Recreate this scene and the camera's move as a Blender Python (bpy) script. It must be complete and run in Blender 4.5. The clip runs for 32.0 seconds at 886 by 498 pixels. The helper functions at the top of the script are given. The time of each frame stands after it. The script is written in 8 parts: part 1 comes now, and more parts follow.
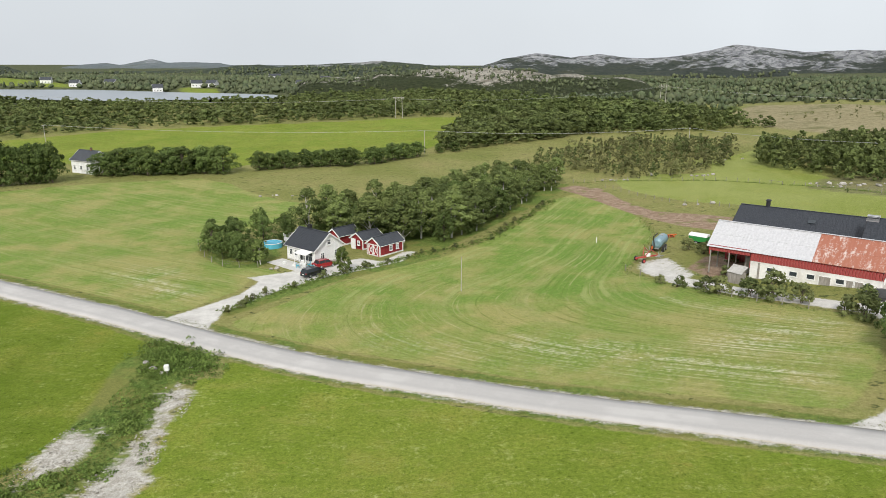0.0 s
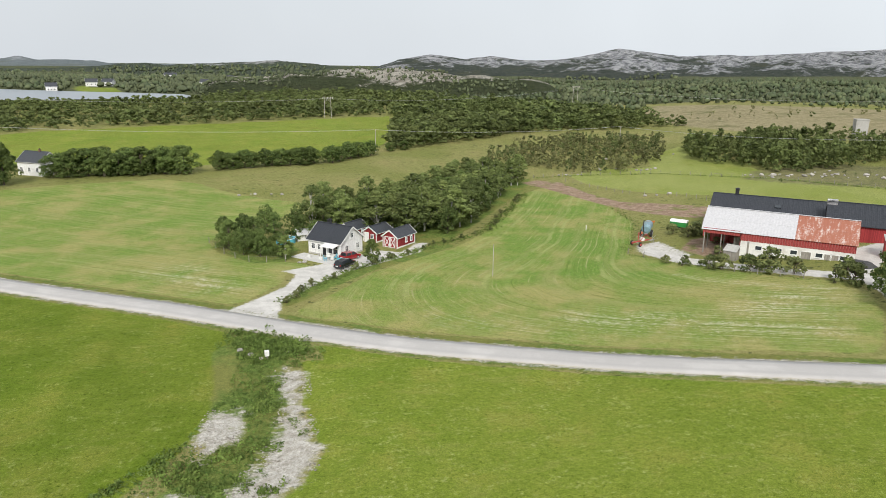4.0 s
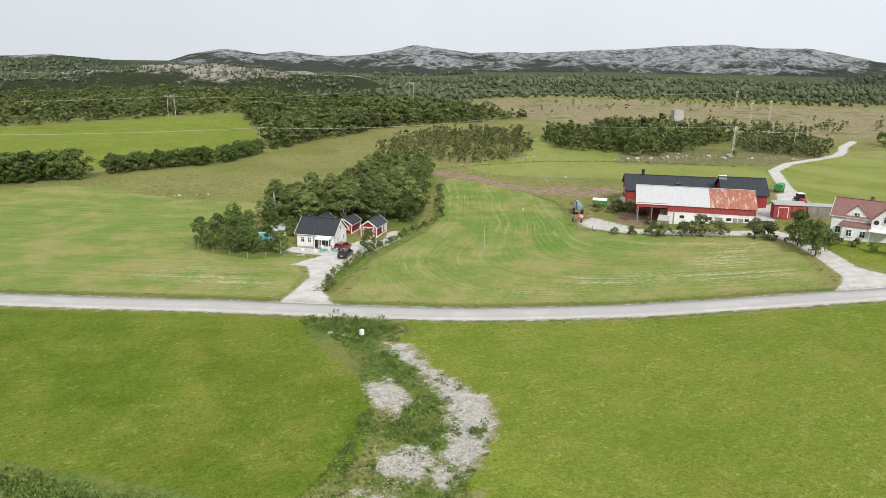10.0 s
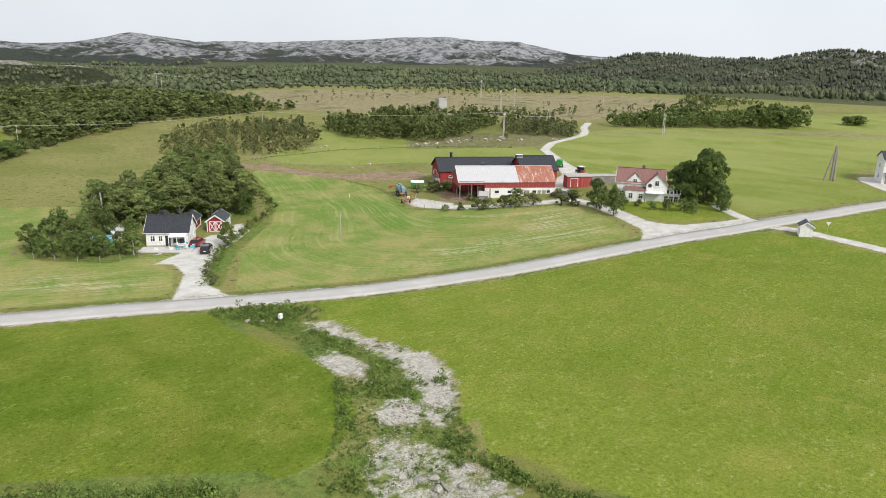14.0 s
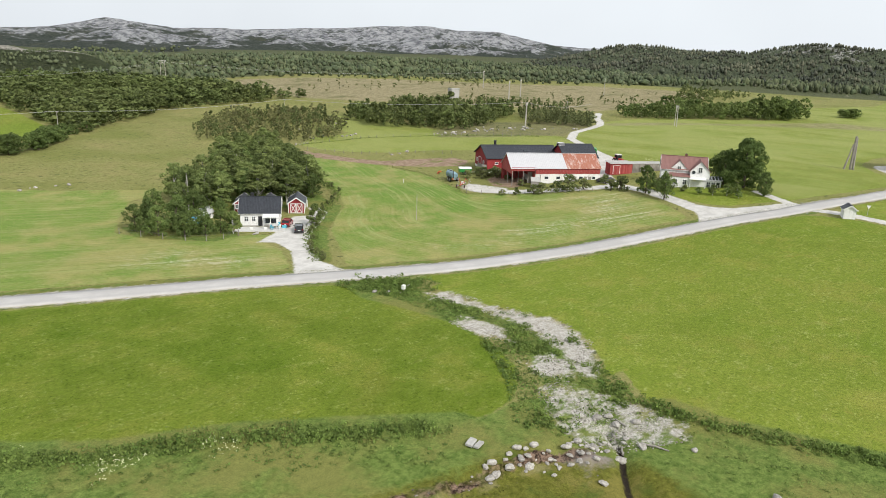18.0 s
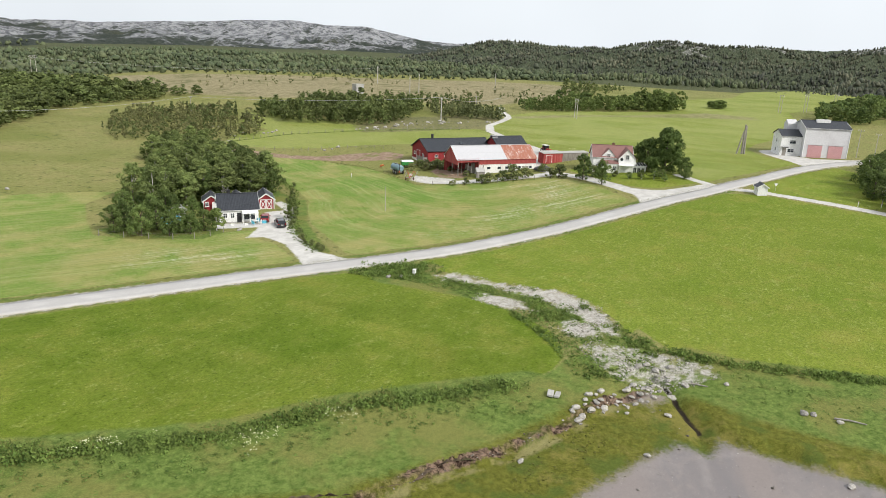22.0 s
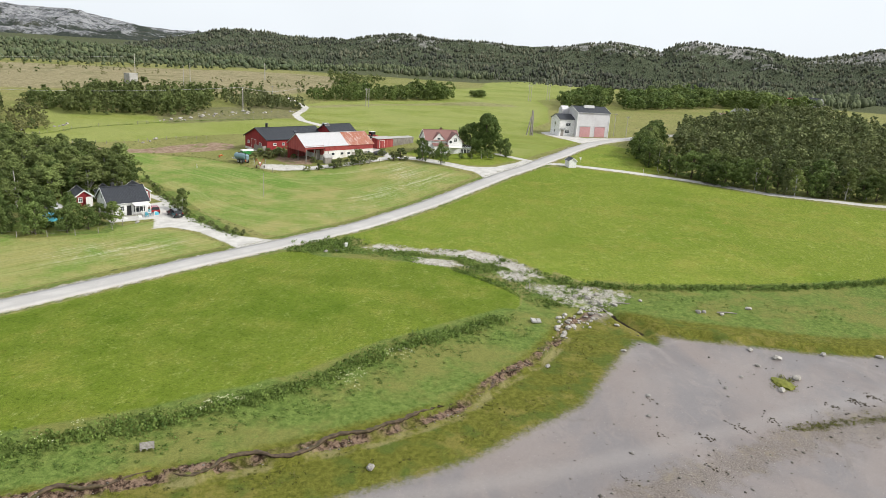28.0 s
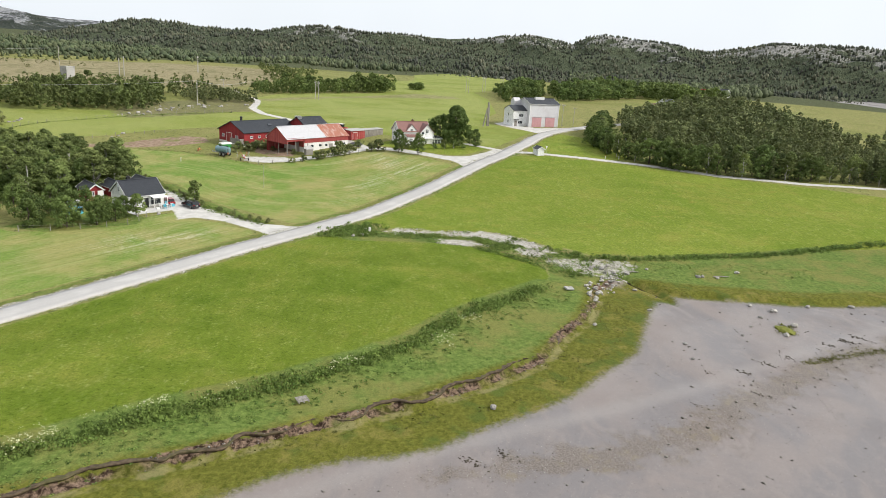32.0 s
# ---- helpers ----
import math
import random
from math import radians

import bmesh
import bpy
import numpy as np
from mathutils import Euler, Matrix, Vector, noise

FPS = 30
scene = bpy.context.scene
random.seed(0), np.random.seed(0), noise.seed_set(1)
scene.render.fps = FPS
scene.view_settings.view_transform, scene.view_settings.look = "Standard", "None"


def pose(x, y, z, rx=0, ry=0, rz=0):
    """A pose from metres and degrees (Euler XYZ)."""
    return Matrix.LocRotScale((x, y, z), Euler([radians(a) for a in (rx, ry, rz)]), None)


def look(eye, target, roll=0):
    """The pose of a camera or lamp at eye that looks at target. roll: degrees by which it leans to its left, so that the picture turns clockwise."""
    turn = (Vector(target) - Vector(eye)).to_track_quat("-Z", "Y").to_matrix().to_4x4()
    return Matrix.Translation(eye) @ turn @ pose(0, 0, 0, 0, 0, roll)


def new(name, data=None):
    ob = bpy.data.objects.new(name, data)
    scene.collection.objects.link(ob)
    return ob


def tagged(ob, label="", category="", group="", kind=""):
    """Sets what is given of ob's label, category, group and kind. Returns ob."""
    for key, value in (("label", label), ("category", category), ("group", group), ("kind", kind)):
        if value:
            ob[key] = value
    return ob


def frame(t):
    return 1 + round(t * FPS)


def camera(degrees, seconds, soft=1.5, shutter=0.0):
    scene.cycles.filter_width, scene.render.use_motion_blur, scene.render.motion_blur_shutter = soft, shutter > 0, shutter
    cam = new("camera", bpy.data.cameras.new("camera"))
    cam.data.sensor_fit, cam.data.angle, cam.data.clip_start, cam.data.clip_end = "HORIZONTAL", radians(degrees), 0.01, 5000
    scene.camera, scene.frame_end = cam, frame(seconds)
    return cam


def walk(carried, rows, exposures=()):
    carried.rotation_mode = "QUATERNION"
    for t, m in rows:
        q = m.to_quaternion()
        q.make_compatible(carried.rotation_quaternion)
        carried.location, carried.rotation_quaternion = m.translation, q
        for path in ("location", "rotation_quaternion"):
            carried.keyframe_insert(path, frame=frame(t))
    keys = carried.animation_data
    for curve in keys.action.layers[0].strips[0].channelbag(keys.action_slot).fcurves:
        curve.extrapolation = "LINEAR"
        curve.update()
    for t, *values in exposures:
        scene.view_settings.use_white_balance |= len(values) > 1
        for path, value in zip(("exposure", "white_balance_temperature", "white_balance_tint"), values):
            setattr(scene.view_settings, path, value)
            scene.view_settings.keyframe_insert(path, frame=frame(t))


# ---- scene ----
cam = camera(64.2, 32.0, soft=0.75)
PATH = [
    (0, (1.79, 0.38, 35.11), (1.49, 48.71, 22.31), 0.10),
    (0.5, (-1.17, -1.00, 34.84), (-0.89, 47.37, 22.16), 0.28),
    (1, (-4.04, -1.95, 34.81), (-3.16, 46.41, 22.16), 0.33),
    (1.5, (-7.30, -3.08, 34.86), (-5.56, 45.26, 22.21), 0.48),
    (2, (-10.30, -4.02, 34.93), (-7.67, 44.28, 22.25), 0.50),
    (2.5, (-12.76, -4.72, 35.11), (-9.30, 43.51, 22.38), 0.40),
    (3, (-15.44, -5.24, 35.29), (-10.86, 42.89, 22.52), 0.41),
    (3.5, (-18.53, -5.75, 35.13), (-12.51, 42.22, 22.38), 0.60),
    (5.5, (-30.42, -7.59, 35.31), (-20.15, 39.65, 22.56), 0.60),
    (6, (-33.56, -7.84, 35.48), (-21.93, 39.07, 22.66), 0.60),
    (6.5, (-36.58, -7.92, 35.43), (-23.41, 38.58, 22.63), 0.59),
    (7, (-39.73, -8.07, 35.44), (-24.93, 37.93, 22.60), 0.62),
    (7.5, (-42.91, -8.08, 35.50), (-26.85, 37.49, 22.63), 0.78),
    (8, (-46.08, -8.17, 35.56), (-28.95, 37.00, 22.68), 0.80),
    (8.5, (-49.10, -8.18, 35.60), (-31.10, 36.66, 22.72), 0.82),
    (9, (-52.30, -8.23, 35.68), (-33.51, 36.27, 22.78), 0.98),
    (9.5, (-55.36, -8.26, 35.68), (-35.90, 35.97, 22.83), 1.00),
    (10, (-58.42, -8.15, 35.70), (-37.80, 35.56, 22.88), 1.01),
    (10.5, (-61.30, -7.80, 35.68), (-38.97, 35.06, 22.85), 1.09),
    (11, (-64.33, -7.38, 35.64), (-40.23, 34.50, 22.79), 1.12),
    (11.5, (-67.24, -7.04, 35.67), (-41.52, 33.86, 22.80), 1.17),
    (12, (-70.29, -6.63, 35.69), (-42.75, 33.07, 22.81), 1.12),
    (12.5, (-73.18, -6.04, 35.74), (-43.88, 32.36, 22.80), 1.20),
    (13, (-76.13, -5.42, 35.90), (-45.02, 31.49, 22.86), 1.29),
    (13.5, (-79.13, -4.65, 35.96), (-46.09, 30.53, 22.90), 1.31),
    (14, (-82.06, -3.41, 35.92), (-46.92, 29.67, 22.82), 1.40),
    (14.5, (-84.92, -2.11, 35.91), (-48.19, 29.17, 22.76), 1.60),
    (16.5, (-95.20, 1.38, 35.91), (-58.76, 32.82, 22.38), 2.00),
    (17, (-98.08, 2.42, 36.01), (-61.71, 33.90, 22.39), 1.99),
    (17.5, (-100.59, 3.48, 36.05), (-64.29, 35.02, 22.37), 2.01),
    (18, (-103.25, 4.75, 36.01), (-66.97, 36.31, 22.29), 2.10),
    (18.5, (-105.73, 6.03, 35.89), (-69.35, 37.46, 22.15), 2.21),
    (19, (-108.24, 7.36, 35.84), (-71.51, 38.36, 22.09), 2.25),
    (19.5, (-110.66, 8.62, 35.99), (-73.28, 38.84, 22.24), 2.07),
    (20, (-113.34, 10.15, 36.04), (-75.15, 39.32, 22.27), 2.25),
    (20.5, (-115.69, 11.58, 35.98), (-76.80, 39.86, 22.25), 2.22),
    (21, (-118.06, 13.08, 35.88), (-78.38, 40.26, 22.20), 2.21),
    (21.5, (-120.46, 14.67, 36.00), (-79.90, 40.49, 22.29), 2.28),
    (22, (-122.97, 16.47, 36.08), (-81.44, 40.69, 22.36), 2.33),
    (22.5, (-125.48, 18.30, 36.01), (-83.16, 41.13, 22.29), 2.59),
    (23, (-128.01, 20.17, 35.86), (-85.07, 41.83, 22.18), 2.79),
    (23.5, (-130.29, 21.98, 35.67), (-86.79, 42.51, 22.02), 2.80),
    (24, (-132.50, 23.83, 35.42), (-88.49, 43.27, 21.82), 2.80),
    (24.5, (-134.71, 25.81, 35.25), (-90.20, 44.09, 21.67), 2.90),
    (25, (-136.94, 27.91, 35.28), (-91.92, 44.91, 21.71), 3.09),
    (25.5, (-139.06, 29.96, 35.30), (-93.52, 45.50, 21.75), 3.30),
    (27.5, (-147.04, 38.40, 35.34), (-99.71, 47.26, 21.87), 3.50),
    (28, (-149.03, 40.56, 35.34), (-101.38, 47.56, 21.90), 3.59),
    (28.5, (-150.83, 42.91, 35.15), (-103.02, 48.78, 21.73), 3.61),
    (29, (-152.59, 45.09, 35.13), (-104.83, 51.08, 21.62), 3.69),
    (29.5, (-154.29, 47.30, 35.18), (-106.60, 53.58, 21.56), 3.69),
    (30, (-155.90, 49.54, 35.29), (-108.24, 55.81, 21.54), 3.63),
    (30.5, (-157.60, 51.84, 35.11), (-109.77, 56.85, 21.46), 3.78),
    (31, (-159.21, 54.14, 35.08), (-111.21, 57.59, 21.49), 3.79),
    (31.5, (-160.74, 56.44, 35.07), (-112.66, 58.56, 21.52), 3.72),
    (32, (-162.20, 58.80, 35.18), (-114.09, 59.68, 21.58), 3.80),
]
walk(cam, [(t, look(eye, target, roll)) for t, eye, target, roll in PATH],
     exposures=[(0, 0.05), (8, 0.05), (14, 0.08), (20, 0.14), (26, 0.18), (32, 0.2)])

# ---- sky and sun: bright overcast, lighter towards the east ----
SUN_AZ, SUN_EL = 190.0, 38.0
sun_dir = Vector((math.sin(radians(SUN_AZ)) * math.cos(radians(SUN_EL)), math.cos(radians(SUN_AZ)) * math.cos(radians(SUN_EL)), math.sin(radians(SUN_EL))))
world = bpy.data.worlds.new("overcast_sky")
scene.world = world
world.use_nodes = True
wn, wl = world.node_tree.nodes, world.node_tree.links
wn.clear()
w_out, w_bg = wn.new("ShaderNodeOutputWorld"), wn.new("ShaderNodeBackground")
w_sky = wn.new("ShaderNodeTexSky")
w_sky.sky_type, w_sky.sun_disc = "NISHITA", False
w_sky.sun_elevation, w_sky.sun_rotation = radians(SUN_EL), radians(SUN_AZ)
w_sky.air_density, w_sky.dust_density, w_sky.ozone_density = 1.0, 4.0, 1.0
w_co, w_sep = wn.new("ShaderNodeTexCoord"), wn.new("ShaderNodeSeparateXYZ")
wl.new(w_co.outputs["Generated"], w_sep.inputs[0])
w_ramp = wn.new("ShaderNodeValToRGB")
for pos, col in ((0.0, (0.67, 0.71, 0.75, 1)), (0.16, (0.70, 0.74, 0.78, 1)), (0.45, (0.70, 0.72, 0.74, 1)), (1.0, (0.70, 0.72, 0.74, 1))):
    e = w_ramp.color_ramp.elements[0] if pos == 0 else w_ramp.color_ramp.elements[1] if pos == 1 else w_ramp.color_ramp.elements.new(pos)
    e.color = col
    e.position = pos
wl.new(w_sep.outputs[2], w_ramp.inputs[0])
w_east = wn.new("ShaderNodeMapRange")
for i, v in ((1, -0.5), (2, 1.0), (3, 0.95), (4, 1.16)):
    w_east.inputs[i].default_value = v
wl.new(w_sep.outputs[0], w_east.inputs[0])
w_cloud = wn.new("ShaderNodeTexNoise")
w_cloud.inputs["Scale"].default_value, w_cloud.inputs["Detail"].default_value = 2.2, 4.0
w_cs = wn.new("ShaderNodeMapRange")
for i, v in ((1, 0.3), (2, 0.7), (3, 0.95), (4, 1.05)):
    w_cs.inputs[i].default_value = v
wl.new(w_co.outputs["Generated"], w_cloud.inputs["Vector"])
wl.new(w_cloud.outputs[0], w_cs.inputs[0])
w_m0, w_m1, w_add = wn.new("ShaderNodeMath"), wn.new("ShaderNodeVectorMath"), wn.new("ShaderNodeVectorMath")
w_m0.operation, w_m1.operation, w_add.operation = "MULTIPLY", "SCALE", "MULTIPLY_ADD"
wl.new(w_east.outputs[0], w_m0.inputs[0])
wl.new(w_cs.outputs[0], w_m0.inputs[1])
wl.new(w_ramp.outputs[0], w_m1.inputs[0])
wl.new(w_m0.outputs[0], w_m1.inputs["Scale"])
wl.new(w_sky.outputs[0], w_add.inputs[0])
w_add.inputs[1].default_value = (0.012, 0.012, 0.012)
wl.new(w_m1.outputs[0], w_add.inputs[2])
wl.new(w_add.outputs[0], w_bg.inputs[0])
w_bg.inputs[1].default_value = 1.0
wl.new(w_bg.outputs[0], w_out.inputs[0])

sun = new("sun", bpy.data.lights.new("sun", "SUN"))
sun.data.energy, sun.data.angle, sun.data.color = 3.1, radians(12), (1.0, 0.965, 0.90)
sun.matrix_world = look(sun_dir * 100, (0, 0, 0))


# ---- shader helpers ----
class Graph:
    """Small wrapper round a material's node tree."""

    def __init__(self, name):
        self.mat = bpy.data.materials.new(name)
        self.mat.use_nodes = True
        self.nt = self.mat.node_tree
        self.nt.nodes.clear()
        self.out = self.add("ShaderNodeOutputMaterial")
        self.bsdf = self.add("ShaderNodeBsdfPrincipled")
        self.link(self.bsdf.outputs[0], self.out.inputs[0])

    def add(self, kind):
        return self.nt.nodes.new(kind)

    def link(self, a, b):
        self.nt.links.new(a, b)

    def put(self, socket, v):
        if isinstance(v, bpy.types.NodeSocket):
            self.link(v, socket)
        elif isinstance(v, (tuple, list)) and len(v) == 3 and len(socket.default_value) == 4:
            socket.default_value = (*v, 1)
        else:
            socket.default_value = v

    def coord(self, kind="Object"):
        return self.add("ShaderNodeTexCoord").outputs[kind]

    def position(self):
        return self.add("ShaderNodeNewGeometry").outputs["Position"]

    def island(self):
        return self.add("ShaderNodeNewGeometry").outputs["Random Per Island"]

    def rnd(self):
        return self.add("ShaderNodeObjectInfo").outputs["Random"]

    def attr(self, name, out="Fac"):
        n = self.add("ShaderNodeAttribute")
        n.attribute_name = name
        return n.outputs[out]

    def noise(self, vec, scale, detail=4.0, rough=0.55, dist=0.0):
        n = self.add("ShaderNodeTexNoise")
        self.link(vec, n.inputs["Vector"])
        for k, v in (("Scale", scale), ("Detail", detail), ("Roughness", rough), ("Distortion", dist)):
            n.inputs[k].default_value = v
        return n.outputs[0]

    def voronoi(self, vec, scale, feature="F1", out="Distance"):
        n = self.add("ShaderNodeTexVoronoi")
        n.feature = feature
        self.link(vec, n.inputs["Vector"])
        n.inputs["Scale"].default_value = scale
        return n.outputs[out]

    def math(self, op, a, b=0.0, c=0.0):
        n = self.add("ShaderNodeMath")
        n.operation = op
        for i, v in enumerate((a, b, c)):
            self.put(n.inputs[i], v)
        return n.outputs[0]

    def vmul(self, vec, xyz):
        n = self.add("ShaderNodeVectorMath")
        n.operation = "MULTIPLY"
        self.link(vec, n.inputs[0])
        n.inputs[1].default_value = xyz
        return n.outputs[0]

    def step(self, v, lo, hi, a=0.0, b=1.0):
        n = self.add("ShaderNodeMapRange")
        n.interpolation_type = "SMOOTHSTEP"
        for i, w in enumerate((v, lo, hi, a, b)):
            self.put(n.inputs[i], w)
        return n.outputs[0]

    def mix(self, f, a, b, mode="MIX"):
        n = self.add("ShaderNodeMix")
        n.data_type, n.blend_type = "RGBA", mode
        self.put(n.inputs[0], f)
        self.put(n.inputs[6], a)
        self.put(n.inputs[7], b)
        return n.outputs[2]

    def split(self, col):
        n = self.add("ShaderNodeSeparateColor")
        self.link(col, n.inputs[0])
        return n.outputs[0], n.outputs[1], n.outputs[2]

    def bump(self, height, strength, distance):
        n = self.add("ShaderNodeBump")
        self.put(n.inputs["Strength"], strength)
        n.inputs["Distance"].default_value = distance
        self.link(height, n.inputs["Height"])
        self.link(n.outputs[0], self.bsdf.inputs["Normal"])

    def done(self, col, rough=0.8, metal=0.0, spec=0.3):
        self.put(self.bsdf.inputs["Base Color"], col)
        self.put(self.bsdf.inputs["Roughness"], rough)
        self.put(self.bsdf.inputs["Metallic"], metal)
        self.put(self.bsdf.inputs["Specular IOR Level"], spec)
        return self.mat


def surf(name, a, b, scale=6.0, dirt=None, dirt_amount=0.35, rough=0.8, metal=0.0, bump=0.15, vary=0.0, spec=0.3, stretch=(1, 1, 1)):
    """A weathered surface: grain between a and b, larger stains of dirt, a little relief."""
    g = Graph(name)
    co = g.vmul(g.coord(), stretch)
    fine = g.noise(co, scale, 5)
    big = g.noise(g.coord(), scale * 0.11, 4, 0.6)
    col = g.mix(g.step(fine, 0.3, 0.7), a, b)
    if dirt:
        col = g.mix(g.math("MULTIPLY", g.step(big, 0.45, 0.72), dirt_amount), col, dirt)
    if vary:
        col = g.mix(1.0, col, g.mix(g.rnd(), (1 - vary,) * 3, (1 + vary,) * 3), "MULTIPLY")
    if bump:
        g.bump(fine, bump, 0.02)
    return g.done(col, g.step(big, 0.2, 0.8, max(0, rough - 0.1), min(1, rough + 0.1)), metal, spec)


def leaf_mat(name, dark, light, warm, amount=0.35, grain=0.75, through_leaf=0.3, spread=0.29, broad=0.0):
    """Foliage: every leaf clump its own tone, every tree its own tint, some light through the leaf."""
    g = Graph(name)
    isl = g.island()
    tone = g.math("FRACT", g.math("ADD", g.math("MULTIPLY", g.rnd(), 0.6), g.attr("tone")))
    clump = g.step(g.noise(g.position(), grain, 4, 0.7), 0.34, 0.66)
    col = g.mix(g.math("ADD", g.math("MULTIPLY", isl, 0.35), g.math("MULTIPLY", clump, 0.65)), dark, light)
    col = g.mix(g.math("MULTIPLY", tone, amount), col, warm)
    col = g.mix(1.0, col, g.mix(g.math("FRACT", g.math("MULTIPLY", tone, 7.3)), (1 - spread,) * 3, (1 + spread,) * 3), "MULTIPLY")
    if broad:
        stand = g.step(g.noise(g.position(), 0.011, 4, 0.65), 0.36, 0.64)
        col = g.mix(1.0, col, g.mix(stand, (1 - broad, 1 - broad, 1 - broad * 0.6), (1 + broad * 1.1, 1 + broad, 1 + broad * 0.9)), "MULTIPLY")
    tr = g.add("ShaderNodeBsdfTranslucent")
    g.link(col, tr.inputs[0])
    ms = g.add("ShaderNodeMixShader")
    ms.inputs[0].default_value = through_leaf
    g.link(g.bsdf.outputs[0], ms.inputs[1])
    g.link(tr.outputs[0], ms.inputs[2])
    g.link(ms.outputs[0], g.out.inputs[0])
    return g.done(col, 0.7, 0, 0.15)


# ---- geometry helpers ----
def link_mesh(name, me, material, parent=None, label=""):
    ob = new(name, me)
    if material and not me.materials:
        me.materials.append(material)
    if parent is not None:
        ob.parent = parent
    if label:
        ob["label"] = label
    return ob


def part(name, bm, material, parent, label="", smooth=False):
    """Links a bmesh as one mesh object under a thing or a part."""
    me = bpy.data.meshes.new(name)
    bmesh.ops.recalc_face_normals(bm, faces=bm.faces[:])
    bm.to_mesh(me)
    bm.free()
    if smooth:
        me.polygons.foreach_set("use_smooth", [True] * len(me.polygons))
    return link_mesh(name, me, material, parent, label)


def from_arrays(name, verts, faces, material, parent=None, label="", smooth=False):
    me = bpy.data.meshes.new(name)
    verts, faces = np.asarray(verts, np.float32), np.asarray(faces, np.int32)
    n, k = faces.shape
    me.vertices.add(len(verts))
    me.vertices.foreach_set("co", verts.ravel())
    me.loops.add(n * k)
    me.loops.foreach_set("vertex_index", faces.ravel())
    me.polygons.add(n)
    me.polygons.foreach_set("loop_start", np.arange(0, n * k, k, dtype=np.int32))
    me.update(calc_edges=True)
    if smooth:
        me.polygons.foreach_set("use_smooth", np.ones(n, bool))
    return link_mesh(name, me, material, parent, label)


def box(bm, c, s, rz=0.0, rx=0.0, ry=0.0, bevel=0.0):
    """Adds a box with centre c and size s to bm."""
    m = Matrix.Translation(c) @ Euler((radians(rx), radians(ry), radians(rz))).to_matrix().to_4x4() @ Matrix.Diagonal((*s, 1))
    geo = bmesh.ops.create_cube(bm, size=1.0, matrix=m)
    if bevel:
        edges = list({e for v in geo["verts"] for e in v.link_edges})
        bmesh.ops.bevel(bm, geom=edges, offset=bevel, segments=1, affect="EDGES", profile=0.5)
    return bm


def tube(bm, a, b, ra, rb=None, n=8, caps=True):
    """Adds a tapered rod from a to b."""
    a, b = Vector(a), Vector(b)
    d = b - a
    m = Matrix.Translation((a + b) / 2) @ d.to_track_quat("Z", "Y").to_matrix().to_4x4()
    bmesh.ops.create_cone(bm, cap_ends=caps, segments=n, radius1=ra, radius2=ra if rb is None else rb, depth=d.length, matrix=m)
    return bm


def boxes(*rows):
    bm = bmesh.new()
    for r in rows:
        box(bm, *r)
    return bm


def smoothstep(x, lo, hi):
    t = np.clip((x - lo) / (hi - lo), 0, 1)
    return t * t * (3 - 2 * t)


def seg_dist(px, py, pts, closed=False):
    """Distance to a polyline, for arrays of points."""
    best = np.full(np.shape(px), 1e9)
    pts = list(pts) + ([pts[0]] if closed else [])
    for (ax, ay), (bx, by) in zip(pts[:-1], pts[1:]):
        dx, dy = bx - ax, by - ay
        t = np.clip(((px - ax) * dx + (py - ay) * dy) / (dx * dx + dy * dy + 1e-9), 0, 1)
        best = np.minimum(best, np.hypot(px - ax - t * dx, py - ay - t * dy))
    return best


def inside(px, py, pts):
    res = np.zeros(np.shape(px), bool)
    for (ax, ay), (bx, by) in zip(pts, list(pts[1:]) + [pts[0]]):
        c = (ay > py) != (by > py)
        res ^= c & (px < (bx - ax) * (py - ay) / ((by - ay) if by != ay else 1e-9) + ax)
    return res


def area_sd(px, py, pts):
    """Signed distance to a polygon, positive inside."""
    d = seg_dist(px, py, pts, True)
    return np.where(inside(px, py, pts), d, -d)


def value_noise(x, y, seed=0):
    """Smooth value noise in about -1..1, for arrays."""
    xi, yi = np.floor(x).astype(np.int64), np.floor(y).astype(np.int64)
    fx, fy = x - xi, y - yi
    fx, fy = fx * fx * (3 - 2 * fx), fy * fy * (3 - 2 * fy)

    def hsh(a, b):
        n = (a * 374761393 + b * 668265263 + seed * 974711) & 0x7FFFFFFF
        n = ((n ^ (n >> 13)) * 1274126177) & 0x7FFFFFFF
        return ((n ^ (n >> 16)) & 0xFFFF) / 32767.5 - 1

    return (hsh(xi, yi) * (1 - fx) + hsh(xi + 1, yi) * fx) * (1 - fy) + (hsh(xi, yi + 1) * (1 - fx) + hsh(xi + 1, yi + 1) * fx) * fy


def fbm(x, y, octaves=4, seed=0, gain=0.5):
    s, a, tot = 0.0, 1.0, 0.0
    for i in range(octaves):
        s = s + a * value_noise(x * 2 ** i + 17.3 * i, y * 2 ** i - 9.1 * i, seed + i)
        tot += a
        a *= gain
    return s / tot


# ---- the plan ----
BANK = [(-421.4, 365.2), (-205.7, 196.7), (-137.3, 117.9), (-113, 87.8), (-106.7, 78.4), (-97.9, 65.1), (-90.6, 55.3), (-83.1, 48), (-74.5, 44.3), (-68, 40.4), (-60.4, 37.6), (-53.7, 36), (-49.4, 32.7), (-48.6, 29.3),
        (-52, 25.1), (-53.3, 19.7), (-53, 12.2), (-53.2, 4.6), (-52.3, -3.1), (-48.3, -16.4), (-49.3, -28.2), (-39.9, -58.8), (-18, -105.7), (33.2, -164.4), (395.2, -316.7)]
LAND = BANK + [(6000, -300), (6000, 6000), (-6000, 6000), (-6000, 330)]
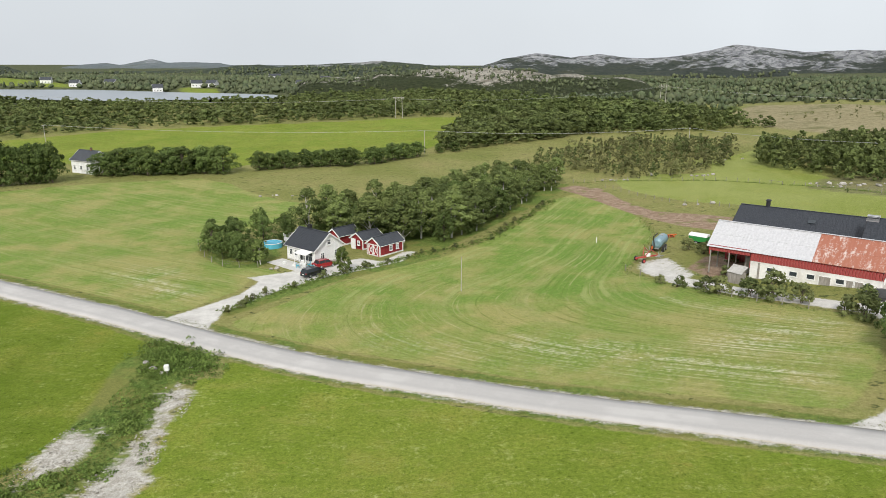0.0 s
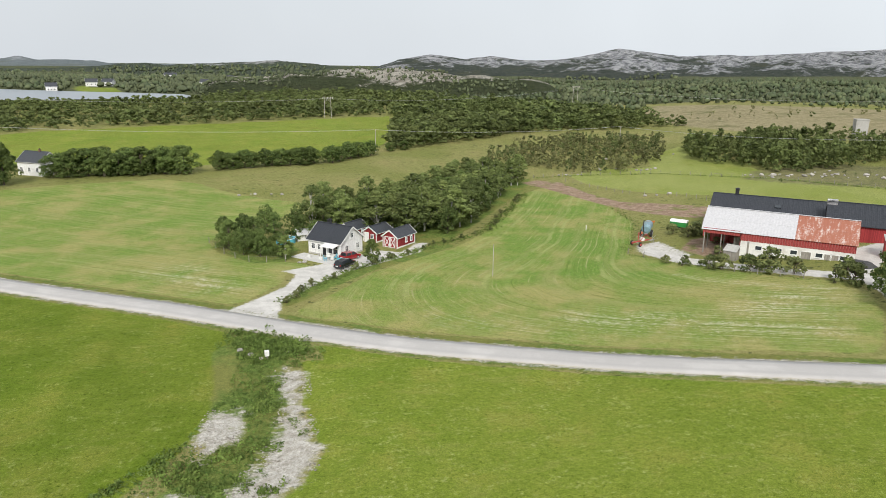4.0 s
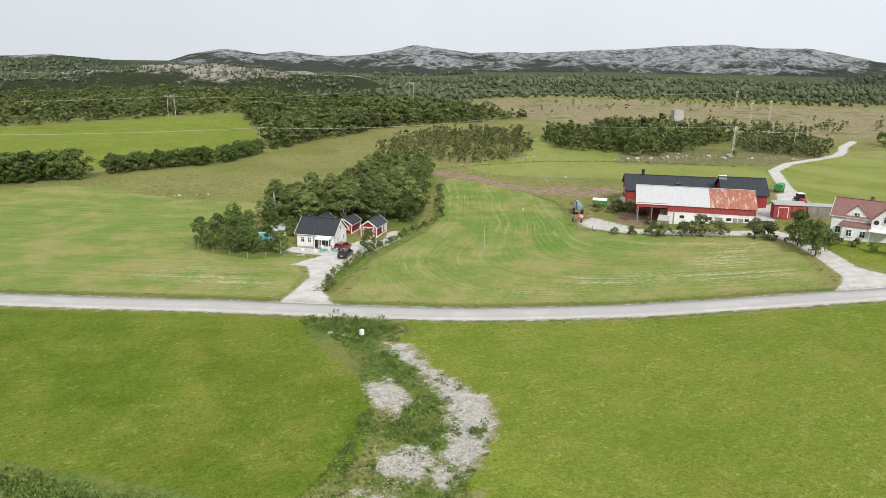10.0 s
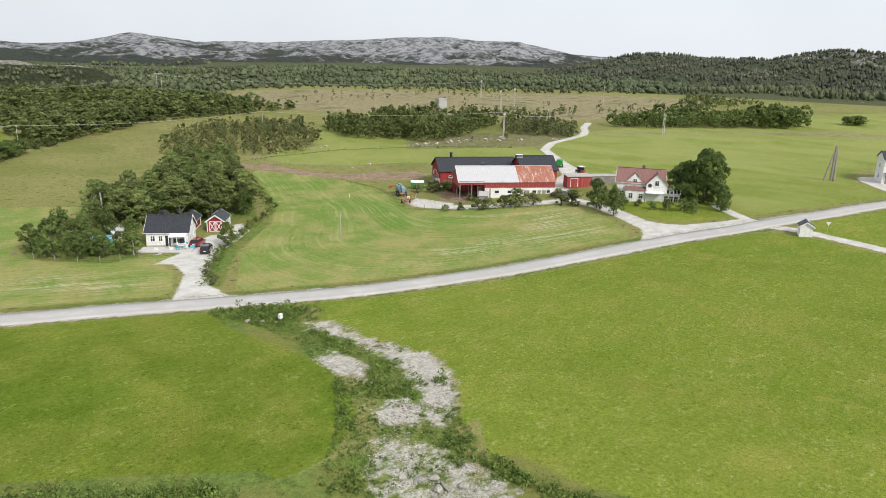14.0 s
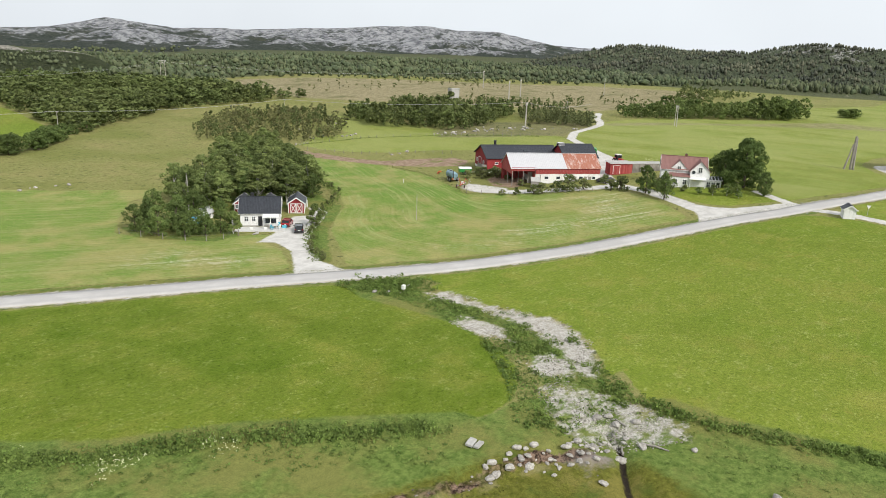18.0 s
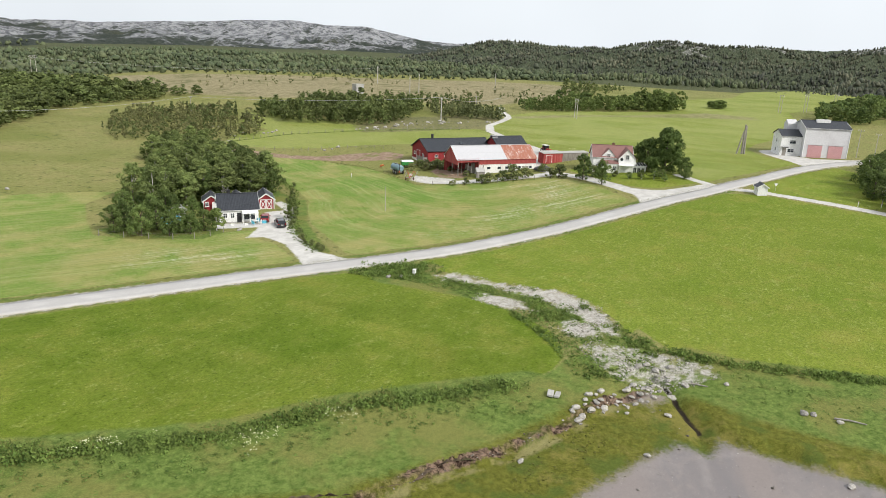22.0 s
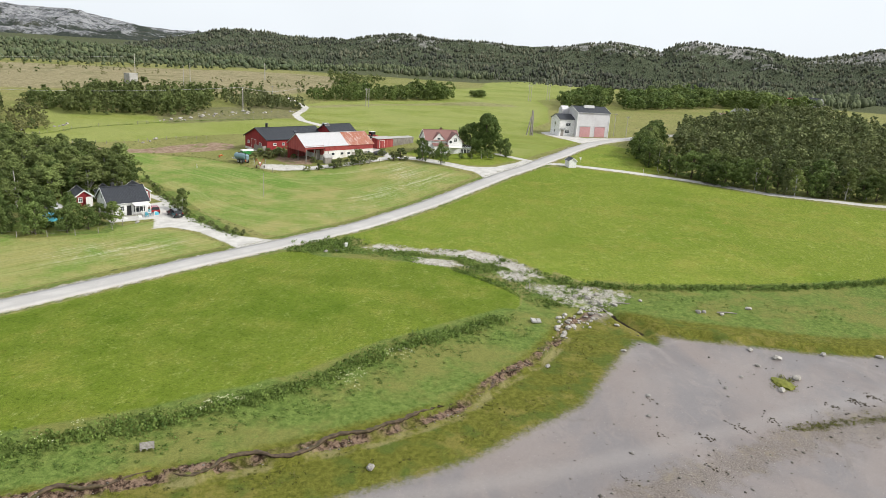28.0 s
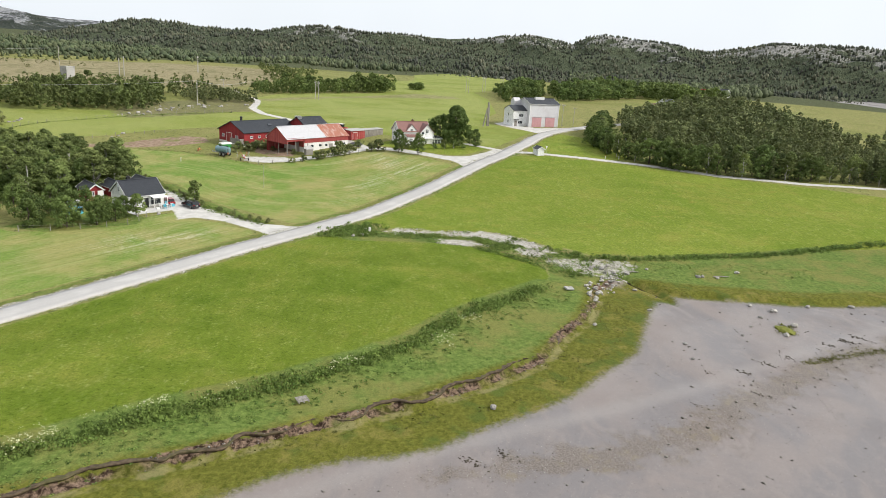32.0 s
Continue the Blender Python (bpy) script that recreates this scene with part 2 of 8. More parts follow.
MARSH = [(-264.6, 237.8), (-138.2, 101.9), (-110.2, 72.6), (-107.1, 67.2), (-106.1, 63.4), (-104, 59), (-99.6, 54.5), (-95.4, 49.1), (-91.1, 44.7), (-83.6, 39.1), (-78.1, 34.7), (-68.3, 31.3), (-61.8, 29), (-57.5, 26.8),
         (-50.7, 31.5), (-53.7, 37.1), (-68, 41.5), (-83.1, 49.3), (-97.9, 66.7), (-112.9, 89.9), (-137.1, 121.9)]
MARSH_M = [(-57, 30), (-51, 31.5), (-48, 29.5), (-49, 26), (-53, 23), (-58, 24)]
MARSH_E = [(-54.1, 28.4), (-55, 19.8), (-54.7, 12.2), (-54.9, 4.6), (-53.9, -3), (-50.5, -16.3), (-50.3, -28.1), (-46.3, -28.5), (-45.6, -14.4), (-49.2, -1), (-49.2, 12.1), (-49.4, 20.7), (-47.4, 28.2)]
ROAD = [(-334, 267.5), (-206.1, 189.7), (-124.1, 140), (-96, 120.9), (-72.7, 108.4), (-57.8, 100.7), (-43.9, 93.6), (-29, 85.2), (-13, 77.3), (3, 71.6), (13.9, 66.3), (28.1, 59.8), (42.4, 53.3), (57, 45.5), (74.7, 38.9), (95, 33), (113.1, 26.1), (130.4, 16), (148.2, 2.3), (175.1, -22.3), (235.7, -75.3)]
MOWN_A = [(-125.7, 143.6), (-75.8, 113.6), (-50.2, 100.4), (-38.4, 95.5), (-35.7, 97.3), (-31.1, 105.7), (-30.4, 111.6), (-25.4, 114.7), (-28.1, 116.9), (-32.3, 119), (-37.7, 119.1), (-44, 126.1), (-47.5, 135.1), (-41.2, 146.7), (-33.4, 159),
          (-21.4, 165.2), (-30, 172.3), (-40.5, 178.5), (-50.8, 187.8), (-60.6, 201.5), (-72.2, 210.3), (-102.2, 201), (-119.7, 189), (-156.1, 186), (-225.6, 199.7)]
MOWN_B = [(-27.3, 89), (-19.3, 85), (-2.2, 78.2), (14.5, 71.5), (29.7, 65.1), (39.4, 61.4), (41.8, 63.2), (49, 71.9), (54, 80.2), (55, 86.3), (50.2, 90.1), (42.8, 97.7), (34.8, 109.7), (32.1, 116.5), (36.6, 124.3), (43.9, 140.9), (46, 159.2),
          (39.3, 187.8), (35.3, 187.5), (30.6, 182), (18.3, 155.5), (8.1, 135.5), (0.2, 125), (-8.1, 118.2), (-15.8, 110.3), (-21, 101.9), (-27.7, 92.4)]
FIELD_W = [(-334.3, 262.5), (-206.3, 185.6), (-124.3, 136), (-96.2, 116.9), (-72.9, 104.4), (-57.9, 96.8), (-44, 89.4), (-36.6, 84.5), (-33.6, 78.6), (-33.4, 65.8), (-36.6, 54.1), (-40.0, 48.0), (-43.5, 45.0), (-47.0, 43.4), (-50.6, 43.0), (-54.4, 44.0), (-58.6, 46.8), (-64.9, 52.7), (-72.5, 59.3), (-82.5, 64.8), (-87.8, 69.7), (-96.3, 78.5), (-103, 87.5), (-110.9, 95.3), (-136.8, 127.9), (-264, 263.8)]
FIELD_E = [(-24.9, 79), (-13.2, 73), (2.8, 67.3), (13.4, 62), (27.6, 55.6), (41.6, 49.4), (53.5, 43), (55.3, 39.7), (55.3, 31.5), (48.2, 11.4), (33.9, -14.1), (27.6, -35.6), (8, -72.7), (-15.4, -55.6), (-23.9, -13.2), (-26.3, -6.4), (-30.6, 5.2), (-33.7, 15.1), (-37.1, 25), (-36.9, 32.5), (-30.4, 40), (-23.6, 48.5), (-21.7, 58.1), (-23, 69.9)]
FIELD_R = [(58.7, 36.6), (64.2, 38.5), (96.9, 28.8), (111.7, 21.8), (101.6, 11.6), (86.4, 14), (78.5, 9.5), (59.9, 4.5), (53, 13.2)]
FIELD_N = [(63.7, 49.1), (88.9, 40.5), (113.8, 32.0), (123.6, 43.6), (136, 49.6), (152, 50), (180, 44), (260.6, 46), (325.1, 56.3), (476.1, 86.7), (289.8, 142.7), (256.3, 111.4), (217.3, 156.6), (177.9, 160.3), (138.1, 148.1), (119.4, 138.1), (97.6, 115.2), (88.6, 102.4), (84, 91.4), (75.2, 76.7), (71.8, 59.5)]
FIELD_FAR = [(300, 60), (420, 102), (540, 110), (660, 70), (732, 31), (1080, 22), (995, -88), (710, -55), (600, -20), (480, 8), (430, 18), (330, 48)]
FIELD_S = [(335, -66), (470, -92), (600, -122), (800, -165), (420, -140), (285, -96)]
GREEN_D = [(-303.5, 275.9), (-187.8, 300.4), (-156, 340.9), (-108.4, 366.8), (-53.4, 390.8), (-21.2, 409.7), (9.7, 422.5), (5.2, 343), (-1.5, 292.7), (-12.1, 262.4), (-39.9, 252.8), (-66, 236.5), (-70.1, 224), (-125.7, 239), (-184, 243.6)]
PASTURE_N = [(51, 195.8), (62.5, 174), (74.3, 163.4), (91, 133.5), (97.3, 120.1), (120.8, 144), (103.5, 179.6), (111.4, 215.7), (116.4, 264.1), (92.8, 243.2), (83.1, 218), (67.2, 220.4), (51.4, 209)]
DIRT = [(31.4, 196.6), (36, 188.6), (40.5, 176), (46.5, 160), (51.5, 147), (58.5, 138), (66, 142), (67.5, 150), (61, 158), (51.5, 166), (47.5, 180), (45.2, 196.6), (38.4, 201.4)]
DIRT_BARN = [(43.1, 107.6), (41.4, 114.6), (47.2, 121.4), (55.7, 123), (58.1, 116.8), (50.8, 109.5)]
DRIVE = [(-30.5, 89.2), (-38.3, 92.5), (-35, 96.7), (-30.2, 104.1), (-28.9, 110.5), (-31.4, 112.6), (-27, 115), (-23.7, 117), (-19.9, 120), (-16.6, 123.1), (-13.8, 124.7), (-10.1, 122.8), (-6.5, 129.5), (-4, 129.8), (-6.3, 123.0), (-13.6, 116.6), (-19.6, 112.0), (-25.2, 105), (-30.2, 96.2)]
YARD_W = [(32.6, 116.4), (35.8, 110.6), (40.4, 106.4), (43.4, 109.8), (42.9, 116.6), (42.5, 123.6), (39, 123.2), (34.9, 121.7)]
YARD_E = [(57.1, 87.1), (63, 90.4), (68.1, 94.8), (74.4, 97.9), (79.9, 93.9), (86.3, 100.8), (92.3, 110.7), (89.9, 113.3), (82.6, 106.6), (75.2, 104.9), (67.3, 102.2), (60.2, 94)]
FARM_DRIVE = [(43.6, 56.3), (51.4, 68.5), (57.5, 79.7), (58.7, 87.4), (54.4, 91.1), (46.2, 98.3), (38.8, 107.2), (36.3, 114.5)]
FARM_FUNNEL = [(36.8, 57.6), (42.4, 53.3), (57, 45.5), (63.3, 47.9), (57.5, 51.9), (51.9, 56.6), (50.8, 60.3), (51.2, 65.4), (50.2, 68.4), (46.7, 63.6), (43.0, 60.5)]
FARM_LAWN = [(58.9, 79), (53.2, 66.5), (52.6, 61.5), (53.8, 57.6), (63.9, 49.6), (75, 52), (78, 66), (70, 84), (64, 86)]
NORTH_TRACK = [(80.1, 95.9), (88.2, 105.5), (96.9, 116.2), (118.4, 138.6), (136.1, 148.1), (155, 151.8), (168.6, 155.4), (181, 162.2), (191.5, 170), (214.4, 181.8)]
EAST_TRACK = [(59.3, 45.4), (59.5, 36.6), (54.6, 20.3), (47, 2.1), (37.3, -13.8), (31.9, -35.7), (32, -74)]
HOUSE_TRACK = [(59.9, 44.3), (63.9, 50), (67.8, 54.8), (69.9, 57.6)]
APRON = [(108, 29.6), (116.1, 34.3), (129.1, 43.9), (136.1, 46.8), (142.6, 41.8), (131.9, 36), (127.9, 29.2), (133.9, 18.3), (139.7, 11.4), (159.5, -0), (142.5, 3.5), (129.6, 12.7), (116.2, 22.7)]
MOOR = [(160, 395), (156, 332), (162.1, 285), (195.1, 230), (219.8, 187.7), (293.6, 182.4), (406, 200), (425, 245), (400, 300), (374, 317), (339, 358), (317, 388), (296, 419), (262, 440), (236, 470), (212, 500), (180, 450)]
ROUGH = [(90.3, 181.1), (97.5, 168.1), (107.2, 155.1), (123.6, 142.0), (140.6, 147), (166.1, 155.0), (181.7, 171.4), (152.7, 180), (133, 194), (112, 196), (102.6, 195.4)]
SHORE_FIELDS = [[(-900, 1150), (-667, 1080), (-420, 808), (-382, 738), (-481, 792), (-620, 870), (-900, 990)], [(-281, 761), (-230, 728), (-200, 640), (-245, 668)]]
TAN_BAND = [(170.7, 166), (199.4, 150.9), (232.1, 119.7), (276.8, 93), (272, 62), (250.2, 57), (230.4, 90.3), (202.2, 125.6), (164, 148.5)]
MUD_BAR = [(-108.5, 60), (-105.7, 56.7), (-103.3, 51.0), (-100.1, 43.1), (-96.1, 35.5), (-88.2, 27.2), (-80.3, 17.8), (-73.0, 9.5), (-68.5, 1.2), (-64, -8), (-66, -16), (-76.1, 2.0), (-80.4, 9.4), (-85.9, 16.7), (-92.2, 24.2), (-97.5, 29.0), (-102.4, 36.3), (-105.7, 44.1), (-109, 56.4)]
CHANNEL = [(-118, 78), (-106, 62), (-101.4, 54.7), (-96.5, 46.2), (-91.5, 37.2), (-85.3, 27.9), (-81.2, 22.6), (-75, 14), (-69, 5), (-64, -3), (-58, -14)]
CHANNEL_E = [(-63, 23), (-58.6, 24.5), (-55.6, 21.2), (-54.4, 16), (-54.2, 9.4), (-54.4, 3.4), (-56.8, -1.2), (-60.5, -5), (-66, -12)]
STREAM = [(-30.9, 77.5), (-29.5, 70), (-28.7, 61.4), (-27.8, 52.9), (-31.3, 45.4), (-37.1, 39), (-41.7, 33.7), (-47.3, 30.5)]
GRAVEL = [[(-28.3, 72.7), (-25.7, 71), (-25.9, 62.5), (-24.5, 56), (-23.5, 52.8), (-25.8, 47.5), (-30.3, 42.7), (-35.3, 40), (-35.8, 42.2), (-31.2, 47.5), (-28.3, 55), (-27.5, 63.6), (-29.5, 70)],
          [(-34.6, 62), (-31.3, 62.5), (-31.5, 56.1), (-34.4, 52.4), (-35.8, 57.2)], [(-38.3, 47.6), (-34, 47.6), (-33.5, 43.8), (-37.4, 41.7), (-39.5, 44.4)],
          [(-42.3, 42.8), (-39, 41.7), (-38.4, 34.7), (-38.6, 28.2), (-40.9, 26.7), (-45.2, 29.4), (-48.3, 33.8), (-47.6, 37.5), (-44.6, 40.1)]]
WASH = [[(-51.8, 118.2), (-45.4, 114.9), (-40.2, 108.5), (-38.2, 103.2), (-42.5, 103.2), (-47.7, 109.6), (-54.1, 115)], [(33.4, 75.1), (45.8, 80.1), (50.9, 81.6), (49.7, 86), (41.3, 84.9), (34, 80.4)], [(9.7, 82.3), (28, 73.5), (39.4, 68.1), (41.4, 71.1), (28.7, 78.8), (11.9, 86.5)]]
CREEK = [(-44.4, 33.5), (-46.3, 30.8), (-49.0, 29.0), (-51.0, 27.6), (-53.0, 25.9), (-56.5, 24.6), (-62, 23.2)]


def soft_ramp(u, top):
    """Zero below 0, u between, top above, with eased ends."""
    e = 7.0
    lo = np.where(u < -e, 0, np.where(u > e, u, (u + e) ** 2 / (4 * e)))
    d = top - lo
    return top - np.where(d < -e, 0, np.where(d > e, d, (d + e) ** 2 / (4 * e)))


def ground_z(x, y):
    """Height of the ground, for arrays or numbers: a flat shore plain that climbs to the farm in the east."""
    x, y = np.asarray(x, float), np.asarray(y, float)
    u = x - 0.45 * (y - 60.8)
    z = 0.33 + 0.078 * soft_ramp(u, 72) + 0.012 * np.clip(u - 72, 0, 276) + 0.014 * np.clip(y - 154.7, 0, 773)
    sd = area_sd(x, y, LAND)
    wob = 1.6 * value_noise(x * 0.28, y * 0.28, 3) + 0.3 * value_noise(x * 0.8, y * 0.8, 5)
    west = smoothstep(x, -49.0, -52.0)
    z = z - 0.2 * (1 - smoothstep(sd, 0, 12))
    z = z + (-0.66 * west - 0.34 * (1 - west)) * (1 - smoothstep(sd + wob, -0.3, 0.3)) - 0.18 * (1 - smoothstep(sd, -14, 0)) 
    z = z - 0.75 * np.exp(-(seg_dist(x, y, CREEK) / 0.6) ** 2) * smoothstep(x, -61, -52)
    z = z - 0.3 * np.exp(-(seg_dist(x, y, STREAM) / 3.0) ** 2)
    near = np.exp(-(np.hypot(x + 20, y - 70) / 160) ** 2)
    return z + 0.05 * near * fbm(x * 0.2, y * 0.2, 3, 11) * (sd > -8)


def gz(x, y):
    return float(ground_z(x, y))

# ---- ground materials ----
def ground_material():
    g = Graph("ground_cover")
    p = g.position()
    a1, a2, a3 = g.split(g.attr("zone_a", "Color"))
    b1, b2, b3 = g.split(g.attr("zone_b", "Color"))
    c1, c2, c3 = g.split(g.attr("zone_c", "Color"))
    edge = g.math("MULTIPLY", g.math("SUBTRACT", g.noise(p, 0.55, 5, 0.65), 0.5), 0.34)
    fine_edge = g.math("MULTIPLY", g.math("SUBTRACT", g.noise(p, 2.2, 4, 0.7), 0.5), 0.5)

    def mask(v, soft=0.05, wob=edge):
        return g.step(g.math("ADD", v, wob), 0.5 - soft, 0.5 + soft)

    blades = g.noise(p, 6.0, 4, 0.8)
    tuft = g.noise(p, 1.6, 6, 0.75)
    clump = g.noise(g.vmul(p, (0.8, 1.3, 1)), 0.55, 5, 0.7)
    patch = g.noise(p, 0.12, 5, 0.65)
    wide = g.noise(p, 0.03, 4, 0.6)
    e1, e2, e3 = g.split(g.attr("zone_e", "Color"))
    # rough pasture
    col = g.mix(g.step(tuft, 0.35, 0.68), (0.155, 0.172, 0.05), (0.262, 0.25, 0.098))
    col = g.mix(g.math("MULTIPLY", g.step(patch, 0.42, 0.66), 0.6), col, (0.265, 0.23, 0.098))
    col = g.mix(g.math("MULTIPLY", g.step(wide, 0.5, 0.62), 0.5), col, (0.13, 0.16, 0.035))
    col = g.mix(g.math("MULTIPLY", g.step(g.noise(g.vmul(p, (0.8, 1.3, 1)), 0.75, 3, 0.6), 0.60, 0.66), 0.85), col, (0.06, 0.072, 0.025))
    # leafy crop
    lush = g.mix(g.step(tuft, 0.28, 0.72), (0.126, 0.166, 0.022), (0.176, 0.214, 0.035))
    lush = g.mix(g.math("MULTIPLY", g.step(clump, 0.5, 0.7), 0.22), lush, (0.215, 0.228, 0.056))
    lush = g.mix(g.math("MULTIPLY", g.step(patch, 0.48, 0.68), 0.5), lush, (0.215, 0.205, 0.045))
    lush = g.mix(g.math("MULTIPLY", g.step(wide, 0.5, 0.36), 0.45), lush, (0.115, 0.175, 0.018))
    lush = g.mix(g.math("MULTIPLY", g.step(g.math("ADD", blades, g.math("MULTIPLY", g.math("SUBTRACT", patch, 0.5), 0.35)), 0.60, 0.72), 0.5), lush, (0.30, 0.31, 0.12))
    lush = g.mix(g.math("MULTIPLY", g.step(blades, 0.45, 0.31), 0.65), lush, (0.066, 0.092, 0.011))
    fleck = g.noise(p, 2.4, 6, 0.8)
    lush = g.mix(g.math("MULTIPLY", g.step(g.math("ADD", fleck, g.math("MULTIPLY", g.math("SUBTRACT", clump, 0.5), 0.5)), 0.57, 0.67), 0.75), lush, (0.28, 0.31, 0.11))
    lush = g.mix(g.math("MULTIPLY", g.step(fleck, 0.46, 0.36), 0.8), lush, (0.062, 0.092, 0.010))
    lane = g.noise(g.vmul(p, (0.5, 1.4, 1)), 0.34, 5, 0.7, 0.6)
    lush = g.mix(g.step(lane, 0.54, 0.68, 0.0, 0.32), lush, (0.225, 0.225, 0.065))
    lush = g.mix(g.step(lane, 0.44, 0.30, 0.0, 0.26), lush, (0.09, 0.13, 0.018))
    lush = g.mix(g.math("MULTIPLY", g.step(g.noise(p, 0.2, 3, 0.6, 0.5), 0.66, 0.74), 0.4), lush, (0.25, 0.205, 0.055))
    drift = g.noise(g.vmul(p, (1.0, 0.55, 1.0)), 0.045, 5, 0.62, 0.8)
    lush = g.mix(g.step(drift, 0.46, 0.34, 0.0, 0.6), lush, g.mix(1.0, lush, (0.80, 0.82, 0.7), "MULTIPLY"))
    lush = g.mix(g.step(drift, 0.53, 0.66, 0.0, 0.6), lush, g.mix(1.0, lush, (1.22, 1.16, 1.25), "MULTIPLY"))
    lush = g.mix(g.math("MULTIPLY", e3, g.step(drift, 0.35, 0.6, 0.3, 0.75)), lush, (0.235, 0.25, 0.088))
    dense = g.math("MULTIPLY", e1, g.step(g.math("ADD", g.math("MULTIPLY", patch, 0.6), g.math("MULTIPLY", wide, 0.6)), 0.35, 0.72, 1.0, 0.5))
    lush = g.mix(dense, lush, g.mix(1.0, lush, (0.555, 0.635, 0.41), "MULTIPLY"))
    lush = g.mix(1.0, lush, (1.13, 1.15, 1.11), "MULTIPLY")
    col = g.mix(mask(a2), col, lush)
    # mown hay field with the lines the machine left
    sw = g.attr("swath")
    cx = g.add("ShaderNodeCombineXYZ")
    g.link(sw, cx.inputs[0])
    g.link(g.noise(p, 0.035, 3, 0.6), cx.inputs[1])
    line = g.noise(cx.outputs[0], 2.1, 4, 0.75)
    line2 = g.noise(cx.outputs[0], 0.45, 3, 0.6)
    broken = g.step(g.noise(p, 0.10, 4, 0.65), 0.38, 0.6)
    mown = g.mix(g.step(g.math("ADD", g.math("MULTIPLY", patch, 0.5), g.math("MULTIPLY", wide, 0.6)), 0.46, 0.66), (0.17, 0.232, 0.05), (0.285, 0.268, 0.098))
    mown = g.mix(g.math("MULTIPLY", e3, g.step(g.noise(p, 0.06, 4, 0.6), 0.35, 0.62, 0.75, 0.1)), mown, (0.115, 0.215, 0.034))
    mown = g.mix(g.math("MULTIPLY", g.step(line2, 0.5, 0.62), 0.35), mown, (0.255, 0.265, 0.10))
    mown = g.mix(g.math("MULTIPLY", g.step(tuft, 0.5, 0.7), 0.5), mown, (0.32, 0.31, 0.15))
    mown = g.mix(g.math("MULTIPLY", g.step(tuft, 0.46, 0.32), 0.5), mown, (0.115, 0.17, 0.038))
    mown = g.mix(g.math("MULTIPLY", broken, g.step(line, 0.54, 0.64, 0.0, 0.75)), mown, (0.36, 0.34, 0.17))
    mown = g.mix(g.math("MULTIPLY", g.step(line, 0.45, 0.36), 0.55), mown, (0.10, 0.155, 0.025))
    mown = g.mix(g.math("MULTIPLY", g.step(blades, 0.55, 0.75), 0.4), mown, (0.34, 0.32, 0.16))
    # wheel tracks in pairs along the swaths
    saw = g.math("ABSOLUTE", g.math("SUBTRACT", g.math("FRACT", g.math("DIVIDE", g.math("ADD", sw, g.math("MULTIPLY", wide, 5.0)), 11.0)), 0.5))
    wheel = g.step(g.math("ABSOLUTE", g.math("SUBTRACT", saw, 0.09)), 0.045, 0.015)
    mown = g.mix(g.math("MULTIPLY", g.math("MULTIPLY", wheel, e3), g.step(patch, 0.40, 0.60, 0.15, 0.7)), mown, (0.28, 0.315, 0.115))
    streak = g.math("MULTIPLY", g.step(c3, 0.15, 0.9), g.step(g.math("ADD", g.math("MULTIPLY", line, 0.7), g.math("MULTIPLY", tuft, 0.5)), 0.60, 0.70))
    mown = g.mix(g.math("MULTIPLY", streak, 0.75), mown, (0.60, 0.57, 0.46))
    col = g.mix(mask(a1, 0.08), col, mown)
    # moor
    moor = g.mix(g.step(g.noise(p, 0.35, 5, 0.7), 0.35, 0.65), (0.20, 0.175, 0.095), (0.30, 0.26, 0.155))
    moor = g.mix(g.step(g.noise(p, 0.06, 5, 0.7), 0.5, 0.7), moor, (0.12, 0.125, 0.05))
    col = g.mix(mask(b3, 0.15), col, moor)
    # tall weeds
    weed = g.mix(g.step(tuft, 0.35, 0.65), (0.074, 0.118, 0.024), (0.155, 0.21, 0.052))
    weed = g.mix(g.math("MULTIPLY", g.step(patch, 0.42, 0.62), 0.75), weed, (0.185, 0.18, 0.055))
    weed = g.mix(g.math("MULTIPLY", g.step(blades, 0.55, 0.7), 0.4), weed, (0.20, 0.23, 0.09))
    col = g.mix(mask(a3, 0.1), col, weed)
    floor = g.mix(g.step(tuft, 0.3, 0.7), (0.05, 0.062, 0.03), (0.10, 0.108, 0.052))
    col = g.mix(mask(e2, 0.15), col, floor)
    # salt marsh
    marsh = g.mix(g.step(tuft, 0.3, 0.7), (0.07, 0.08, 0.012), (0.155, 0.155, 0.03))
    marsh = g.mix(g.step(g.noise(p, 0.16, 5, 0.7), 0.52, 0.62, 0, 0.6), marsh, (0.20, 0.175, 0.05))
    marsh = g.mix(g.step(g.noise(p, 0.3, 4), 0.5, 0.66), marsh, (0.085, 0.11, 0.022))
    marsh = g.mix(g.math("MULTIPLY", g.step(blades, 0.56, 0.72), 0.4), marsh, (0.16, 0.15, 0.045))
    # tidal mud: smooth silt, a bar of shingle and shell, pale drained channels
    f1, f2, f3 = g.split(g.attr("zone_f", "Color"))
    silt = g.noise(g.vmul(p, (1, 1.5, 1)), 0.045, 5, 0.62, 0.9)
    mud = g.mix(g.step(silt, 0.40, 0.62), (0.232, 0.200, 0.188), (0.188, 0.172, 0.172))
    mud = g.mix(g.math("MULTIPLY", g.step(g.noise(g.vmul(p, (1, 1.6, 1)), 0.2, 6, 0.68, 1.4), 0.50, 0.64), 0.45), mud, (0.258, 0.225, 0.21))
    mud = g.mix(g.math("MULTIPLY", g.step(g.noise(p, 0.11, 6, 0.7, 0.9), 0.60, 0.70), 0.5), mud, (0.145, 0.125, 0.108))
    mud = g.mix(g.step(g.voronoi(p, 1.3), 0.09, 0.05), mud, (0.12, 0.105, 0.09))
